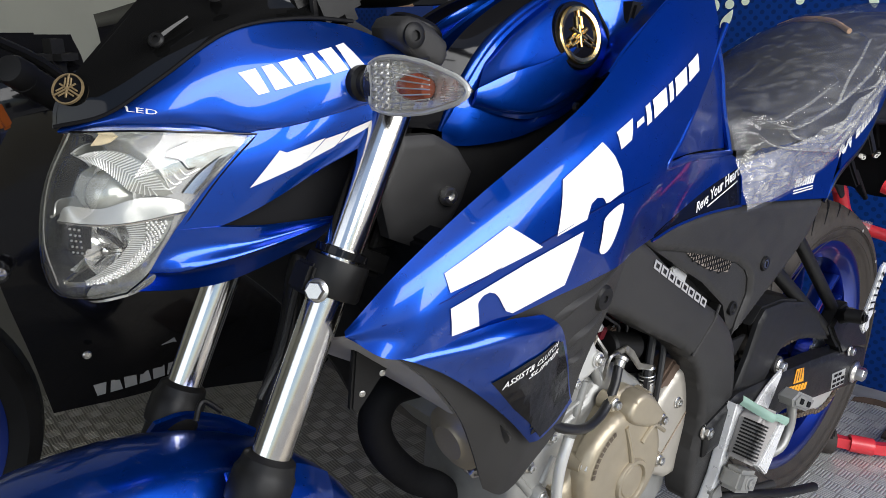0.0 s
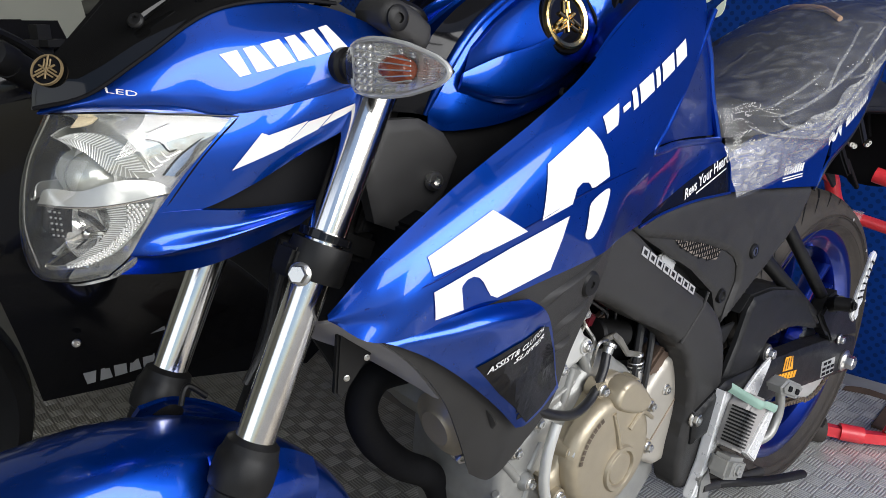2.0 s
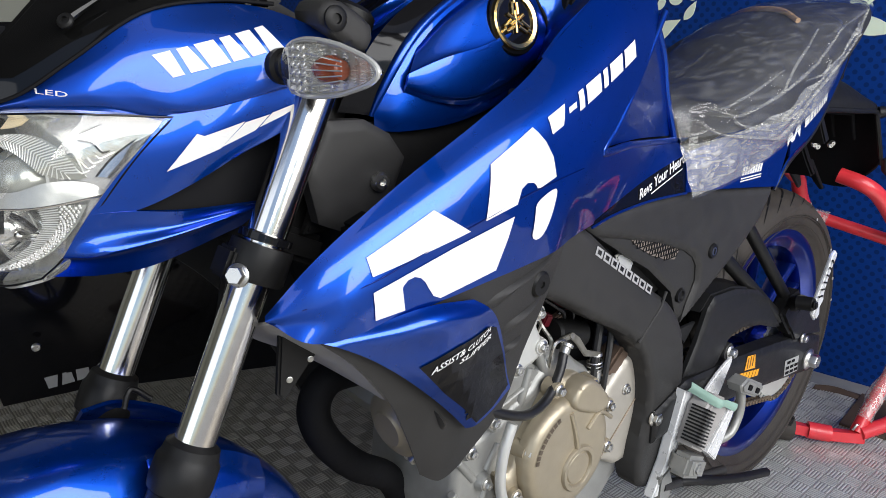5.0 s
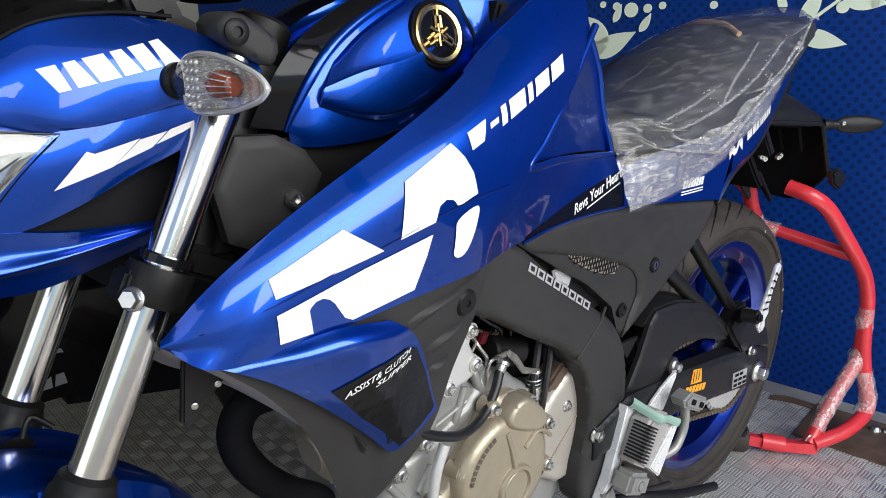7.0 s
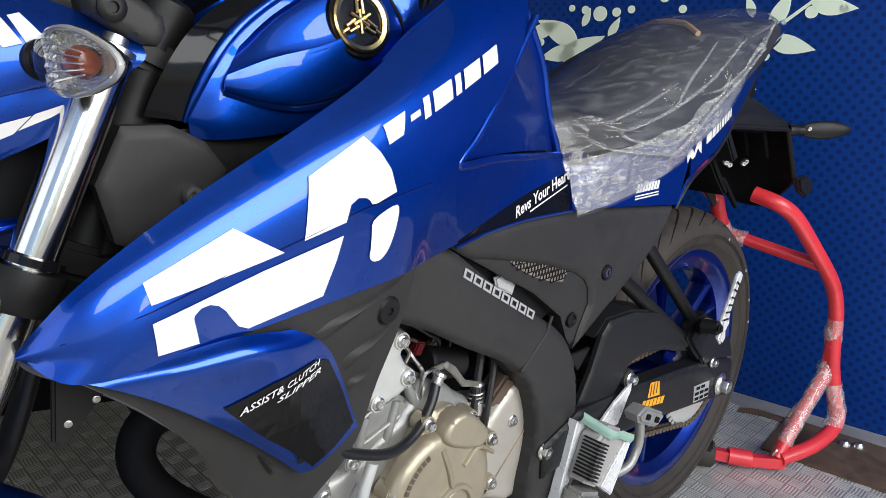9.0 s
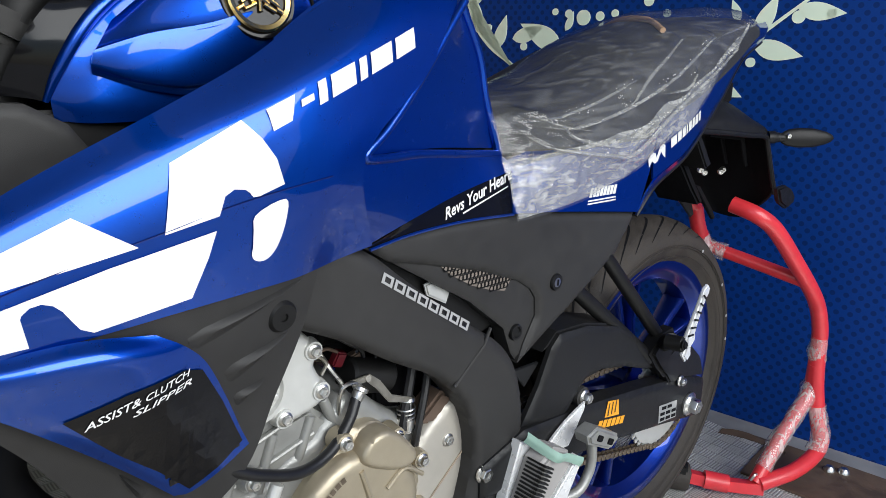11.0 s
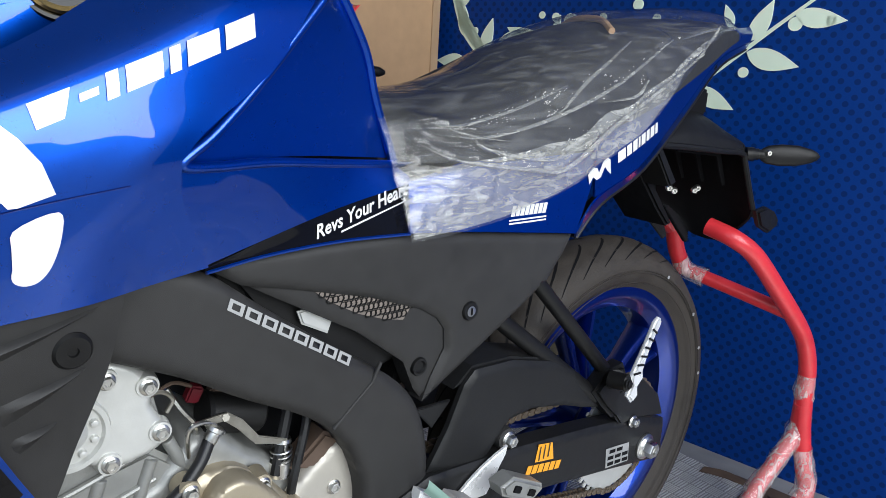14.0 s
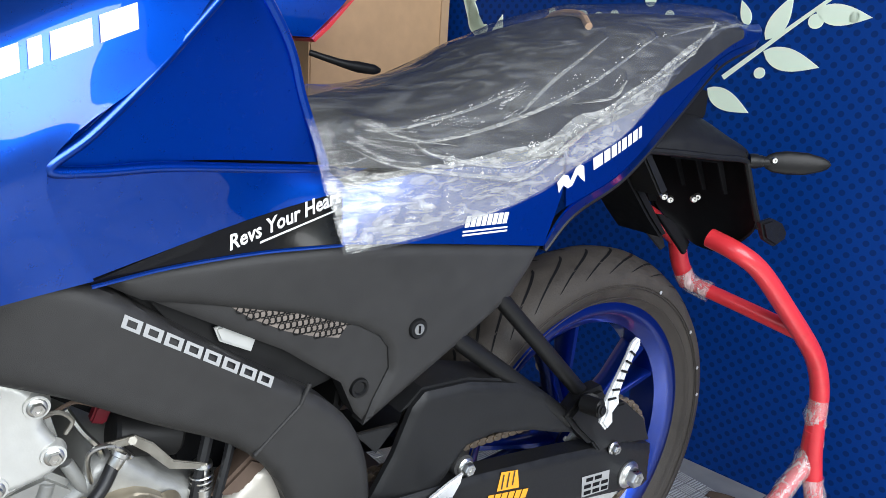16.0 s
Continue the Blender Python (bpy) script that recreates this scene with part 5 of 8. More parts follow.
R3 = [[(-0.592, -0.116, 0.946), (-0.567, -0.099, 0.948), (-0.555, -0.083, 0.95)],
      [(-0.668, -0.131, 0.866), (-0.585, -0.106, 0.876), (-0.520, -0.084, 0.890)],
      [(-0.735, -0.146, 0.803), (-0.61, -0.113, 0.799), (-0.488, -0.086, 0.788)]]
sheet("knee_panel", R3, BLUE, body, "glossy blue knee panel", 8, 8, 0.003, mirror=True)
part("knee_seam", tube([(-0.578, -0.118, 0.945), (-0.652, -0.1375, 0.8695), (-0.700, -0.149, 0.826), (-0.729, -0.1535, 0.804), (-0.700, -0.145, 0.799), (-0.646, -0.1295, 0.7975), (-0.56, -0.107, 0.789), (-0.486, -0.0915, 0.782)], 0.0045, 10, steps=8), BLUE, body)
part("knee_back", tube([(-0.555, -0.084, 0.952), (-0.522, -0.085, 0.895), (-0.508, -0.086, 0.845), (-0.487, -0.090, 0.785)], 0.005, 8), BLUE, body)
for sy in (-1, 1):
    part("side_filler", prism([(-0.70, 0.72), (-0.47, 0.75), (-0.49, 0.80), (-0.53, 0.90), (-0.57, 0.96), (-0.70, 0.97), (-0.74, 0.85)], sy * 0.080, sy * 0.02, 0.004), DARK, body)
# the strip with the slogan
S = [[(-0.702, -0.1285, 0.7128), (-0.64, -0.1175, 0.7285), (-0.56, -0.1075, 0.7465), (-0.470, -0.1005, 0.7625)],
     [(-0.702, -0.1270, 0.7105), (-0.64, -0.1160, 0.720), (-0.56, -0.1085, 0.7295), (-0.473, -0.1050, 0.738)],
     [(-0.702, -0.1260, 0.7090), (-0.64, -0.1160, 0.7135), (-0.56, -0.1100, 0.7150), (-0.477, -0.1100, 0.7125)]]
s_grid = sheet("slogan_strip", S, GLOSS, body, "gloss black strip", 6, 5, 0.003, mirror=True)
ssk = Skin(s_grid)
letters("slogan", lay(words("Revs Your Heart", (-0.588, 0.7195), (-0.474, 0.7530), 0.0135, 0.35, 0.022), ssk, 0.0012, step=0.02), WHITE, body, "white slanted slogan letters")
mark("slogan_underline", [[(-0.560, 0.7225), (-0.482, 0.7445), (-0.482, 0.7460), (-0.560, 0.7245)]], ssk, WHITE, body)
part("pin_line", tube([(-0.702, -0.1275, 0.7085), (-0.64, -0.1175, 0.7130), (-0.56, -0.1115, 0.7145), (-0.477, -0.1115, 0.7120)], 0.0018, 6), BLUE, body)

# the large white graphic
G1 = [(-1.047, 0.757), (-0.979, 0.785), (-0.938, 0.759), (-1.044, 0.741)]
ARCH = [(-0.9713, 0.7041), (-0.9797, 0.7084), (-0.9851, 0.7162), (-0.9899, 0.7238), (-0.9952, 0.729), (-1.0021, 0.7317), (-1.0092, 0.7307), (-1.0144, 0.7265), (-1.0169, 0.7187), (-1.016, 0.7105), (-1.0116, 0.7035)]


def g2_top(x):
    return (x, 0.728 + (x + 1.045) * 0.23)


G2 = [[(-0.879, 0.762), (-0.886, 0.742), (-0.900, 0.713), ARCH[0], g2_top(ARCH[0][0]), (-0.958, 0.748)], [g2_top(ARCH[8][0]), ARCH[8], ARCH[9], ARCH[10], (-1.043, 0.703), (-1.045, 0.728)]]
G2 += [[ARCH[k], ARCH[k + 1], g2_top(ARCH[k + 1][0]), g2_top(ARCH[k][0])] for k in range(8)]
G3 = [(-0.911, 0.815), (-0.853, 0.842), (-0.838, 0.828), (-0.826, 0.812), (-0.819, 0.791), (-0.842, 0.784)] + [(-0.861 + 0.0155 * math.cos(a), 0.775 + 0.017 * math.sin(a)) for a in np.linspace(0.55, math.pi - 0.2, 9)] + [(-0.8765, 0.773), (-0.919, 0.765)]
G4 = [(-0.818, 0.779), (-0.817, 0.762), (-0.824, 0.742), (-0.833, 0.732), (-0.843, 0.731), (-0.849, 0.737), (-0.846, 0.752), (-0.846, 0.769)]
G4 = [tuple(p) for p in cr(G4, 4, True)]
for gq, nm in (([G1], "graphic"), (G2, "graphic"), ([G3], "graphic"), ([G4], "graphic")):
    mark(nm, gq, bsk, WHITE, body, "flat white graphic")
for k, o in enumerate(letter_blocks((-0.832, 0.831), (-0.663, 0.898), 0.0165, 7, 0.20, 0.45, [1.05, 0.5, 0.34, 1.05, 0.34, 1.05, 1.05], [(0.65, 1), (1, 1), (1, 1), (1, 1), (1, 1), (1, 1), (1, 1)])):
    mark("name_block", [o if k != 1 else [o[0] + (o[3] - o[0]) * 0.35, o[1] + (o[2] - o[1]) * 0.35, o[1] + (o[2] - o[1]) * 0.65, o[0] + (o[3] - o[0]) * 0.65]], bsk, WHITE, body, "" if k else "white model name drawn as plain blocks")
part("panel_seam", tube([(x, bsk.y(x, z) - 0.0006, z) for x, z in ((-1.10, 0.722), (-1.045, 0.736), (-0.985, 0.752), (-0.92, 0.7665), (-0.87, 0.778), (-0.82, 0.786), (-0.77, 0.792))], 0.0006, 6), RIMBLUE, body)

# shoulder that joins the tank to the top of the side panel
SHD = []
for (ga, gb) in (((-0.7240, -0.050, 0.8875), (-0.800, -0.130, 0.900)), ((-0.7187, -0.058, 0.9113), (-0.760, -0.120, 0.925)), ((-0.7196, -0.056, 0.9345), (-0.710, -0.110, 0.950)),
                 ((-0.7297, -0.051, 0.9560), (-0.660, -0.100, 0.975)), ((-0.7409, -0.044, 0.9800), (-0.620, -0.095, 0.984))):
    ga, gb = np.array(ga), np.array(gb)
    SHD.append([tuple(ga), tuple(ga * 0.7 + gb * 0.3 + np.array((0.004, 0.004, -0.002))), tuple(ga * 0.3 + gb * 0.7 + np.array((0.003, 0.006, -0.004))), tuple(gb + np.array((0.0, 0.001, 0.0)))])
sheet("tank_shoulder", SHD, BLUE, tank, "glossy blue tank shoulder", 6, 6, 0.003, mirror=True)

# winglet with the gloss insert
Wg = [[(-1.090, -0.1655, 0.6945), (-1.04, -0.170, 0.6985), (-0.985, -0.1735, 0.7010), (-0.930, -0.171, 0.6920)],
      [(-1.075, -0.170, 0.6870), (-1.02, -0.181, 0.6880), (-0.965, -0.183, 0.6870), (-0.908, -0.170, 0.6770)],
      [(-1.045, -0.1705, 0.667), (-1.0, -0.177, 0.664), (-0.945, -0.177, 0.660), (-0.888, -0.162, 0.655)],
      [(-1.005, -0.167, 0.633), (-0.97, -0.171, 0.625), (-0.92, -0.167, 0.617), (-0.868, -0.152, 0.615)],
      [(-0.955, -0.157, 0.584), (-0.935, -0.158, 0.578), (-0.90, -0.154, 0.574), (-0.853, -0.143, 0.580)],
      [(-0.915, -0.146, 0.540), (-0.900, -0.146, 0.538), (-0.875, -0.144, 0.545), (-0.843, -0.139, 0.558)]]
w_grid = sheet("winglet", Wg, BLUE, body, "glossy blue winglet scoop", 7, 6, 0.004, mirror=True)
wsk = Skin(w_grid)
mark("winglet_insert", [[(-0.998, 0.646), (-0.955, 0.655), (-0.910, 0.658), (-0.893, 0.652), (-0.874, 0.617), (-0.860, 0.585), (-0.851, 0.566), (-0.876, 0.552), (-0.903, 0.543), (-0.930, 0.574), (-0.962, 0.605)]], wsk, GLOSS, body, "gloss black insert", 0.0014)
mark("carbon_pattern", [[(x, z), (x + 0.0075, z + 0.001), (x + 0.0085, z - 0.0065), (x + 0.001, z - 0.0075)] for x, z in [(-0.937 + 0.0098 * i + 0.004 * j, 0.600 - 0.0098 * j + 0.0012 * i) for j in range(5) for i in range(7)]
                        if z < 0.603 and x + z * 0.55 < -0.547 and z > 0.557 and x * 1.05 + z > -0.408], wsk, CARBON, body, "carbon check pattern", 0.0009)
for i, (tx, a, b, h) in enumerate((("ASSIST&", (-0.985, 0.6345), (-0.945, 0.6445), 0.0065), ("CLUTCH", (-0.942, 0.6450), (-0.904, 0.6530), 0.0055), ("SLIPPER", (-0.952, 0.6350), (-0.903, 0.6450), 0.0050))):
    letters("insert_words", lay(words(tx, a, b, h, 0.4, 0.012), wsk, 0.0024, step=0.02), WHITE, body, "small slanted white letters")

# lower black fairing with its ribs
K = [[(-1.090, -0.164, 0.693), (-0.985, -0.1665, 0.699), (-0.90, -0.163, 0.705), (-0.84, -0.158, 0.708), (-0.772, -0.145, 0.708)],
     [(-1.050, -0.158, 0.655), (-0.97, -0.159, 0.652), (-0.90, -0.155, 0.652), (-0.84, -0.148, 0.652), (-0.784, -0.134, 0.648)],
     [(-1.010, -0.146, 0.603), (-0.95, -0.148, 0.594), (-0.90, -0.142, 0.588), (-0.85, -0.132, 0.588), (-0.808, -0.124, 0.585)],
     [(-0.978, -0.130, 0.545), (-0.94, -0.134, 0.534), (-0.91, -0.133, 0.528), (-0.87, -0.127, 0.530), (-0.837, -0.121, 0.523)],
     [(-0.955, -0.120, 0.490), (-0.94, -0.123, 0.478), (-0.928, -0.123, 0.473), (-0.910, -0.121, 0.474), (-0.893, -0.119, 0.480)]]
k_grid = sheet("lower_fairing", K, SATIN, body, "satin dark grey lower fairing", 6, 6, 0.004, mirror=True)
ksk = Skin(k_grid)
for (x0, z0), (x1, z1), wd in (((-0.79, 0.702), (-0.90, 0.672), 0.010), ((-0.800, 0.653), (-0.865, 0.630), 0.012), ((-0.822, 0.612), (-0.853, 0.600), 0.010), ((-0.975, 0.628), (-0.955, 0.590), 0.006), ((-0.955, 0.575), (-0.935, 0.545), 0.006)):
    d = np.array((x1 - x0, z1 - z0))
    s = np.array((-d[1], d[0])) / np.linalg.norm(d)
    own = bmesh.new()
    rows = []
    for k in range(9):
        t = k / 8
        c = np.array((x0, z0)) + d * t
        w_ = wd * (0.10 + 0.90 * t)
        lift = 0.0065 * math.sin(math.pi * min(t, 0.99)) ** 0.6 + 0.0002
        rows.append([own.verts.new((c[0] + s[0] * w_ * u, ksk.y(c[0] + s[0] * w_ * u, c[1] + s[1] * w_ * u) - lift * hh + 0.0006, c[1] + s[1] * w_ * u)) for u, hh in ((-1, 0), (-0.55, 0.75), (-0.2, 1), (0.5, 0.35), (1, 0))])
    for p, q in zip(rows, rows[1:]):
        for j in range(4):
            own.faces.new((p[j], p[j + 1], q[j + 1], q[j]))
    bmesh.ops.recalc_face_normals(own, faces=own.faces)
    own.normal_update()
    part("rib", own, SATIN, body)
yb = ksk.y(-0.812, 0.672)
part("fairing_screw", lathe([(0, 0.002), (0.0035, 0.002), (0.004, 0.004), (0.012, 0.004), (0.0145, 0.001), (0.0145, -0.004), (0, -0.004)], (-0.812, yb - 0.001, 0.672), (0.05, -1, -0.1), 30), BLACK, body, "round black fairing screw")
# inner grey side of the radiator duct, and the radiator
g = loft_grid([[(-1.111, -0.128, 0.7045), (-1.086, -0.138, 0.688), (-1.047, -0.14, 0.653), (-1.007, -0.134, 0.601)],
               [(-1.108, -0.085, 0.6881), (-1.09, -0.088, 0.6721), (-1.047, -0.105, 0.641), (-1.003, -0.12, 0.596)],
               [(-1.1058, -0.052, 0.6769), (-1.0906, -0.05, 0.6588), (-1.0462, -0.07, 0.6322), (-0.998, -0.105, 0.592)]], 6, 6)
part("duct_side", shell(g, 0.003, (-1, 0, -1)), PALEGREY, body, "pale grey inner duct side")
part("lower_bracket", prism([(-1.093, 0.690), (-1.075, 0.688), (-1.058, 0.655), (-1.069, 0.645), (-1.094, 0.619), (-1.100, 0.627)], -0.106, -0.098, 0.002), BLACK, body)
# added sheet: near-black stands in for the shade inside the duct
part("duct_shade", prism([(-0.955, 0.650), (-0.88, 0.650), (-0.872, 0.470), (-0.915, 0.470), (-0.93, 0.52)], -0.046, -0.042, 0.001), DARK, body, "added dark sheet that stands in for the shade inside the duct")
for bx, bz in ((-1.0884, 0.639), (-1.0665, 0.652)):
    bolt(body, (bx, -0.1065, bz), (-0.2, -1, 0), 0.0022, 0.002)
part("radiator", box((0.03, 0.20, 0.15), pose(-0.965, 0.0, 0.690, 0, -20, 0), 0.004), DARK, body)
# black side plates between tank and fairing, and the cover by the fork
for sy in (-1, 1):
    part("inner_plate", prism([(-1.03, 0.745), (-1.005, 0.80), (-0.965, 0.842), (-0.90, 0.842), (-0.83, 0.848), (-0.775, 0.862), (-0.735, 0.890), (-0.66, 0.93), (-0.66, 0.86), (-0.80, 0.80), (-0.95, 0.74)], sy * 0.046, sy * 0.034, 0.003), BLACK, body, "black inner side plate")
    part("fork_cover", pad([(-1.036, 0.807), (-1.012, 0.851), (-0.972, 0.849), (-0.943, 0.833), (-0.925, 0.808), (-0.938, 0.780), (-0.957, 0.756), (-0.985, 0.739), (-1.025, 0.758)], sy * 0.068, sy * 0.050, 0.004, 0.008), SATIN, body, "satin grey cover beside the fork")
screw(body, (-0.961, -0.0705, 0.790), (-0.1, -1, 0.1), 0.0095, 0.007)
screw(body, (-0.795, -0.083, 0.862), (0, -1, 0.2), 0.006, 0.004, BLACK)

# ---- frame ----
frame_part = empty("frame", "satin dark grey twin-spar frame")
frame_part.parent = bike
SPAR = [(-0.82, 0.700), (-0.76, 0.712), (-0.702, 0.706), (-0.632, 0.654), (-0.555, 0.597), (-0.497, 0.558), (-0.462, 0.520), (-0.442, 0.470), (-0.437, 0.410), (-0.449, 0.330), (-0.472, 0.262),
        (-0.528, 0.270), (-0.543, 0.320), (-0.528, 0.390), (-0.530, 0.440), (-0.551, 0.492), (-0.593, 0.536), (-0.659, 0.574), (-0.723, 0.614), (-0.800, 0.655)]
for sy in (-1, 1):
    part("spar", pad(SPAR, sy * 0.118, sy * 0.078, 0.008, 0.016, 3), SATIN, frame_part, "satin dark grey frame spar")
for a, b in (((-0.513, 0.580), (-0.523, 0.560)), ((-0.523, 0.560), (-0.570, 0.520))):
    part("spar_crease", rod((a[0], -0.1176, a[1]), (b[0], -0.1176, b[1]), 0.0022, 8), SATIN, frame_part)
ssp = Skin(np.array([[(-0.9, -0.118, 0.2), (-0.3, -0.118, 0.2)], [(-0.9, -0.118, 0.8), (-0.3, -0.118, 0.8)]], float))
for k, o in enumerate(letter_blocks((-0.681, 0.6695), (-0.554, 0.586), 0.0105, 8, 0.16, -0.25)):
    mid_o = sum(o) / 4
    inner_o = [mid_o + (p - mid_o) * 0.52 for p in o]
    mark("name_block", [[o[i], o[(i + 1) % 4], inner_o[(i + 1) % 4], inner_o[i]] for i in range(4)], ssp, SILVERTXT, frame_part, "" if k else "silver outlined block", 0.001)
bolt(frame_part, (-0.513, -0.118, 0.384), (0, -1, 0), 0.0095, 0.010)
for sy in (-1, 1):
    part("subframe_rail", tube([(-0.60, sy * 0.07, 0.66), (-0.40, sy * 0.075, 0.72), (-0.10, sy * 0.07, 0.80), (0.18, sy * 0.04, 0.90)], 0.012, 10), BLACK, frame_part)
part("cross_tube", rod((-0.49, -0.09, 0.33), (-0.49, 0.09, 0.33), 0.02), BLACK, frame_part)
part("airbox", prism([(-0.68, 0.70), (-0.48, 0.70), (-0.44, 0.56), (-0.50, 0.545), (-0.62, 0.62)], -0.080, 0.080, 0.01), BLACK, frame_part)
part("silver_tab", prism([(-0.595, 0.642), (-0.575, 0.645), (-0.555, 0.625), (-0.56, 0.612), (-0.59, 0.628)], -0.090, -0.084, 0.002), ALLOY2, frame_part)
# added block: near-black fills the gap above the engine as deep shade
part("inner_shade_block", prism([(-0.80, 0.70), (-0.58, 0.66), (-0.53, 0.52), (-0.52, 0.30), (-0.60, 0.30), (-0.62, 0.50), (-0.75, 0.60)], -0.030, 0.030, 0.004), DARK, frame_part)

# ---- side cover ----
cover = empty("side_cover", "satin dark grey side cover with a mesh vent and lock")
cover.parent = bike
LOW = [(-0.690, 0.706), (-0.60, 0.700), (-0.48, 0.700), (-0.36, 0.685), (-0.25, 0.64), (-0.34, 0.57), (-0.440, 0.510), (-0.452, 0.525), (-0.468, 0.562), (-0.531, 0.611), (-0.625, 0.665), (-0.662, 0.687)]
HIGH = [(-0.698, 0.7075), (-0.64, 0.7120), (-0.56, 0.7130), (-0.477, 0.7105), (-0.36, 0.6985), (-0.205, 0.6785), (-0.222, 0.652), (-0.246, 0.622), (-0.333, 0.571), (-0.443, 0.509),
        (-0.432, 0.535), (-0.413, 0.568), (-0.415, 0.592), (-0.426, 0.607), (-0.450, 0.622), (-0.52, 0.648), (-0.595, 0.668), (-0.66, 0.684)]
for sy in (-1, 1):
    part("cover_base", pad(LOW, sy * 0.101, sy * 0.075, 0.003, 0.008), SATIN, cover, "recessed satin grey face")
    part("cover_band", pad(HIGH, sy * 0.1085, sy * 0.080, 0.0055, 0.012), SATIN, cover, "raised satin grey band")
VENT = [(-0.583, 0.664), (-0.546, 0.659), (-0.500, 0.646), (-0.462, 0.629), (-0.474, 0.614), (-0.500, 0.620), (-0.532, 0.632), (-0.566, 0.651)]
part("vent_foam", prism(VENT, -0.1022, -0.100), FOAM, cover, "beige foam behind the mesh")
# hexagonal mesh in the vent
hexm = bmesh.new()
for i in range(24):
    for j in range(8):
        x = -0.585 + i * 0.0062 + (j % 2) * 0.0031
        z = 0.606 + j * 0.0078
        # inside the vent's outline
        ins = False
        for k in range(len(VENT)):
            (xa, za), (xb, zb) = VENT[k], VENT[k - 1]
            if (za > z) != (zb > z) and x < (xb - xa) * (z - za) / (zb - za) + xa:
                ins = not ins
        if ins:
            lathe([(0.0030, 0), (0.0036, 0.0012), (0.0042, 0.0012), (0.0042, 0)], (x, -0.1023, z), (0, -1, 0), 6, hexm)
part("vent_mesh", hexm, BLACK, cover, "honeycomb mesh in the vent", smooth=False)
part("lock", lathe([(0, 0.002), (0.006, 0.002), (0.0065, 0.0032), (0.010, 0.0032), (0.0115, 0.001), (0.0115, -0.002), (0, -0.002)], (-0.382, -0.109, 0.609), (0, -1, 0), 26), BLACK, cover)
part("lock_barrel", lathe([(0, 0.0036), (0.0062, 0.0034), (0.0066, 0.001), (0, 0.001)], (-0.382, -0.109, 0.609), (0, -1, 0), 22), STEEL, cover, "bright lock barrel")
part("key_slot", box((0.0022, 0.001, 0.0085), pose(-0.382, -0.1129, 0.609)), DARK, cover)
part("grommet", lathe([(0, 0.0), (0.006, 0.0), (0.0075, 0.0025), (0.010, 0.0025), (0.011, 0.0), (0.011, -0.004), (0, -0.004)], (-0.448, -0.102, 0.553), (0, -1, 0), 24), BLACK, cover)

# ---- engine ----
engine = empty("engine", "silver and bronze single-cylinder engine")
engine.parent = bike
part("cylinder_head", prism([(-0.93, 0.60), (-0.86, 0.64), (-0.765, 0.632), (-0.738, 0.612), (-0.728, 0.58), (-0.722, 0.550), (-0.735, 0.520), (-0.80, 0.495), (-0.90, 0.47), (-0.95, 0.53)], -0.068, 0.075, 0.008, 3), ALLOY, engine, "cast silver cylinder head")
part("cam_cover", pad([(-0.865, 0.575), (-0.838, 0.612), (-0.785, 0.630), (-0.757, 0.626), (-0.732, 0.600), (-0.736, 0.580), (-0.722, 0.552), (-0.732, 0.535), (-0.770, 0.527), (-0.800, 0.540), (-0.838, 0.535)], -0.084, -0.066, 0.006, 0.009, 3, 0.004), ALLOY2, engine, "smooth silver cam cover")
part("cam_boss", lathe([(0, 0.003), (0.008, 0.0028), (0.0125, 0.001), (0.016, -0.0025), (0.0265, -0.0025), (0.0285, 0.0015), (0.0325, 0.0015), (0.034, -0.003), (0.034, -0.012), (0, -0.012)], (-0.806, -0.088, 0.573), (0, -1, 0), 40), ALLOY2, engine)
for k in range(9):
    a = 0.3 + k * 2 * math.pi / 9
    part("boss_stud", lathe([(0, 0.004), (0.003, 0.003), (0.0038, 0), (0.0038, -0.004), (0, -0.004)], (-0.806 + 0.0215 * math.cos(a), -0.0865, 0.573 + 0.0215 * math.sin(a)), (0, -1, 0), 10), ALLOY2, engine)
for x, z in ((-0.774, 0.614), (-0.740, 0.600), (-0.731, 0.553), (-0.775, 0.536), (-0.835, 0.545), (-0.835, 0.605)):
    part("cover_lug", lathe([(0, 0.0), (0.010, 0.0), (0.012, -0.012), (0, -0.012)], (x, -0.0865, z), (0, -1, 0), 20), ALLOY2, engine)
    bolt(engine, (x, -0.0865, z), (0, -1, 0), 0.0058, 0.007)
part("cylinder", prism([(-0.86, 0.50), (-0.80, 0.515), (-0.735, 0.53), (-0.70, 0.50), (-0.74, 0.43), (-0.80, 0.40), (-0.86, 0.42)], -0.070, 0.070, 0.006), ALLOY, engine, "cast silver cylinder")
for k in range(3):
    part("cylinder_seam", tube([(-0.880 + 0.012 * k, -0.0715, 0.490 - 0.028 * k), (-0.80 + 0.012 * k, -0.0715, 0.512 - 0.028 * k), (-0.745 + 0.012 * k, -0.0715, 0.530 - 0.030 * k)], 0.003, 8), ALLOY, engine)
for p, q in (((-0.735, 0.52), (-0.755, 0.465)), ((-0.78, 0.515), (-0.80, 0.455)), ((-0.82, 0.50), (-0.845, 0.44)), ((-0.72, 0.535), (-0.705, 0.50))):
    part("casting_rib", rod((p[0], -0.070, p[1]), (q[0], -0.070, q[1]), 0.006, 12), ALLOY, engine)
CASE = [(-0.862, 0.455), (-0.80, 0.465), (-0.735, 0.495), (-0.700, 0.530), (-0.672, 0.532), (-0.640, 0.500), (-0.600, 0.470), (-0.545, 0.455), (-0.52, 0.40), (-0.53, 0.28), (-0.62, 0.20), (-0.76, 0.19), (-0.85, 0.26), (-0.872, 0.36)]
part("crankcase", pad(CASE, -0.076, 0.085, 0.012, 0.016), ALLOY, engine, "cast silver crankcase")
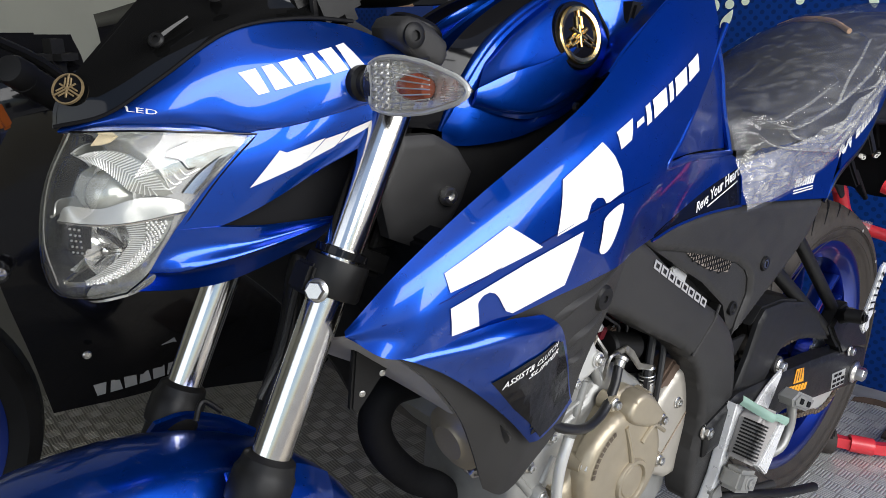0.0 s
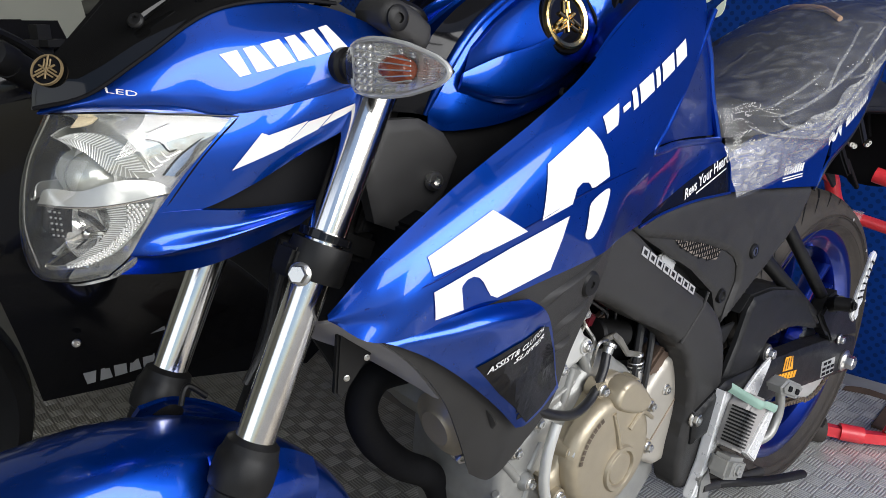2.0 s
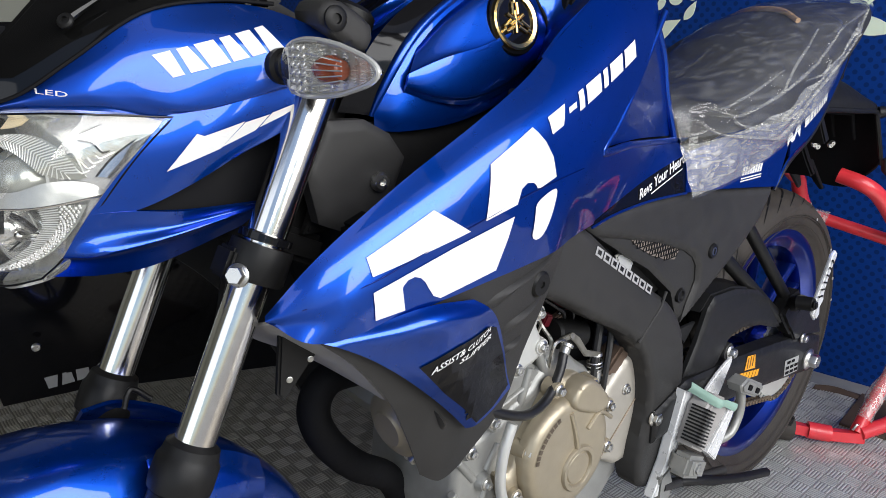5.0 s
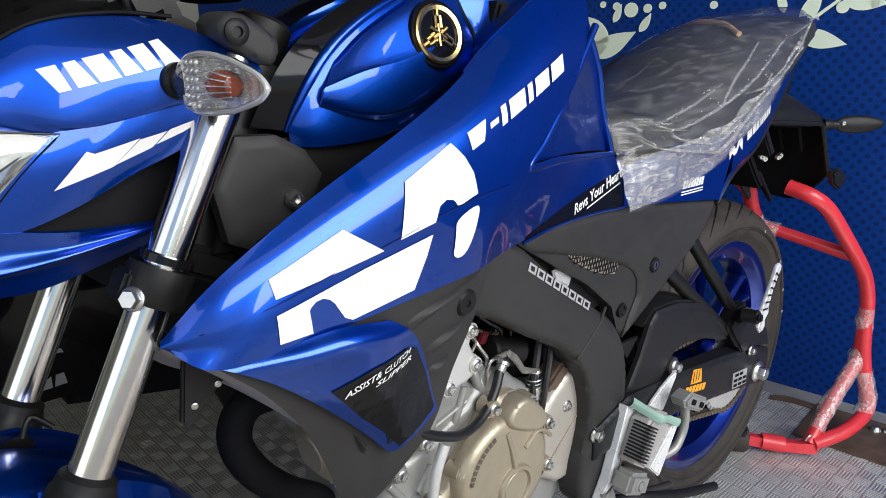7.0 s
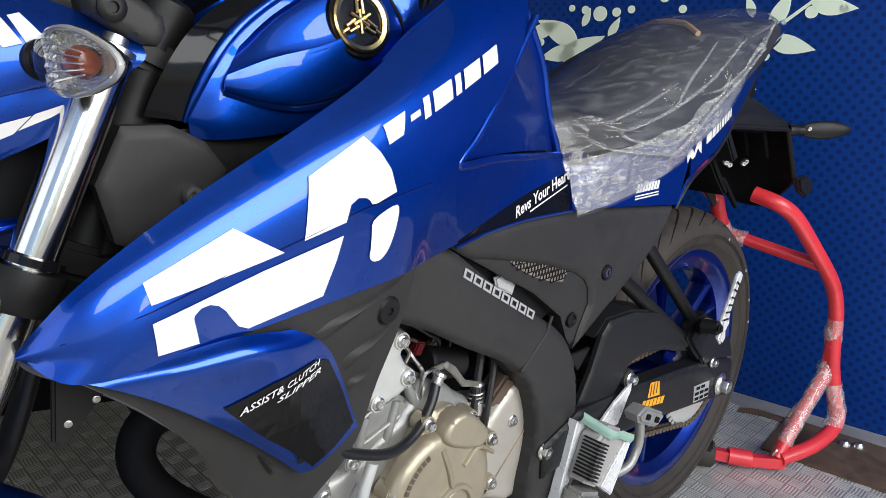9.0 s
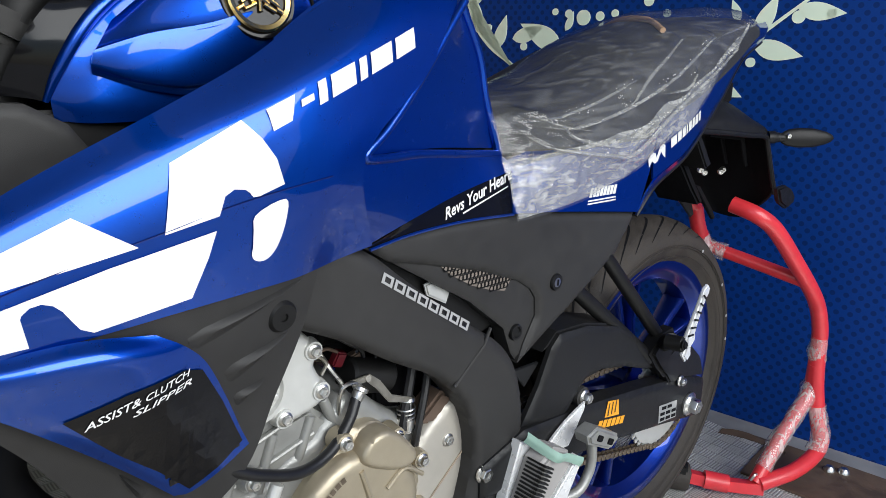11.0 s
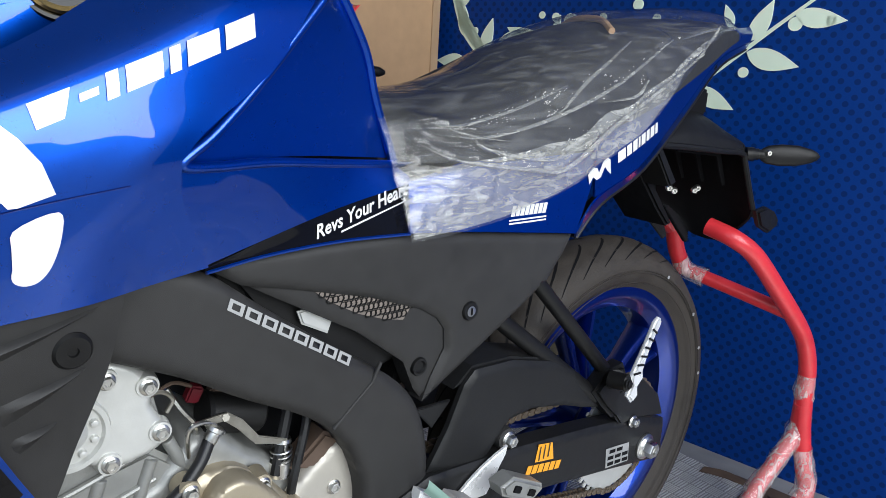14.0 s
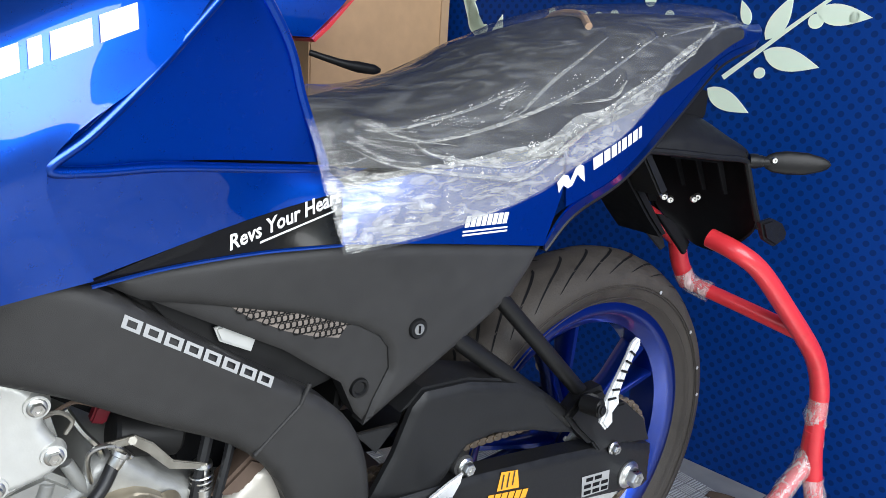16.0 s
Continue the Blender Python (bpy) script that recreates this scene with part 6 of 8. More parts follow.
# bronze clutch cover with its step, boss and bolts
CO = [(-0.788, 0.400), (-0.768, 0.432), (-0.738, 0.464), (-0.706, 0.494), (-0.668, 0.498), (-0.640, 0.480), (-0.615, 0.455), (-0.598, 0.425), (-0.596, 0.390), (-0.606, 0.350), (-0.635, 0.318), (-0.690, 0.298), (-0.745, 0.310), (-0.785, 0.345), (-0.806, 0.400)]
part("clutch_cover_base", pad(CO, -0.094, -0.070, 0.006, 0.010, 3), BRONZE, engine, "bronze painted cover")
CI = [(-0.765, 0.445), (-0.735, 0.470), (-0.700, 0.478), (-0.655, 0.462), (-0.622, 0.432), (-0.612, 0.398), (-0.622, 0.355), (-0.655, 0.325), (-0.700, 0.315), (-0.745, 0.33), (-0.772, 0.37), (-0.778, 0.41)]
part("clutch_cover_dome", pad(CI, -0.113, -0.090, 0.012, 0.016, 3, 0.004), BRONZE, engine, "domed bronze cover")
part("cover_boss", pad([(-0.700, 0.470), (-0.690, 0.492), (-0.665, 0.497), (-0.640, 0.478), (-0.622, 0.452), (-0.640, 0.440), (-0.675, 0.452)], -0.118, -0.092, 0.006, 0.007, 3, 0.003), BRONZE, engine, "raised bronze boss")
part("filler_ring", lathe([(0.024, 0.0), (0.026, 0.003), (0.031, 0.003), (0.033, 0.0), (0.033, -0.006), (0.024, -0.006)], (-0.680, -0.114, 0.372), (0, -1, 0), 36, closed=True), BRONZE, engine)
part("filler_cap", lathe([(0, 0.0006), (0.021, 0.0006), (0.0235, -0.002), (0.0235, -0.005), (0, -0.005)], (-0.680, -0.114, 0.372), (0, -1, 0), 30), BRONZE, engine)
part("cover_web", tube([(-0.700, -0.112, 0.460), (-0.690, -0.1135, 0.430), (-0.684, -0.114, 0.405)], 0.004, 8), BRONZE, engine)
part("cover_web", tube([(-0.610, -0.111, 0.420), (-0.640, -0.1135, 0.440), (-0.665, -0.114, 0.425)], 0.003, 8), BRONZE, engine)
for x, z in ((-0.712, 0.492), (-0.640, 0.474), (-0.602, 0.430), (-0.600, 0.365), (-0.766, 0.425), (-0.785, 0.37), (-0.70, 0.452)):
    part("cover_lug", lathe([(0, 0.0), (0.0105, 0.0), (0.0125, -0.02), (0, -0.02)], (x, -0.101, z), (0, -1, 0), 20), BRONZE, engine)
    bolt(engine, (x, -0.101, z), (0, -1, 0), 0.0060, 0.008)
# worn cast mark along the rim: plain bars
cm = Skin(np.array([[(-0.9, -0.113, 0.2), (-0.4, -0.113, 0.2)], [(-0.9, -0.113, 0.6), (-0.4, -0.113, 0.6)]], float))
for k in range(9):
    a = radians(115 + k * 6.5)
    c = (-0.695 + 0.068 * math.cos(a), 0.398 + 0.066 * math.sin(a))
    t = (-math.sin(a), math.cos(a))
    n = (math.cos(a), math.sin(a))
    mark("cast_bar", [[(c[0] + t[0] * u * 0.0029 + n[0] * v * 0.0034, c[1] + t[1] * u * 0.0029 + n[1] * v * 0.0034) for u, v in ((-1, -1), (1, -1), (1, 1), (-1, 1))]], cm, CHAIN, engine, lift=0.0008)
part("chrome_band", tube([(-0.792, -0.097, 0.475), (-0.808, -0.099, 0.440), (-0.812, -0.099, 0.40), (-0.800, -0.097, 0.355)], 0.007, 10), ALLOY2, engine)
for x, z in ((-0.848, 0.452), (-0.822, 0.398), (-0.840, 0.335), (-0.812, 0.478)):
    part("case_lug", lathe([(0, 0.0), (0.009, 0.0), (0.012, -0.006), (0.013, -0.016), (0, -0.016)], (x, -0.086, z), (0, -1, 0), 20), ALLOY, engine)
    bolt(engine, (x, -0.086, z), (0, -1, 0), 0.0055, 0.007)
for p, q in (((-0.860, 0.440), (-0.835, 0.405)), ((-0.815, 0.410), (-0.795, 0.440)), ((-0.832, 0.345), (-0.815, 0.385)), ((-0.87, 0.40), (-0.845, 0.345))):
    part("casting_rib", rod((p[0], -0.075, p[1]), (q[0], -0.075, q[1]), 0.0055, 10), ALLOY, engine)
# sprocket cover
SC = [(-0.612, 0.430), (-0.585, 0.458), (-0.555, 0.482), (-0.535, 0.484), (-0.516, 0.455), (-0.508, 0.420), (-0.510, 0.360), (-0.518, 0.312), (-0.56, 0.312), (-0.598, 0.335), (-0.606, 0.38)]
part("sprocket_cover", pad(SC, -0.092, -0.060, 0.006, 0.010), PALEBRONZE, engine, "pale bronze sprocket cover")
part("cover_joint", rod((-0.60, -0.0922, 0.345), (-0.514, -0.0922, 0.420), 0.0014, 6), CHAIN, engine)
bolt(engine, (-0.552, -0.092, 0.434), (0, -1, 0), 0.0062, 0.006)
part("sprocket_cover_side", prism([(-0.60, 0.468), (-0.56, 0.50), (-0.538, 0.487), (-0.57, 0.46)], -0.088, -0.055, 0.004), RUST, engine)
part("breather_pipe", tube([(-0.573, -0.075, 0.53), (-0.582, -0.08, 0.50), (-0.596, -0.085, 0.46), (-0.600, -0.085, 0.44)], 0.005, 8), HOSE, engine)
part("breather_pipe", tube([(-0.593, -0.07, 0.54), (-0.605, -0.075, 0.50), (-0.615, -0.08, 0.465)], 0.006, 8), HOSE, engine)
# clutch cable, its stay and the release arm
part("clutch_cable", tube([(-0.684, -0.083, 0.531), (-0.700, -0.090, 0.509), (-0.730, -0.098, 0.487), (-0.770, -0.105, 0.483), (-0.82, -0.115, 0.505), (-0.86, -0.118, 0.53)], 0.0062, 12), HOSE, engine, "black clutch cable")
part("cable_ferrule", lathe([(0, -0.008), (0.006, -0.008), (0.007, -0.004), (0.007, 0.003), (0.009, 0.004), (0.009, 0.008), (0.005, 0.010), (0, 0.010)], (-0.682, -0.083, 0.533), (0.6, 0.1, 0.9), 20), STEEL, engine)
part("cable_stay", tube([(-0.700, -0.07, 0.500), (-0.705, -0.08, 0.535), (-0.700, -0.083, 0.548), (-0.682, -0.080, 0.545), (-0.668, -0.076, 0.528)], 0.0024, 8), STEEL, engine)
part("release_arm", prism([(-0.690, 0.550), (-0.665, 0.551), (-0.650, 0.539), (-0.633, 0.516), (-0.602, 0.503), (-0.600, 0.496), (-0.637, 0.508), (-0.656, 0.531), (-0.669, 0.543), (-0.688, 0.543)], -0.082, -0.078, 0.001), WORN, engine)
part("release_pivot", lathe([(0, 0.012), (0.009, 0.012), (0.010, 0.008), (0.007, 0.006), (0.0075, -0.012), (0.012, -0.014), (0.012, -0.030), (0, -0.030)], (-0.605, -0.074, 0.490), (0.1, 0, 1), 20), STEEL, engine)
part("arm_nut", lathe([(0, 0.004), (0.004, 0.004), (0.0045, 0), (0, 0)], (-0.668, -0.079, 0.546), (0, -1, 0.3), 6), WORN, engine)
part("release_spring", tube([(-0.605 + 0.0105 * math.cos(k * 0.7), -0.074 + 0.0105 * math.sin(k * 0.7), 0.474 + 0.0006 * k) for k in range(28)], 0.0013, 6, steps=2), STEEL, engine, "bright coil spring")
part("connector", box((0.014, 0.012, 0.018), pose(-0.687, -0.052, 0.566, 10, 20, 0), 0.002), DARKRED, engine, "dark red wire connector")
part("connector", box((0.018, 0.012, 0.012), pose(-0.664, -0.052, 0.562, 0, -15, 0), 0.002), RUST, engine, "brown wire connector")
part("wire", tube([(-0.76, -0.058, 0.585), (-0.735, -0.062, 0.578), (-0.71, -0.06, 0.585), (-0.69, -0.055, 0.575)], 0.002, 6), RUST, engine)
part("wire", tube([(-0.75, -0.060, 0.572), (-0.725, -0.065, 0.582), (-0.712, -0.066, 0.572), (-0.718, -0.066, 0.560)], 0.0022, 6), WORN, engine)
part("wire", tube([(-0.665, -0.055, 0.568), (-0.648, -0.06, 0.580), (-0.640, -0.06, 0.560), (-0.652, -0.06, 0.545)], 0.0022, 6), HOSE, engine)
part("wire", tube([(-0.70, -0.060, 0.60), (-0.68, -0.062, 0.585), (-0.66, -0.060, 0.57), (-0.655, -0.055, 0.55)], 0.003, 6), HOSE, engine)
part("wire", tube([(-0.715, -0.060, 0.58), (-0.705, -0.068, 0.560), (-0.695, -0.070, 0.545), (-0.69, -0.065, 0.53)], 0.0028, 6), STEEL, engine)
part("plug_cap", rod((-0.665, -0.045, 0.585), (-0.640, -0.05, 0.575), 0.009, 14), DARKRED, engine)
part("intake_rubber", rod((-0.70, 0.0, 0.60), (-0.58, 0.0, 0.60), 0.04, 22), BLACK, engine)
part("starter_body", rod((-0.68, -0.055, 0.545), (-0.62, -0.055, 0.53), 0.022, 22), BLACK, engine)
# exhaust header and horn
part("header_pipe", tube([(-0.93, 0.0, 0.56), (-0.985, 0.0, 0.562), (-1.005, 0.0, 0.530), (-0.99, 0.0, 0.485), (-0.945, 0.01, 0.430), (-0.88, 0.03, 0.37), (-0.84, 0.04, 0.28), (-0.78, 0.05, 0.19), (-0.60, 0.06, 0.15)], 0.0185, 18), DARK, engine, "black exhaust header pipe")
part("horn", lathe([(0, 0.012), (0.020, 0.012), (0.024, 0.008), (0.030, 0.007), (0.038, 0.002), (0.038, -0.004), (0.028, -0.010), (0, -0.018)], (-0.945, -0.066, 0.520), (-0.93, -0.05, -0.15), 32), BRONZE, engine, "brass coloured horn")
bolt(engine, (-0.940, -0.075, 0.548), (-0.5, -0.6, 0.5), 0.006, 0.010)
bolt(engine, (-0.925, -0.072, 0.480), (-0.3, -0.8, -0.3), 0.008, 0.012)

# ---- rear suspension ----
rear = empty("swingarm", "satin black box swingarm with chain, guard and decals")
rear.parent = bike
ARM = [(-0.52, 0.395), (-0.44, 0.420), (-0.30, 0.410), (-0.15, 0.392), (-0.02, 0.372), (0.050, 0.349), (0.054, 0.285), (0.040, 0.280), (-0.08, 0.302), (-0.25, 0.330), (-0.42, 0.348), (-0.52, 0.345)]
for sy in (-1, 1):
    part("arm", pad(ARM, sy * 0.126, sy * 0.094, 0.005, 0.010), ARMBLACK, rear, "satin black arm")
part("arm_cross", box((0.06, 0.20, 0.06), pose(-0.40, 0, 0.38), 0.01), ARMBLACK, rear)
bolt(rear, (-0.003, -0.127, 0.318), (0, -1, 0), 0.0135, 0.020, None, "axle_bolt")
part("axle_washer", lathe([(0, 0), (0.021, 0), (0.021, 0.003), (0.018, 0.0045), (0, 0.0045)], (-0.003, -0.1265, 0.318), (0, -1, 0), 30), STEEL, rear)
part("axle", rod((-0.012, -0.13, 0.320), (-0.012, 0.13, 0.320), 0.009), STEEL, rear)
# chain guard, its upright wing and bolts
GU = [(-0.440, 0.422), (-0.410, 0.470), (-0.388, 0.520), (-0.372, 0.535), (-0.308, 0.532), (-0.231, 0.512), (-0.186, 0.488), (-0.150, 0.452), (-0.118, 0.414), (-0.150, 0.422), (-0.20, 0.440), (-0.264, 0.454), (-0.306, 0.450), (-0.330, 0.425), (-0.352, 0.402)]
part("chain_guard", pad(GU, -0.119, -0.108, 0.004, 0.010), ARMBLACK, rear, "satin black chain guard")
part("chain_guard_top", prism([(-0.40, 0.515), (-0.372, 0.538), (-0.308, 0.535), (-0.231, 0.515), (-0.186, 0.491), (-0.150, 0.455), (-0.155, 0.449), (-0.19, 0.482), (-0.235, 0.505), (-0.31, 0.525), (-0.37, 0.526)], -0.112, -0.050, 0.003), ARMBLACK, rear)
part("guard_fin", prism([(-0.452, 0.500), (-0.398, 0.498), (-0.425, 0.470)], -0.104, -0.098, 0.001), ARMBLACK, rear)
part("mud_flap", prism([(-0.46, 0.50), (-0.40, 0.56), (-0.30, 0.585), (-0.24, 0.60), (-0.26, 0.62), (-0.36, 0.60), (-0.45, 0.56)], -0.070, 0.070, 0.006), BLACK, rear)
bolt(rear, (-0.311, -0.120, 0.4265), (0, -1, 0), 0.0082, 0.012)
part("guard_washer", lathe([(0, 0), (0.014, 0), (0.015, -0.012), (0, -0.012)], (-0.313, -0.1205, 0.4275), (0, -1, 0), 24), SATIN, rear)
bolt(rear, (-0.047, -0.128, 0.375), (0, -1, 0), 0.0072, 0.010)
part("lug_plate", prism([(-0.112, 0.420), (-0.075, 0.440), (-0.030, 0.440), (0.020, 0.400), (0.040, 0.360), (-0.02, 0.374), (-0.075, 0.376)], -0.127, -0.105, 0.003), ARMBLACK, rear)
# chain: links along two runs and round the sprocket
sprocket = lathe([(0.050, -0.0025), (0.092, -0.0025), (0.092, 0.0025), (0.050, 0.0025)], (-0.012, -0.078, 0.320), (0, 1, 0), 60, closed=True)
part("rear_sprocket", sprocket, ALLOY2, rear, "bright rear sprocket")
for k in range(40):
    a = k * 2 * math.pi / 40
    part("sprocket_tooth", box((0.010, 0.004, 0.007), pose(-0.012 + 0.095 * math.cos(a), -0.078, 0.320 + 0.095 * math.sin(a), 0, -math.degrees(a), 0), 0.001), ALLOY2, rear)
link_bm = bmesh.new()
for oy in (-0.0055, 0.0055):
    own = prism([(0.0085 * math.cos(a) * (1 if abs(math.cos(a)) > 0.3 else 0.8), 0.0052 * math.sin(a)) for a in np.linspace(0, 2 * math.pi, 13)[:-1]], oy - 0.001, oy + 0.001)
    join(link_bm, own)
for ox in (-0.0063, 0.0063):
    rod((ox, -0.0085, 0), (ox, 0.0085, 0), 0.0028, 8, link_bm)
link_me = bpy.data.meshes.new("chain_link")
link_bm.to_mesh(link_me)
link_bm.free()
link_me.materials.append(CHAIN)


def link_at(x, z, ang):
    ob = new("chain_link", link_me)
    ob.parent = rear
    ob.matrix_basis = pose(x, -0.078, z, 0, -ang, 0)


def run(a, b):
    a, b = np.array(a), np.array(b)
    n = int(np.linalg.norm(b - a) / 0.0128)
    ang = math.degrees(math.atan2(b[1] - a[1], b[0] - a[0]))
    for k in range(n + 1):
        p = a + (b - a) * k / n
        link_at(p[0], p[1], ang)


run((-0.50, 0.430), (-0.005, 0.417))
run((-0.50, 0.335), (-0.045, 0.231))
for k in range(20):
    a = math.pi / 2 - 0.08 - k * math.pi * 1.10 / 20
    link_at(-0.012 + 0.097 * math.cos(a), 0.320 + 0.097 * math.sin(a), math.degrees(a) - 90)
bm = rod((0.010, 0.08, 0.407), (0.040, 0.08, 0.398), 0.012, 18)
rod((0.028, 0.072, 0.415), (0.030, 0.072, 0.380), 0.007, 12, bm)
part("brake_caliper", bm, BRONZE, rear, "brass coloured brake caliper")
# decals on the arm
ask = Skin(np.array([[(-0.6, -0.126, 0.2), (0.1, -0.126, 0.2)], [(-0.6, -0.126, 0.5), (0.1, -0.126, 0.5)]], float))
mark("dealer_mark", [[(-0.262, 0.379), (-0.257, 0.404), (-0.229, 0.3985), (-0.224, 0.372)]], ask, ORANGE, rear, "orange dealer mark drawn as plain shapes", 0.001)
for k in range(3):
    mark("mark_gap", [[(-0.256 + 0.009 * k, 0.3800), (-0.2535 + 0.009 * k, 0.400), (-0.2515 + 0.009 * k, 0.3995), (-0.2535 + 0.009 * k, 0.3795)]], ask, SATIN, rear, lift=0.0016)
for k, o in enumerate(letter_blocks((-0.279, 0.366), (-0.211, 0.353), 0.0125, 6, 0.2, 0.15)):
    mark("dealer_block", [o], ask, ORANGE, rear, lift=0.001)
mark("warning_label", [[(-0.104, 0.346), (-0.046, 0.339), (-0.044, 0.307), (-0.100, 0.313)]], ask, SILVERTXT, rear, "small white warning label with black bars", 0.001)
for i in range(3):
    for j in range(3 - (i == 0)):
        x, z = -0.099 + 0.018 * j + 0.001 * i + (0.004 if i == 0 else 0), 0.3415 - 0.010 * i - 0.0021 * j
        mark("label_bar", [[(x, z), (x + 0.0145, z - 0.0017), (x + 0.0145, z - 0.0077), (x, z - 0.006)]], ask, DARK, rear, lift=0.0016)

# ---- pillion peg on its struts ----
peg = empty("pillion_peg", "folded silver pillion peg on two black struts")
peg.parent = bike
part("strut", rod((-0.262, -0.098, 0.625), (-0.098, -0.112, 0.456), 0.0105, 18), BLACK, peg)
part("strut", rod((-0.330, -0.095, 0.590), (-0.128, -0.112, 0.432), 0.0115, 18), BLACK, peg)
part("strut_foot", prism([(-0.150, 0.448), (-0.118, 0.475), (-0.085, 0.478), (-0.072, 0.455), (-0.092, 0.420), (-0.075, 0.392), (-0.098, 0.395), (-0.125, 0.420)], -0.130, -0.100, 0.006), BLACK, peg)
part("peg_hinge", lathe([(0, 0.014), (0.009, 0.014), (0.012, 0.011), (0.012, -0.014), (0, -0.014)], (-0.140, -0.160, 0.477), (0.15, -1, 0.1), 24), BLACK, peg)
bolt(peg, (-0.144, -0.176, 0.480), (0.1, -1, 0.1), 0.006, 0.004, BLACK)
part("hinge_arm", tube([(-0.105, -0.118, 0.452), (-0.120, -0.135, 0.465), (-0.135, -0.152, 0.476)], 0.013, 12), BLACK, peg)
PG = [(-0.135, 0.487), (-0.126, 0.503), (-0.118, 0.516), (-0.110, 0.530), (-0.102, 0.545), (-0.096, 0.558), (-0.088, 0.564), (-0.081, 0.560), (-0.083, 0.550), (-0.092, 0.538), (-0.101, 0.521),
      (-0.107, 0.505), (-0.111, 0.492), (-0.108, 0.480), (-0.119, 0.470), (-0.116, 0.456), (-0.128, 0.447), (-0.140, 0.460), (-0.133, 0.474)]
part("peg_casting", prism(PG, -0.176, -0.167, 0.003), BRIGHT, peg, "bright cast peg")
for k in range(6):
    t = k / 5
    part("peg_groove", rod((-0.134 + 0.032 * t, -0.1768, 0.492 + 0.058 * t), (-0.120 + 0.027 * t, -0.1768, 0.491 + 0.052 * t), 0.0016, 8), BLACK, peg)

# ---- rider's footrest, gear lever and side stand ----
rest = empty("footrest", "silver footrest bracket with ribbed rubber peg and gear lever")
rest.parent = bike
part("bracket", prism([(-0.464, 0.418), (-0.440, 0.404), (-0.481, 0.316), (-0.510, 0.258), (-0.526, 0.262), (-0.498, 0.312)], -0.138, -0.119, 0.003), BRIGHT, rest, "bright footrest bracket")
part("bracket_face", prism([(-0.444, 0.408), (-0.425, 0.398), (-0.455, 0.315), (-0.500, 0.275)], -0.130, -0.118, 0.003), ALLOY, rest)
bolt(rest, (-0.444, -0.139, 0.392), (0, -1, 0), 0.0055, 0.005)
bolt(rest, (-0.468, -0.139, 0.338), (0, -1, 0), 0.0055, 0.005)
part("heel_plate", prism([(-0.402, 0.388), (-0.385, 0.400), (-0.366, 0.411), (-0.342, 0.421), (-0.323, 0.427), (-0.326, 0.416), (-0.335, 0.403), (-0.345, 0.385), (-0.356, 0.370), (-0.385, 0.372)], -0.134, -0.127, 0.002), BRIGHT, rest, "bright heel plate")
part("peg_rubber", prism([(-0.462, 0.402), (-0.486, 0.346), (-0.456, 0.326), (-0.399, 0.378), (-0.405, 0.398), (-0.436, 0.415)], -0.172, -0.138, 0.005, 3), PALEGREY, rest, "ribbed grey peg rubber")
for k in range(11):
    t = k / 10
    part("peg_rib", box((0.023, 0.030, 0.0026), pose(-0.455 - 0.022 * t, -0.163, 0.396 - 0.046 * t, 0, 32, 0), 0.0008), BLACK, rest)
part("peg_edge", prism([(-0.381, 0.380), (-0.388, 0.386), (-0.400, 0.379), (-0.453, 0.328), (-0.426, 0.303), (-0.409, 0.332)], -0.176, -0.160, 0.002), BRIGHT, rest, "bright peg edge")
part("peg_hinge", box((0.056, 0.034, 0.034), pose(-0.476, -0.158, 0.310, 0, 25, 0), 0.006), ALLOY, rest)
bolt(rest, (-0.478, -0.175, 0.312), (0, -1, 0), 0.008, 0.005, ALLOY)
part("gear_arm", tube([(-0.349, -0.165, 0.392), (-0.346, -0.166, 0.362), (-0.352, -0.166, 0.340), (-0.372, -0.165, 0.321), (-0.415, -0.155, 0.316)], 0.0072, 12), ALLOY, rest, "bright gear lever")
part("gear_pad", prism([(-0.378, 0.412), (-0.356, 0.418), (-0.304, 0.390), (-0.303, 0.383), (-0.322, 0.372), (-0.373, 0.398)], -0.180, -0.152, 0.004, 3), ALLOY, rest, "cast gear pad")
for x, z in ((-0.352, 0.401), (-0.326, 0.387)):
    part("pad_hole", box((0.014, 0.004, 0.009), pose(x, -0.1795, z, 0, 28, 0), 0.001), DARK, rest)
part("cloth_tie", shell(loft_grid([[(-0.462, -0.138, 0.418), (-0.460, -0.142, 0.425), (-0.456, -0.140, 0.431)],
                                   [(-0.446, -0.177, 0.401), (-0.443, -0.1795, 0.407), (-0.440, -0.177, 0.413)],
                                   [(-0.421, -0.1765, 0.392), (-0.418, -0.1785, 0.397), (-0.414, -0.1765, 0.401)],
                                   [(-0.391, -0.1785, 0.374), (-0.387, -0.180, 0.379), (-0.383, -0.1785, 0.384)]], 5, 6), 0.0012, (0, -1, 0.3)), GREENTAPE, rest, "thin mint green cloth tied round the peg")
part("prop_stand", tube([(-0.475, -0.130, 0.262), (-0.42, -0.150, 0.252), (-0.33, -0.165, 0.222), (-0.215, -0.168, 0.184)], 0.0075, 12), BLACK, rest, "black prop stand folded back")
part("prop_spring", tube([(-0.50, -0.135, 0.27), (-0.40, -0.142, 0.245), (-0.34, -0.15, 0.235)], 0.0075, 10), SATIN, rest)
part("prop_bracket", prism([(-0.512, 0.290), (-0.490, 0.300), (-0.478, 0.270), (-0.490, 0.220), (-0.510, 0.150), (-0.522, 0.150), (-0.515, 0.230)], -0.140, -0.130, 0.002), ALLOY, rest)
part("shift_rod", rod((-0.52, -0.120, 0.215), (-0.60, -0.105, 0.175), 0.006), STEEL, rest)

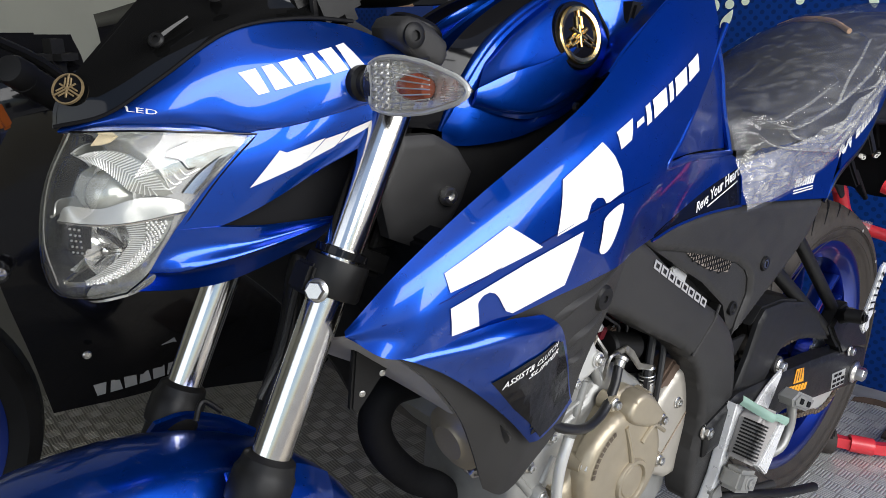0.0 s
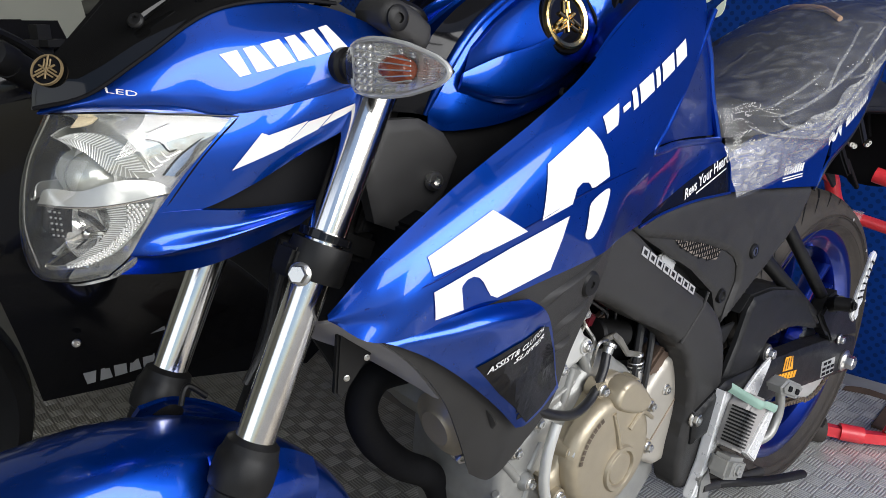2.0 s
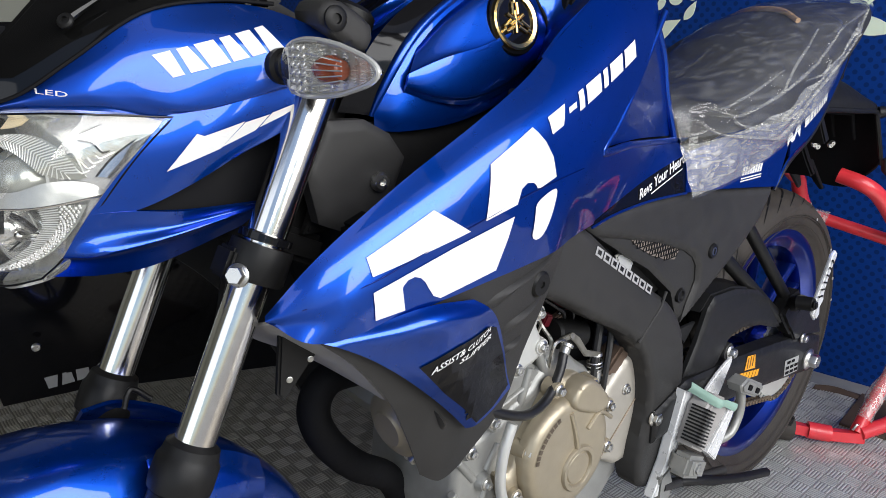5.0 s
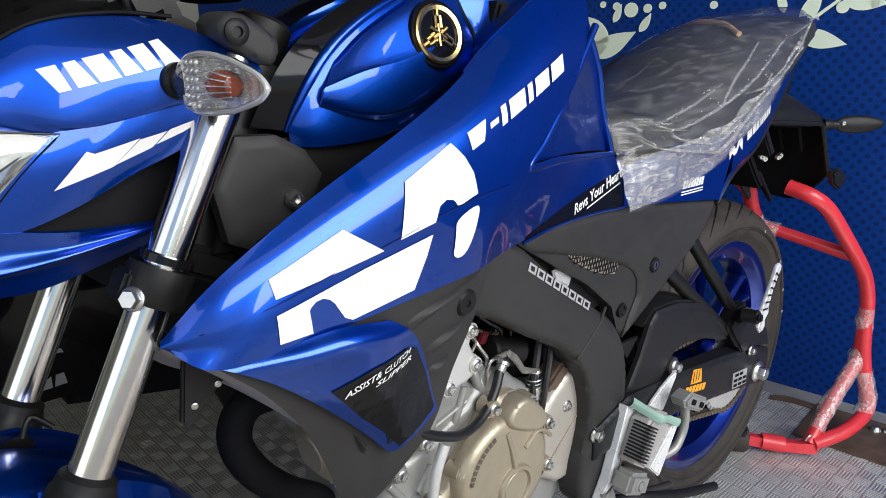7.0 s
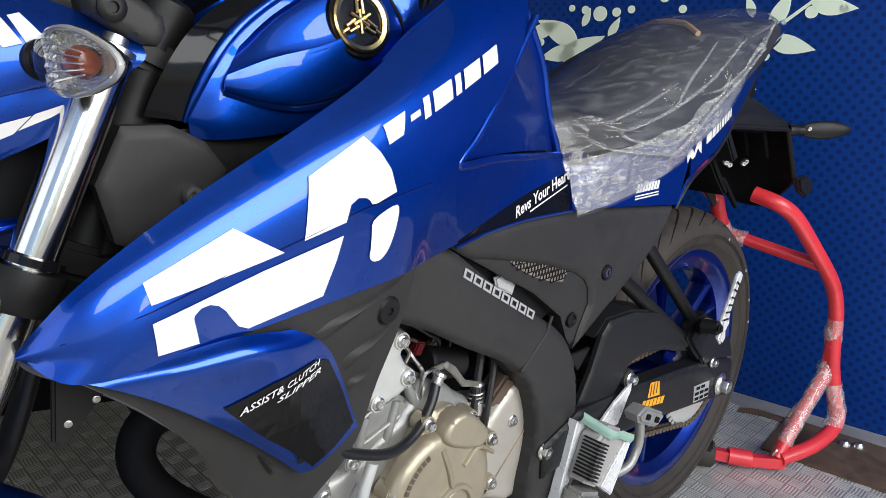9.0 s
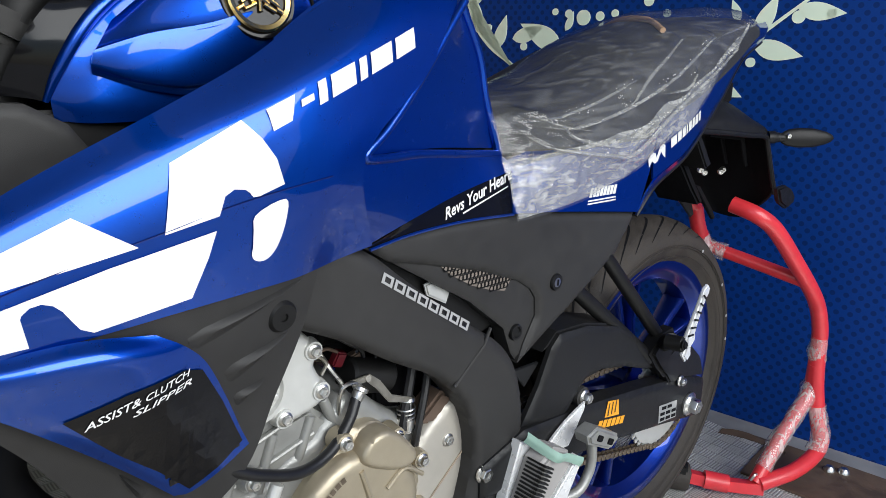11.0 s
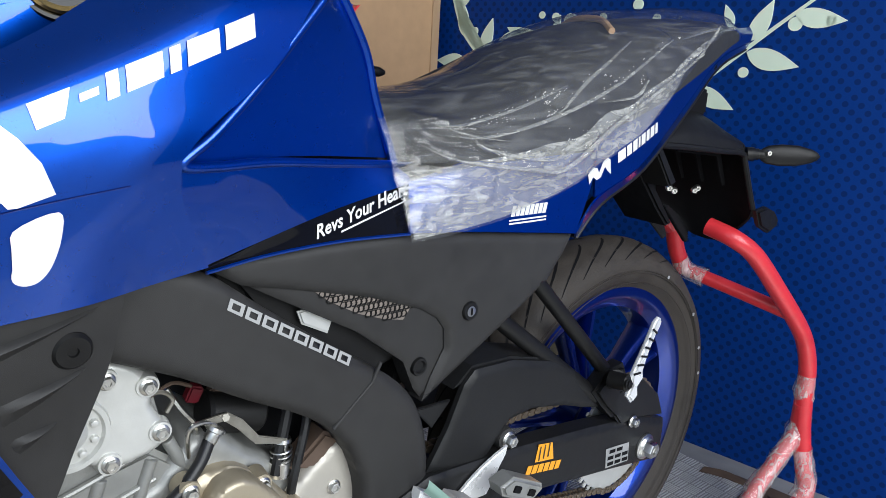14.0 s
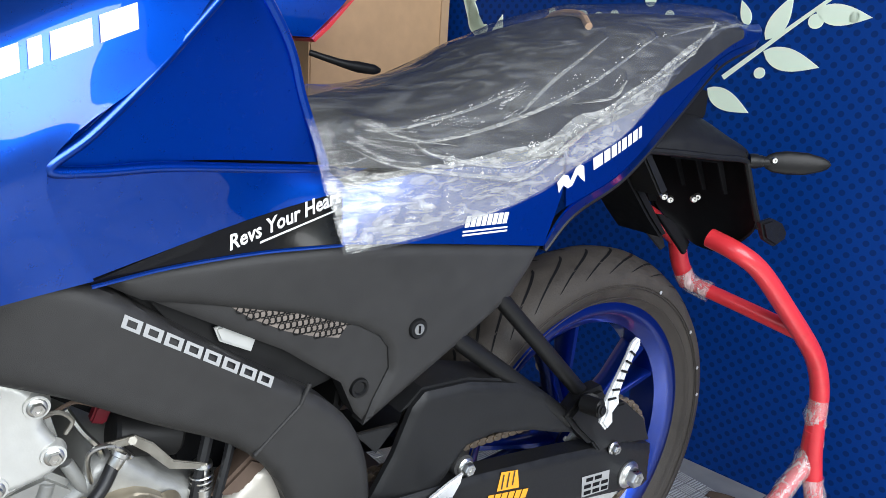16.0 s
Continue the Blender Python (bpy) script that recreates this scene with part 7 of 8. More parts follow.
# ---- tail ----
tail = empty("tail_unit", "blue tail cowl with white lettering blocks and a black underside")
tail.parent = bike
Q = [[(-0.474, -0.102, 0.764), (-0.40, -0.107, 0.775), (-0.30, -0.110, 0.782), (-0.19, -0.111, 0.785)],
     [(-0.476, -0.108, 0.738), (-0.40, -0.112, 0.742), (-0.30, -0.113, 0.738), (-0.185, -0.113, 0.752)],
     [(-0.478, -0.112, 0.7125), (-0.40, -0.113, 0.7055), (-0.30, -0.113, 0.6935), (-0.208, -0.112, 0.6815)]]
q_grid = sheet("tail_lower", Q, BLUE, tail, "glossy blue lower tail panel", 6, 5, 0.003, mirror=True)
Z = [[(-0.19, -0.112, 0.790), (-0.10, -0.108, 0.850), (0.013, -0.092, 0.905), (0.19, -0.055, 0.952), (0.34, -0.012, 0.968)],
     [(-0.185, -0.114, 0.765), (-0.09, -0.109, 0.812), (0.03, -0.090, 0.876), (0.19, -0.054, 0.935), (0.350, -0.014, 0.957)],
     [(-0.178, -0.113, 0.726), (-0.07, -0.105, 0.764), (0.055, -0.084, 0.842), (0.19, -0.050, 0.910), (0.350, -0.012, 0.945)]]
z_grid = sheet("tail_upper", Z, BLUE, tail, "glossy blue upper tail panel", 7, 5, 0.003, mirror=True)
Y = [[(-0.205, -0.1115, 0.682), (-0.17, -0.1125, 0.724), (-0.07, -0.1045, 0.762), (0.055, -0.0835, 0.840), (0.19, -0.0495, 0.908), (0.350, -0.012, 0.943)],
     [(-0.196, -0.104, 0.672), (-0.15, -0.103, 0.712), (-0.05, -0.095, 0.752), (0.075, -0.074, 0.828), (0.20, -0.043, 0.895), (0.345, -0.008, 0.930)],
     [(-0.19, -0.07, 0.670), (-0.14, -0.07, 0.705), (-0.04, -0.06, 0.745), (0.08, -0.045, 0.820), (0.20, -0.02, 0.888), (0.34, 0.0, 0.925)]]
sheet("tail_skirt", Y[:2], BLUE, tail, "glossy blue lower tail edge", 6, 4, 0.003, toward=(0, -1, -1), mirror=True)
sheet("tail_trim", [[(x, y + 0.0004, z - 0.0005) for x, y, z in Y[1]], Y[2]], SATIN, tail, "satin grey lower trim", 6, 4, 0.003, toward=(0, -1, -1), mirror=True)
part("tail_lip", tube(Y[1], 0.0022, 6), BLACK, tail)
zsk = Skin(z_grid)
for k, o in enumerate(letter_blocks((-0.136, 0.768), (-0.040, 0.805), 0.0150, 8, 0.25, 0.1, [1.5, 1, 0.9, 0.4, 0.9, 0.7, 0.9, 0.6])):
    mark("sponsor_block", [o], zsk, WHITE, tail, "" if k else "white sponsor name drawn as plain blocks")
mark("sponsor_mark", [[(-0.199, 0.757), (-0.190, 0.766), (-0.181, 0.764), (-0.177, 0.758), (-0.170, 0.772), (-0.163, 0.777), (-0.155, 0.774), (-0.150, 0.755), (-0.159, 0.760), (-0.165, 0.765), (-0.172, 0.752), (-0.180, 0.749), (-0.188, 0.753), (-0.194, 0.744)]], zsk, WHITE, tail, "white wavy sponsor mark")
qsk = Skin(q_grid)
for o in letter_blocks((-0.332, 0.716), (-0.272, 0.7155), 0.0125, 8, 0.2, 0.2):
    mark("oil_block", [o], qsk, WHITE, tail)
for k in range(2):
    mark("oil_line", [[(-0.334, 0.7125 - 0.004 * k), (-0.270, 0.712 - 0.004 * k), (-0.270, 0.710 - 0.004 * k), (-0.334, 0.7105 - 0.004 * k)]], qsk, WHITE, tail)

# hollow plate carrier under the tail
carrier = empty("plate_carrier", "black plastic plate carrier, hollow below")
carrier.parent = bike
sheet("carrier_roof", [[(0.0, -0.075, 0.785), (0.09, -0.085, 0.778), (0.17, -0.089, 0.770), (0.237, -0.092, 0.763)],
                       [(0.005, -0.070, 0.792), (0.09, -0.078, 0.800), (0.17, -0.080, 0.793), (0.243, -0.084, 0.777)],
                       [(0.02, -0.045, 0.803), (0.09, -0.045, 0.824), (0.17, -0.045, 0.820), (0.248, -0.045, 0.792)],
                       [(0.03, 0.0, 0.815), (0.10, 0.0, 0.835), (0.18, 0.0, 0.830), (0.252, 0.0, 0.80)]], BLACK, carrier, "satin black roof", 5, 5, 0.004, toward=(0, -0.3, 1), mirror=True)
part("carrier_wall", prism([(0.0, 0.783), (0.022, 0.781), (0.075, 0.722), (0.058, 0.715)], -0.074, 0.070, 0.003), BLACK, carrier)
part("carrier_neck", prism([(0.04, 0.74), (0.09, 0.83), (0.14, 0.87), (0.20, 0.86), (0.20, 0.82), (0.12, 0.80)], -0.035, 0.035, 0.006), DARK, carrier)
sheet("carrier_back", [[(0.235, -0.090, 0.774), (0.248, -0.045, 0.790), (0.252, 0.0, 0.800)], [(0.258, -0.096, 0.715), (0.28, -0.05, 0.715), (0.285, 0.0, 0.715)], [(0.285, -0.098, 0.655), (0.315, -0.05, 0.630), (0.322, 0.0, 0.620)], [(0.300, -0.06, 0.610), (0.325, -0.035, 0.590), (0.332, 0.0, 0.585)]],
      DARK, carrier, "black carrier back", 5, 5, 0.004, toward=(1, 0, 0), mirror=True)
for sy in (1,):
    sheet("carrier_side", [[(0.085, sy * 0.078, 0.784), (0.16, sy * 0.087, 0.782), (0.235, sy * 0.091, 0.774)], [(0.20, sy * 0.092, 0.74), (0.225, sy * 0.094, 0.73), (0.252, sy * 0.096, 0.72)], [(0.255, sy * 0.096, 0.66), (0.27, sy * 0.098, 0.66), (0.288, sy * 0.100, 0.655)]],
          DARK, carrier, "", 5, 5, 0.006, toward=(0, sy, 0))
part("carrier_rim", tube([(0.002, -0.076, 0.783), (0.09, -0.086, 0.776), (0.16, -0.090, 0.769), (0.225, -0.0925, 0.763), (0.238, -0.094, 0.748), (0.262, -0.097, 0.700), (0.290, -0.099, 0.652)], 0.005, 8, steps=5), BLACK, carrier)
for sy in (-1, 1):
    part("carrier_lug", prism([(0.276, 0.664), (0.310, 0.668), (0.345, 0.656), (0.360, 0.642), (0.358, 0.628), (0.332, 0.619), (0.296, 0.634)], sy * 0.112, sy * 0.098, 0.004), BLACK, carrier)
part("carrier_front", prism([(0.035, 0.735), (0.060, 0.735), (0.120, 0.672), (0.150, 0.640), (0.135, 0.636), (0.10, 0.668)], -0.03, 0.06, 0.004), DARK, carrier)
for k in range(4):
    part("carrier_slat", prism([(0.13 + 0.03 * k, 0.672 - 0.010 * k), (0.15 + 0.03 * k, 0.668 - 0.010 * k), (0.225 + 0.02 * k, 0.600), (0.218 + 0.02 * k, 0.596)], -0.02 + 0.012 * k, -0.012 + 0.012 * k, 0.001), DARK, carrier)
part("carrier_plate", prism([(0.12, 0.672), (0.20, 0.655), (0.235, 0.595), (0.225, 0.590)], 0.03, 0.036, 0.001), SATIN, carrier)
for x, z in ((0.170, 0.700), (0.186, 0.694), (0.250, 0.690), (0.258, 0.693)):
    screw(carrier, (x - 0.03, -0.02, z), (-0.6, -0.7, -0.2), 0.006, 0.006)
for y in (-0.05, -0.01, 0.03):
    part("carrier_rib", prism([(0.10, 0.775), (0.23, 0.765), (0.265, 0.70), (0.255, 0.70), (0.222, 0.752), (0.10, 0.765)], y - 0.0015, y + 0.0015), DARK, carrier)
indicator((0.243, -0.092, 0.761), (0.331, -0.174, 0.763), 0.0180, BLACK, False)
indicator((0.243, 0.092, 0.761), (0.331, 0.174, 0.763), 0.0180, BLACK, False)
screw(bike, (0.262, -0.119, 0.765), (-0.5, -0.8, 0), 0.005, 0.005)

# ---- seat and its plastic bag ----
seat = empty("seat", "black vinyl seat under a clear bag")
seat.parent = bike
ST = []
for x, top, half, low in ((-0.52, 0.820, 0.060, 0.790), (-0.49, 0.832, 0.085, 0.785), (-0.43, 0.842, 0.100, 0.782), (-0.34, 0.866, 0.112, 0.785), (-0.22, 0.914, 0.116, 0.80), (-0.08, 0.950, 0.112, 0.835), (0.06, 0.962, 0.095, 0.885), (0.17, 0.966, 0.072, 0.925), (0.25, 0.960, 0.045, 0.942), (0.275, 0.950, 0.015, 0.945)):
    row = []
    for k in range(13):
        a = math.pi * k / 12
        c, s = math.cos(a), math.sin(a)
        row.append((x, -half * math.copysign(abs(c) ** 0.75, c), low + (top - low) * s ** 0.55))
    ST.append(row)
sheet("seat_cushion", ST, SEATV, seat, "black textured vinyl cushion", 2, 4, 0.004, toward=(0, 0, 1))
part("grab_strap", tube([(-0.13, -0.075, 0.934), (-0.10, -0.03, 0.950), (-0.08, 0.03, 0.952), (-0.06, 0.075, 0.941)], 0.0045, 8), CARD, seat, "brown strap")

# the bag: a crumpled sheet over the seat, hanging in a point in front
lowrim = cr([(-0.484, -0.121, 0.704), (-0.42, -0.122, 0.707), (-0.335, -0.122, 0.719), (-0.24, -0.121, 0.744), (-0.180, -0.119, 0.769), (-0.090, -0.117, 0.810), (0.02, -0.100, 0.884), (0.10, -0.080, 0.922), (0.19, -0.058, 0.948), (0.262, -0.030, 0.955), (0.292, 0.0, 0.958)], 7)
mid1 = cr([(-0.500, -0.108, 0.770), (-0.43, -0.124, 0.775), (-0.335, -0.126, 0.785), (-0.24, -0.127, 0.805), (-0.17, -0.124, 0.830), (-0.08, -0.116, 0.868), (0.03, -0.099, 0.918), (0.11, -0.080, 0.940), (0.19, -0.056, 0.956), (0.262, -0.028, 0.960), (0.292, 0.004, 0.961)], 7)
mid2 = cr([(-0.508, -0.082, 0.832), (-0.43, -0.100, 0.832), (-0.335, -0.108, 0.850), (-0.23, -0.108, 0.885), (-0.14, -0.106, 0.912), (-0.05, -0.098, 0.932), (0.05, -0.082, 0.950), (0.12, -0.064, 0.960), (0.19, -0.044, 0.967), (0.262, -0.018, 0.967), (0.292, 0.008, 0.963)], 7)
crest = cr([(-0.515, 0.0, 0.856), (-0.43, 0.0, 0.852), (-0.335, 0.0, 0.877), (-0.22, 0.0, 0.925), (-0.12, 0.0, 0.954), (-0.03, 0.0, 0.966), (0.06, 0.0, 0.975), (0.13, 0.0, 0.979), (0.20, 0.0, 0.978), (0.265, 0.0, 0.970), (0.292, 0.012, 0.964)], 7)
far = [crest * (1, 1, 1) + (0, 0.100, -0.045), crest * (1, 1, 1) + (0, 0.128, -0.13)]
g = loft_grid([[tuple(p) for p in r[::2]] for r in (lowrim, mid1, mid2, crest, far[0], far[1])], 7, 26)
h, w = g.shape[:2]
FOLDS = [(cr(l, 12), hg, wd) for l, hg, wd in (
    ([(-0.462, 0.815), (-0.393, 0.812), (-0.297, 0.830), (-0.185, 0.868), (-0.056, 0.928)], 0.010, 0.006),
    ([(-0.471, 0.824), (-0.418, 0.825), (-0.345, 0.841), (-0.270, 0.866)], 0.009, 0.005),
    ([(-0.292, 0.836), (-0.226, 0.876), (-0.135, 0.922)], 0.007, 0.005),
    ([(-0.422, 0.814), (-0.388, 0.797), (-0.295, 0.784), (-0.220, 0.807)], 0.008, 0.006),
    ([(-0.478, 0.806), (-0.434, 0.789), (-0.323, 0.773), (-0.266, 0.772), (-0.179, 0.819), (-0.060, 0.871), (0.037, 0.913)], 0.008, 0.008),
    ([(-0.205, 0.848), (-0.139, 0.855), (-0.115, 0.875)], 0.008, 0.005),
    ([(-0.47, 0.828), (-0.42, 0.814), (-0.36, 0.806)], 0.006, 0.004),
    ([(-0.02, 0.93), (0.06, 0.945), (0.14, 0.955)], 0.006, 0.005),
    ([(0.02, 0.905), (0.08, 0.935), (0.10, 0.955)], 0.006, 0.004))]
for i in range(h):
    for j in range(w):
        p = Vector(g[i, j])
        near = p.y < 0.01
        d2 = 0.0
        if near:
            for line, hgt, wid in FOLDS:
                dd = float(np.sqrt(((line - np.array((p.x, p.z))) ** 2).sum(1)).min())
                d2 += hgt * math.exp(-(dd / wid) ** 1.3)
        q = p * 15
        fold = noise.noise(Vector((q.x * 0.8 + q.z * 1.7, q.y * 0.7, q.z * 0.5 - q.x * 0.4)) + Vector((3, 1, 7)))
        crush = abs(noise.noise(p * 38 + Vector((1, 5, 2)))) + 0.5 * abs(noise.noise(p * 85))
        skirt = 0.5 if p.z < 0.79 and p.x < -0.15 else 0.10
        edge = min(1.0, 0.35 + i / 9)
        out = Vector((0, -1, 0.35)) if p.y < -0.02 else Vector((0, 0.2, 1))
        g[i, j] = p + out * (0.003 * fold + 0.0075 * crush * skirt + d2) * edge + Vector((0, -0.003, 0.0025))
bm = bmesh.new()
vs = [[bm.verts.new(g[i, j]) for j in range(w)] for i in range(h)]
for i in range(h - 1):
    for j in range(w - 1):
        bm.faces.new((vs[i][j], vs[i][j + 1], vs[i + 1][j + 1], vs[i + 1][j]))
me = bpy.data.meshes.new("seat_bag")
bm.to_mesh(me)
bm.free()
me.materials.append(BAG)
me.shade_smooth()
bag = tagged(new("seat_bag", me), "crumpled clear plastic bag drawn over the motorcycle seat", "plastic bag")
# second layer of film at the hanging point
bm = bmesh.new()
vs = []
for i in range(26):
    row = []
    for j in range(w):
        top = 27.0 + 5.0 * noise.noise(Vector((j * 0.05, 4.0, 2.0))) - 14.0 * max(0.0, j / w - 0.35)
        u = i / 25 * top
        k = min(int(u), h - 2)
        p = Vector(g[k, j] * (1 - u + k) + g[k + 1, j] * (u - k))
        row.append(bm.verts.new(p + Vector((0.004, 0.004, 0.002)) + Vector((0, 1, 0)) * 0.004 * noise.noise(p * 24 + Vector((9, 2, 4)))))
    vs.append(row)
for p, q in zip(vs, vs[1:]):
    for j in range(w - 1):
        bm.faces.new((p[j], p[j + 1], q[j + 1], q[j]))
part("bag_fold", bm, BAG2, bag)
# gathered creases of doubled film along the folds, whitened to paint their glints too
gp = g[: h // 2 + 26].reshape(-1, 3)
for line, hgt, wid in FOLDS:
    own = bmesh.new()
    rings = []
    depth = np.array([gp[int(((gp[:, (0, 2)] - c) ** 2).sum(1).argmin()), 1] for c in line])
    pad_ = np.concatenate([[depth[0]] * 4, depth, [depth[-1]] * 4])
    depth = np.minimum(np.convolve(pad_, np.ones(9) / 9, "valid"), depth + 0.001)
    for k in range(len(line)):
        c = line[k]
        t = k / (len(line) - 1)
        w_ = wid * 0.40 * (math.sin(math.pi * min(max(t, 0.03), 0.97)) ** 0.8) * (1 + 0.35 * noise.noise(Vector((c[0] * 14, c[1] * 14, 3))))
        d = line[min(k + 1, len(line) - 1)] - line[max(k - 1, 0)]
        d /= np.linalg.norm(d) + 1e-9
        y = depth[k] - 0.0015
        rings.append([own.verts.new((c[0] - d[1] * w_ * u, y - hh * 0.0025, c[1] + d[0] * w_ * u)) for u, hh in ((-1, -0.4), (-0.3, 0.9), (0.3, 1), (1, -0.4))])
    for p, q in zip(rings, rings[1:]):
        for j in range(3):
            own.faces.new((p[j], p[j + 1], q[j + 1], q[j]))
    part("crease", own, BAG2, bag)

# ---- red paddock stand ----
stand = empty("paddock_stand", "red tubular paddock stand with torn plastic wrapping", "paddock stand")
LEG_A = [(0.493, -0.160, 0.265), (0.4985, -0.160, 0.205), (0.400, -0.149, 0.120), (0.322, -0.138, 0.032)]
LEG_B = [(0.4965, -0.160, 0.290), (0.4965, -0.168, 0.215), (0.493, -0.185, 0.141), (0.497, -0.198, 0.078), (0.410, -0.186, 0.050), (0.322, -0.146, 0.032)]
part("upright", tube([(0.268, -0.030, 0.622), (0.276, -0.078, 0.608), (0.315, -0.102, 0.577), (0.38, -0.126, 0.505), (0.445, -0.146, 0.432), (0.478, -0.153, 0.385), (0.496, -0.158, 0.330), (0.4970, -0.160, 0.27), (0.4985, -0.160, 0.21)], 0.0165, 18), RED, stand, "bent red steel tube")
part("front_leg", tube(LEG_A, 0.0145, 16), RED, stand)
part("rear_leg", tube(LEG_B, 0.0165, 16), RED, stand)
part("gusset", prism([(0.488, 0.140), (0.508, 0.100), (0.497, 0.062), (0.455, 0.052), (0.480, 0.090)], -0.203, -0.190, 0.002), RED, stand)
part("cross_bar", tube([(0.368, 0.060, 0.503), (0.396, -0.03, 0.482), (0.422, -0.139, 0.458)], 0.0135, 16), RED, stand)
part("cross_bar", tube([(0.345, 0.085, 0.585), (0.352, 0.075, 0.54), (0.368, 0.062, 0.500)], 0.0165, 16), RED, stand)
part("far_upright", tube([(0.235, 0.10, 0.650), (0.30, 0.10, 0.62), (0.345, 0.085, 0.585)], 0.0165, 16), RED, stand)
part("foot_bar", tube([(0.330, -0.152, 0.022), (0.280, -0.095, 0.024), (0.240, -0.035, 0.030)], 0.0165, 4, steps=2), RED, stand, "square red foot bar")
part("foot_sleeve", tube([(0.283, -0.098, 0.025), (0.255, -0.058, 0.029)], 0.0195, 14, steps=2), RED, stand)
part("roller", lathe([(0, -0.03), (0.028, -0.03), (0.031, -0.025), (0.031, 0.025), (0.028, 0.03), (0, 0.03)], (0.217, -0.008, 0.032), (-0.6, 0.8, 0.05), 26), RUBBER, stand, "black rubber roller")
part("roller_fork", box((0.05, 0.05, 0.045), pose(0.217, -0.008, 0.046, 0, 0, 35), 0.004), BLACK, stand)
part("split_pin", tube([(0.302, -0.137, 0.045), (0.307, -0.142, 0.058), (0.317, -0.142, 0.055)], 0.003, 6), STEEL, stand)


def wrap(path, r, seed):
    """Loose film wound on a tube, with a ragged skin."""
    pts = cr(path, 10)
    own = bmesh.new()
    rings = []
    up = Vector((0, 1, 0))
    for i in range(len(pts)):
        d = Vector(pts[min(i + 1, len(pts) - 1)] - pts[max(i - 1, 0)]).normalized()
        u = (up - d * up.dot(d)).normalized()
        s = d.cross(u)
        ring = []
        for j in range(28):
            a = 2 * math.pi * j / 28
            c = Vector(pts[i])
            o = math.cos(a) * u + math.sin(a) * s
            n = noise.noise((c + o * 0.02) * 45 + Vector((seed, 0, 0)))
            n2 = max(0, noise.noise((c + o * 0.02) * 22 + Vector((0, seed, 0)))) ** 2
            ring.append(own.verts.new(c + o * (r + 0.002 + 0.003 * n + 0.016 * n2)))
        rings.append(ring)
    for p, q in zip(rings, rings[1:]):
        for j in range(28):
            own.faces.new((p[j], p[(j + 1) % 28], q[(j + 1) % 28], q[j]))
    return part("film_wrap", own, WRAP, stand, "torn clear film wound round the tube")


wrap([(0.496, -0.159, 0.325), (0.4985, -0.160, 0.215), (0.445, -0.155, 0.158), (0.395, -0.149, 0.115), (0.345, -0.141, 0.058)], 0.0155, 3.1)
wrap([(0.492, -0.178, 0.175), (0.497, -0.194, 0.110), (0.485, -0.198, 0.074)], 0.0175, 8.4)
wrap([(0.356, 0.070, 0.525), (0.368, 0.058, 0.503), (0.378, 0.02, 0.493)], 0.0165, 5.7)

# ---- small litter by the wall ----
for k, (x, y) in enumerate(((0.545, -0.212), (0.560, -0.238))):
    bm = bmesh.new()
    lathe([(0, 0.0), (0.010, 0.0), (0.013, 0.004), (0.012, 0.012), (0.007, 0.018), (0, 0.019)], (x, y, 0.0), (0, 0, 1), 20, bm)
    tagged(part("dome_nut", bm, STEEL), "shiny domed nut lying on the floor by the wall", "nut", "nuts by the wall")
rg = np.array([[(0.535 + 0.03 * math.sin(3 * v) + 0.016 * u, 0.03 - 0.15 * v + 0.01 * math.cos(5 * v), 0.002 + 0.010 * (1 - abs(u)) * (0.55 + 0.45 * math.sin(7 * v + u))) for u in np.linspace(-1, 1, 9)] for v in np.linspace(0, 1, 18)])
tagged(part("cloth_scrap", shell(rg, 0.002, (0, 0, 1)), RUST), "crumpled dark cloth strip on the floor by the wall", "cloth")

# ---- cardboard box behind the seat ----
boxy = empty("cardboard_box", "brown cardboard carton standing behind the motorcycle", "box")
bx = pose(0.215, 1.13, 0.0, 0, 0, ROT)
bodybm = box((0.46, 0.36, 1.14), bx @ pose(0, 0, 0.57), 0.004)
part("carton", bodybm, CARD, boxy, "plain brown carton")
part("tape_strip", box((0.464, 0.05, 0.30), bx @ pose(0, 0, 1.00), 0.001), TAPE, boxy)
part("flap", box((0.05, 0.364, 0.02), bx @ pose(0.20, 0, 1.13, 0, 10, 0), 0.002), CARD, boxy)
part("edge_strip", box((0.03, 0.004, 1.12), bx @ pose(0.21, -0.182, 0.57), 0.001), TAPE, boxy)

# ---- the dark motorcycle next to it ----
other = empty("dark_motorcycle", "black faired motorcycle with blue wheels standing alongside", "motorcycle")
OX, OY = -0.09, 0.78


def op(name, bm, m, label=""):
    return part(name, bm, m, other, label)


OA = Vector((OX - 1.40, OY, 0.297))
prof = [(0.228, -0.032), (0.262, -0.047), (0.285, -0.040), (0.296, 0), (0.285, 0.040), (0.262, 0.047), (0.228, 0.032)]
op("tyre", lathe(prof, OA, (0, 1, 0), 72, closed=True), BLACK, "black front tyre")
op("rim", lathe([(0.232, -0.036), (0.216, -0.030), (0.200, -0.012), (0.196, 0.0), (0.200, 0.012), (0.216, 0.030), (0.232, 0.036), (0.222, 0.0)], OA, (0, 1, 0), 72, closed=True), RIMBLUE, "blue rim")
for k in range(5):
    a = 0.4 + k * 2 * math.pi / 5
    op("spoke", rod(OA, OA + Vector((0.205 * math.cos(a), 0, 0.205 * math.sin(a))), 0.013, 10), RIMBLUE)
rows = []
for k in range(9):
    a = radians(150 - k * 14)
    rows.append([(OA.x + (0.320 - 0.03 * abs(u) ** 2) * math.cos(a), OA.y + 0.06 * u, OA.z + (0.320 - 0.03 * abs(u) ** 2) * math.sin(a)) for u in (-1, -0.5, 0, 0.5, 1)])
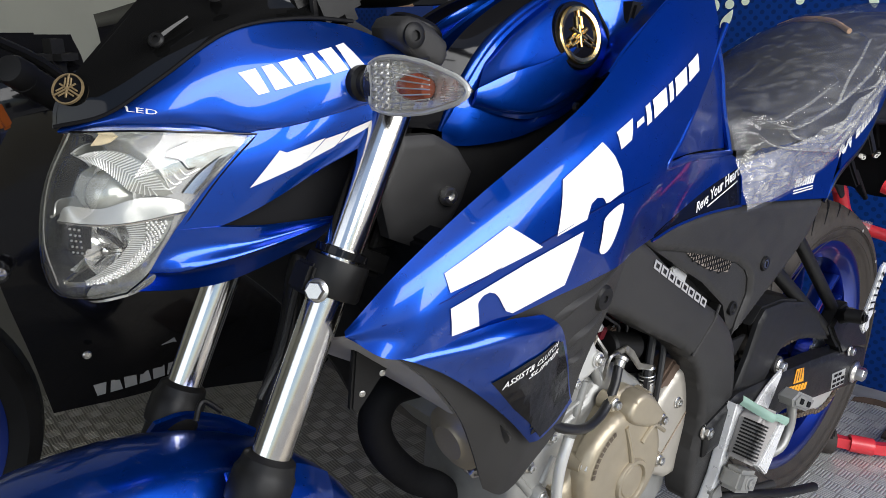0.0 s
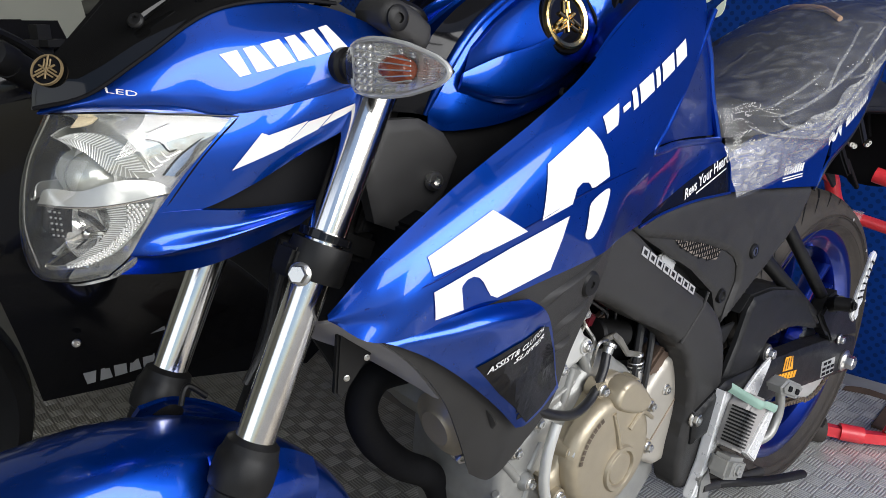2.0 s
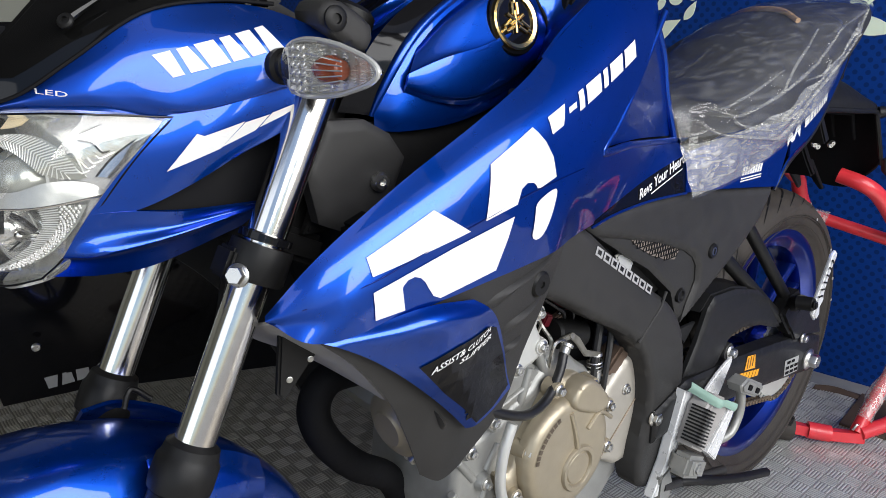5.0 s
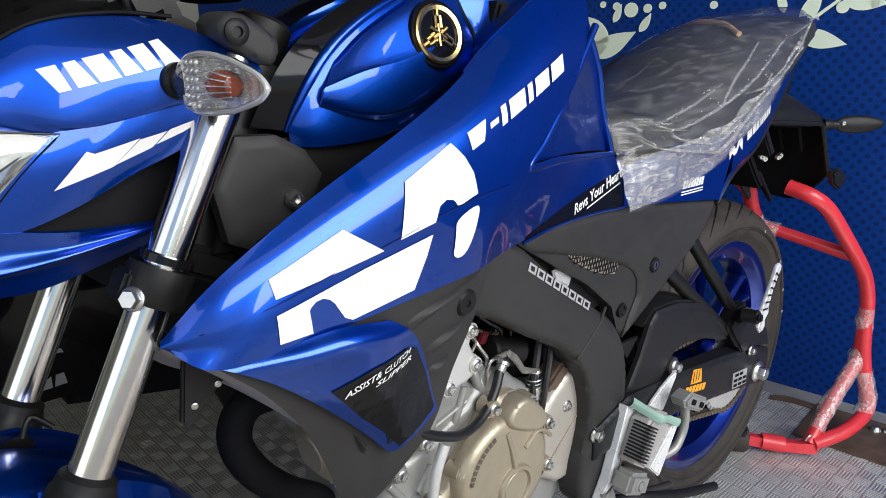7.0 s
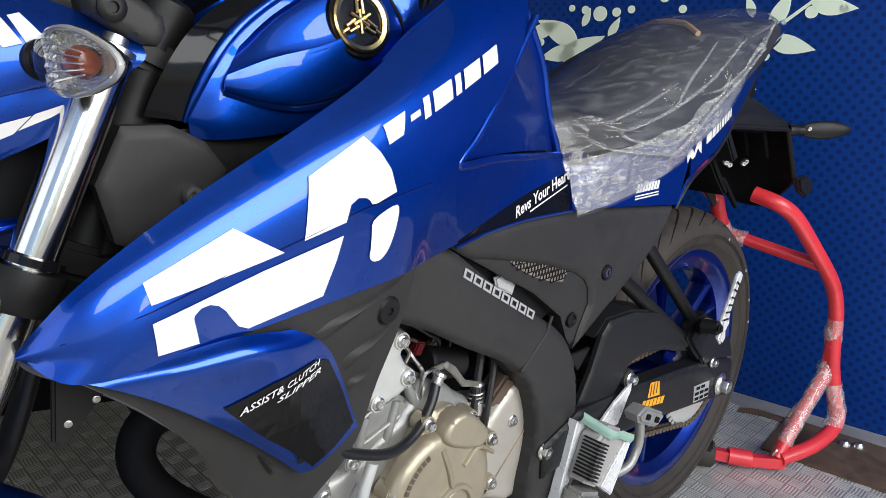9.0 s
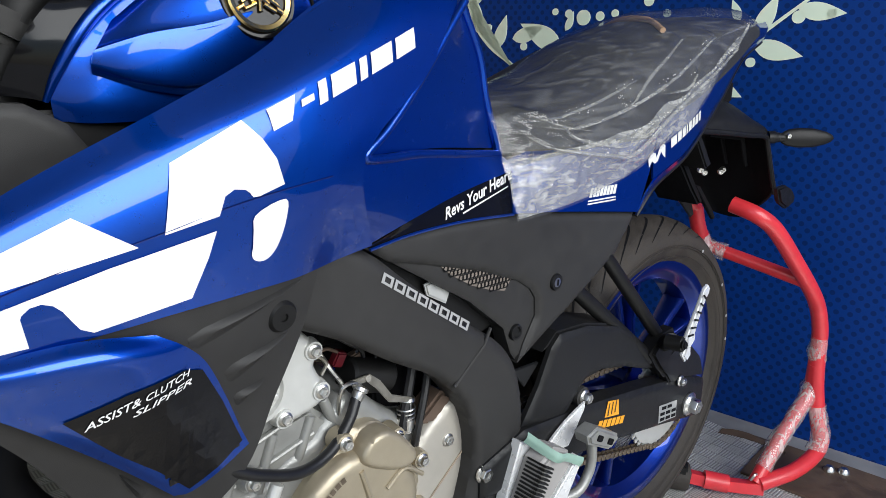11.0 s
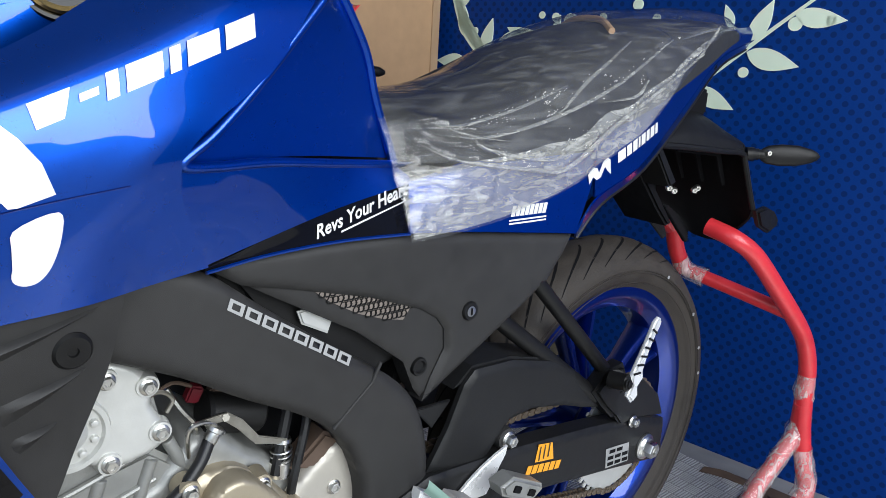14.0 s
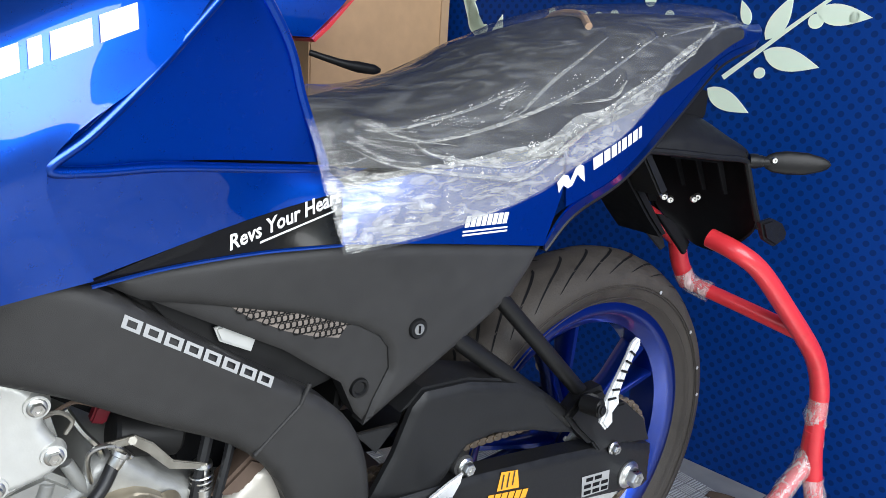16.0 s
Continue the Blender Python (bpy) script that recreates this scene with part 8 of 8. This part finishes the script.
op("front_mudguard", shell(loft_grid(rows, 3, 3), 0.003, (0, 0, 1)), BLUE, "blue front mudguard")
for sy in (-0.09, 0.09):
    op("fork_tube", rod((OX - 1.30, OY + sy, 0.32), (OX - 1.05, OY + sy, 0.84), 0.021, 18), BLACK)
op("side_fairing", shell(loft_grid([[(OX - 1.17, OY - 0.13, 0.80), (OX - 1.00, OY - 0.19, 0.83), (OX - 0.80, OY - 0.19, 0.80), (OX - 0.60, OY - 0.16, 0.74)],
                                    [(OX - 1.16, OY - 0.15, 0.60), (OX - 1.00, OY - 0.20, 0.60), (OX - 0.80, OY - 0.20, 0.60), (OX - 0.60, OY - 0.17, 0.58)],
                                    [(OX - 1.13, OY - 0.14, 0.44), (OX - 1.00, OY - 0.18, 0.44), (OX - 0.80, OY - 0.18, 0.45), (OX - 0.58, OY - 0.15, 0.46)],
                                    [(OX - 1.11, OY - 0.12, 0.325), (OX - 0.95, OY - 0.14, 0.322), (OX - 0.75, OY - 0.14, 0.33), (OX - 0.50, OY - 0.12, 0.36)]], 5, 5), 0.004, (0, -1, 0)), GLOSS, "gloss black side fairing")
ok = Skin(loft_grid([[(OX - 1.13, OY - 0.14, 0.44), (OX - 1.00, OY - 0.18, 0.44), (OX - 0.80, OY - 0.18, 0.45), (OX - 0.58, OY - 0.15, 0.46)], [(OX - 1.11, OY - 0.12, 0.325), (OX - 0.95, OY - 0.14, 0.322), (OX - 0.75, OY - 0.14, 0.33), (OX - 0.50, OY - 0.12, 0.36)]], 5, 5))
for k, o in enumerate(letter_blocks((-1.137, 0.341), (-1.000, 0.352), 0.025, 6, 0.18, 0.0, None, [(0.65, 1.0), (1.0, 0.65), (1, 1), (1.0, 0.65), (1, 1), (1.0, 0.65)])):
    mark("name_block", [o], ok, SILVERTXT, other, "" if k else "grey name drawn as plain blocks", 0.002)
mark("fairing_stripe", [[(-1.061, 0.407), (-1.009, 0.429), (-1.002, 0.411), (-1.048, 0.388)]], ok, SILVERTXT, other, lift=0.002)
screw(other, (OX - 1.06, OY - 0.185, 0.44), (0, -1, 0), 0.007, 0.004)
op("nose_fairing", shell(loft_grid([[(OX - 1.26, OY - 0.02, 0.72), (OX - 1.18, OY - 0.13, 0.74), (OX - 1.02, OY - 0.17, 0.80)], [(OX - 1.28, OY - 0.01, 0.80), (OX - 1.18, OY - 0.13, 0.84), (OX - 1.0, OY - 0.17, 0.88)], [(OX - 1.20, OY, 0.92), (OX - 1.13, OY - 0.09, 0.93), (OX - 1.0, OY - 0.12, 0.93)]], 6, 6), 0.004, (-1, -1, 0.3)), GLOSS, "gloss black nose fairing")
op("nose_fairing", shell(loft_grid([[(OX - 1.26, OY + 0.02, 0.72), (OX - 1.18, OY + 0.13, 0.74), (OX - 1.02, OY + 0.17, 0.80)], [(OX - 1.28, OY + 0.01, 0.80), (OX - 1.18, OY + 0.13, 0.84), (OX - 1.0, OY + 0.17, 0.88)], [(OX - 1.20, OY, 0.92), (OX - 1.13, OY + 0.09, 0.93), (OX - 1.0, OY + 0.12, 0.93)]], 6, 6), 0.004, (-1, 1, 0.3)), GLOSS)
op("indicator_lens", lathe([(0, 0.035), (0.010, 0.030), (0.016, 0.012), (0.014, 0.0), (0, 0)], (OX - 1.155, OY - 0.165, 0.60), (-0.2, -1, -0.15), 18), LENS, "small clear indicator")
op("indicator_dish", lathe([(0, 0.02), (0.010, 0.018), (0.013, 0.004), (0, 0.0)], (OX - 1.155, OY - 0.165, 0.60), (-0.2, -1, -0.15), 16), CHROME)
op("grip", tube([(-1.10, 0.54, 0.81), (-1.15, 0.48, 0.845), (-1.21, 0.42, 0.885)], 0.019, 16), BLACK, "black rubber grip")
op("bar_end", lathe([(0, 0.02), (0.016, 0.018), (0.019, 0.01), (0.019, -0.012), (0.012, -0.014), (0, -0.014)], (-1.215, 0.415, 0.89), (-0.65, -0.65, 0.4), 20), BLACK)
op("lever", tube([(-1.12, 0.55, 0.86), (-1.17, 0.52, 0.90), (-1.23, 0.46, 0.93)], 0.007, 8), BLACK)
op("reservoir", box((0.06, 0.06, 0.05), pose(-1.13, 0.60, 0.90, 0, 0, 20), 0.02), BLACK)
op("switch_box", box((0.05, 0.06, 0.055), pose(-1.10, 0.55, 0.83, 0, 0, 35), 0.02), BLACK)
op("amber_reflector", box((0.016, 0.010, 0.034), pose(-1.235, 0.45, 0.838, 0, -20, 20), 0.004), AMBER, "amber reflector")
op("tank", shell(loft_grid([[(OX - 0.95, OY - 0.12, 0.80), (OX - 0.75, OY - 0.14, 0.80), (OX - 0.55, OY - 0.10, 0.80)], [(OX - 0.95, OY - 0.09, 0.92), (OX - 0.75, OY - 0.11, 0.95), (OX - 0.55, OY - 0.07, 0.90)], [(OX - 0.93, OY, 0.96), (OX - 0.75, OY, 1.0), (OX - 0.55, OY, 0.93)]], 6, 6), 0.004, (0, -1, 0.5)), GLOSS)
op("engine_block", prism([(OX - 0.95, 0.75), (OX - 0.50, 0.75), (OX - 0.48, 0.30), (OX - 0.60, 0.22), (OX - 0.90, 0.28)], OY - 0.10, OY + 0.10, 0.01), DARK)
op("tail", prism([(OX - 0.55, 0.82), (OX - 0.38, 0.86), (OX - 0.25, 0.88), (OX - 0.25, 0.84), (OX - 0.35, 0.76), (OX - 0.50, 0.70)], OY - 0.09, OY + 0.09, 0.02), BLUE)
OR = Vector((OX, OY, 0.305))
op("tyre", lathe([(0.228, -0.045), (0.265, -0.062), (0.292, -0.05), (0.305, 0), (0.292, 0.05), (0.265, 0.062), (0.228, 0.045)], OR, (0, 1, 0), 64, closed=True), RUBBER)
op("rim", lathe([(0.232, -0.046), (0.200, -0.02), (0.196, 0.0), (0.200, 0.02), (0.232, 0.046), (0.222, 0.0)], OR, (0, 1, 0), 64, closed=True), RIMBLUE)
op("swingarm", prism([(OX - 0.52, 0.38), (OX, 0.34), (OX + 0.04, 0.30), (OX - 0.52, 0.32)], OY - 0.11, OY + 0.11, 0.008), BLACK)
op("tail_tip", prism([(-0.36, 0.90), (-0.145, 0.905), (-0.104, 0.905), (-0.077, 0.931), (-0.045, 0.960), (-0.024, 0.983), (-0.06, 1.0), (-0.36, 0.98)], 0.68, 0.86, 0.006), BLUE, "blue tail cowl")
op("tail_edge", prism([(-0.106, 0.902), (-0.076, 0.928), (-0.022, 0.981), (-0.012, 0.984), (-0.068, 0.924), (-0.100, 0.896)], 0.674, 0.866, 0.002), RED, "red lower edge")
op("tail_top", prism([(-0.30, 0.985), (-0.15, 0.965), (-0.04, 0.985), (-0.02, 0.996), (-0.10, 1.02), (-0.30, 1.03)], 0.70, 0.84, 0.008), SEATV, "black seat end")
op("rear_indicator", tube([(-0.10, 0.70, 0.875), (-0.04, 0.68, 0.858), (0.0, 0.675, 0.851), (0.035, 0.67, 0.847), (0.050, 0.668, 0.846)], 0.010, 12, radii=[0.006, 0.008, 0.012, 0.011, 0.005]), BLACK, "small black indicator")
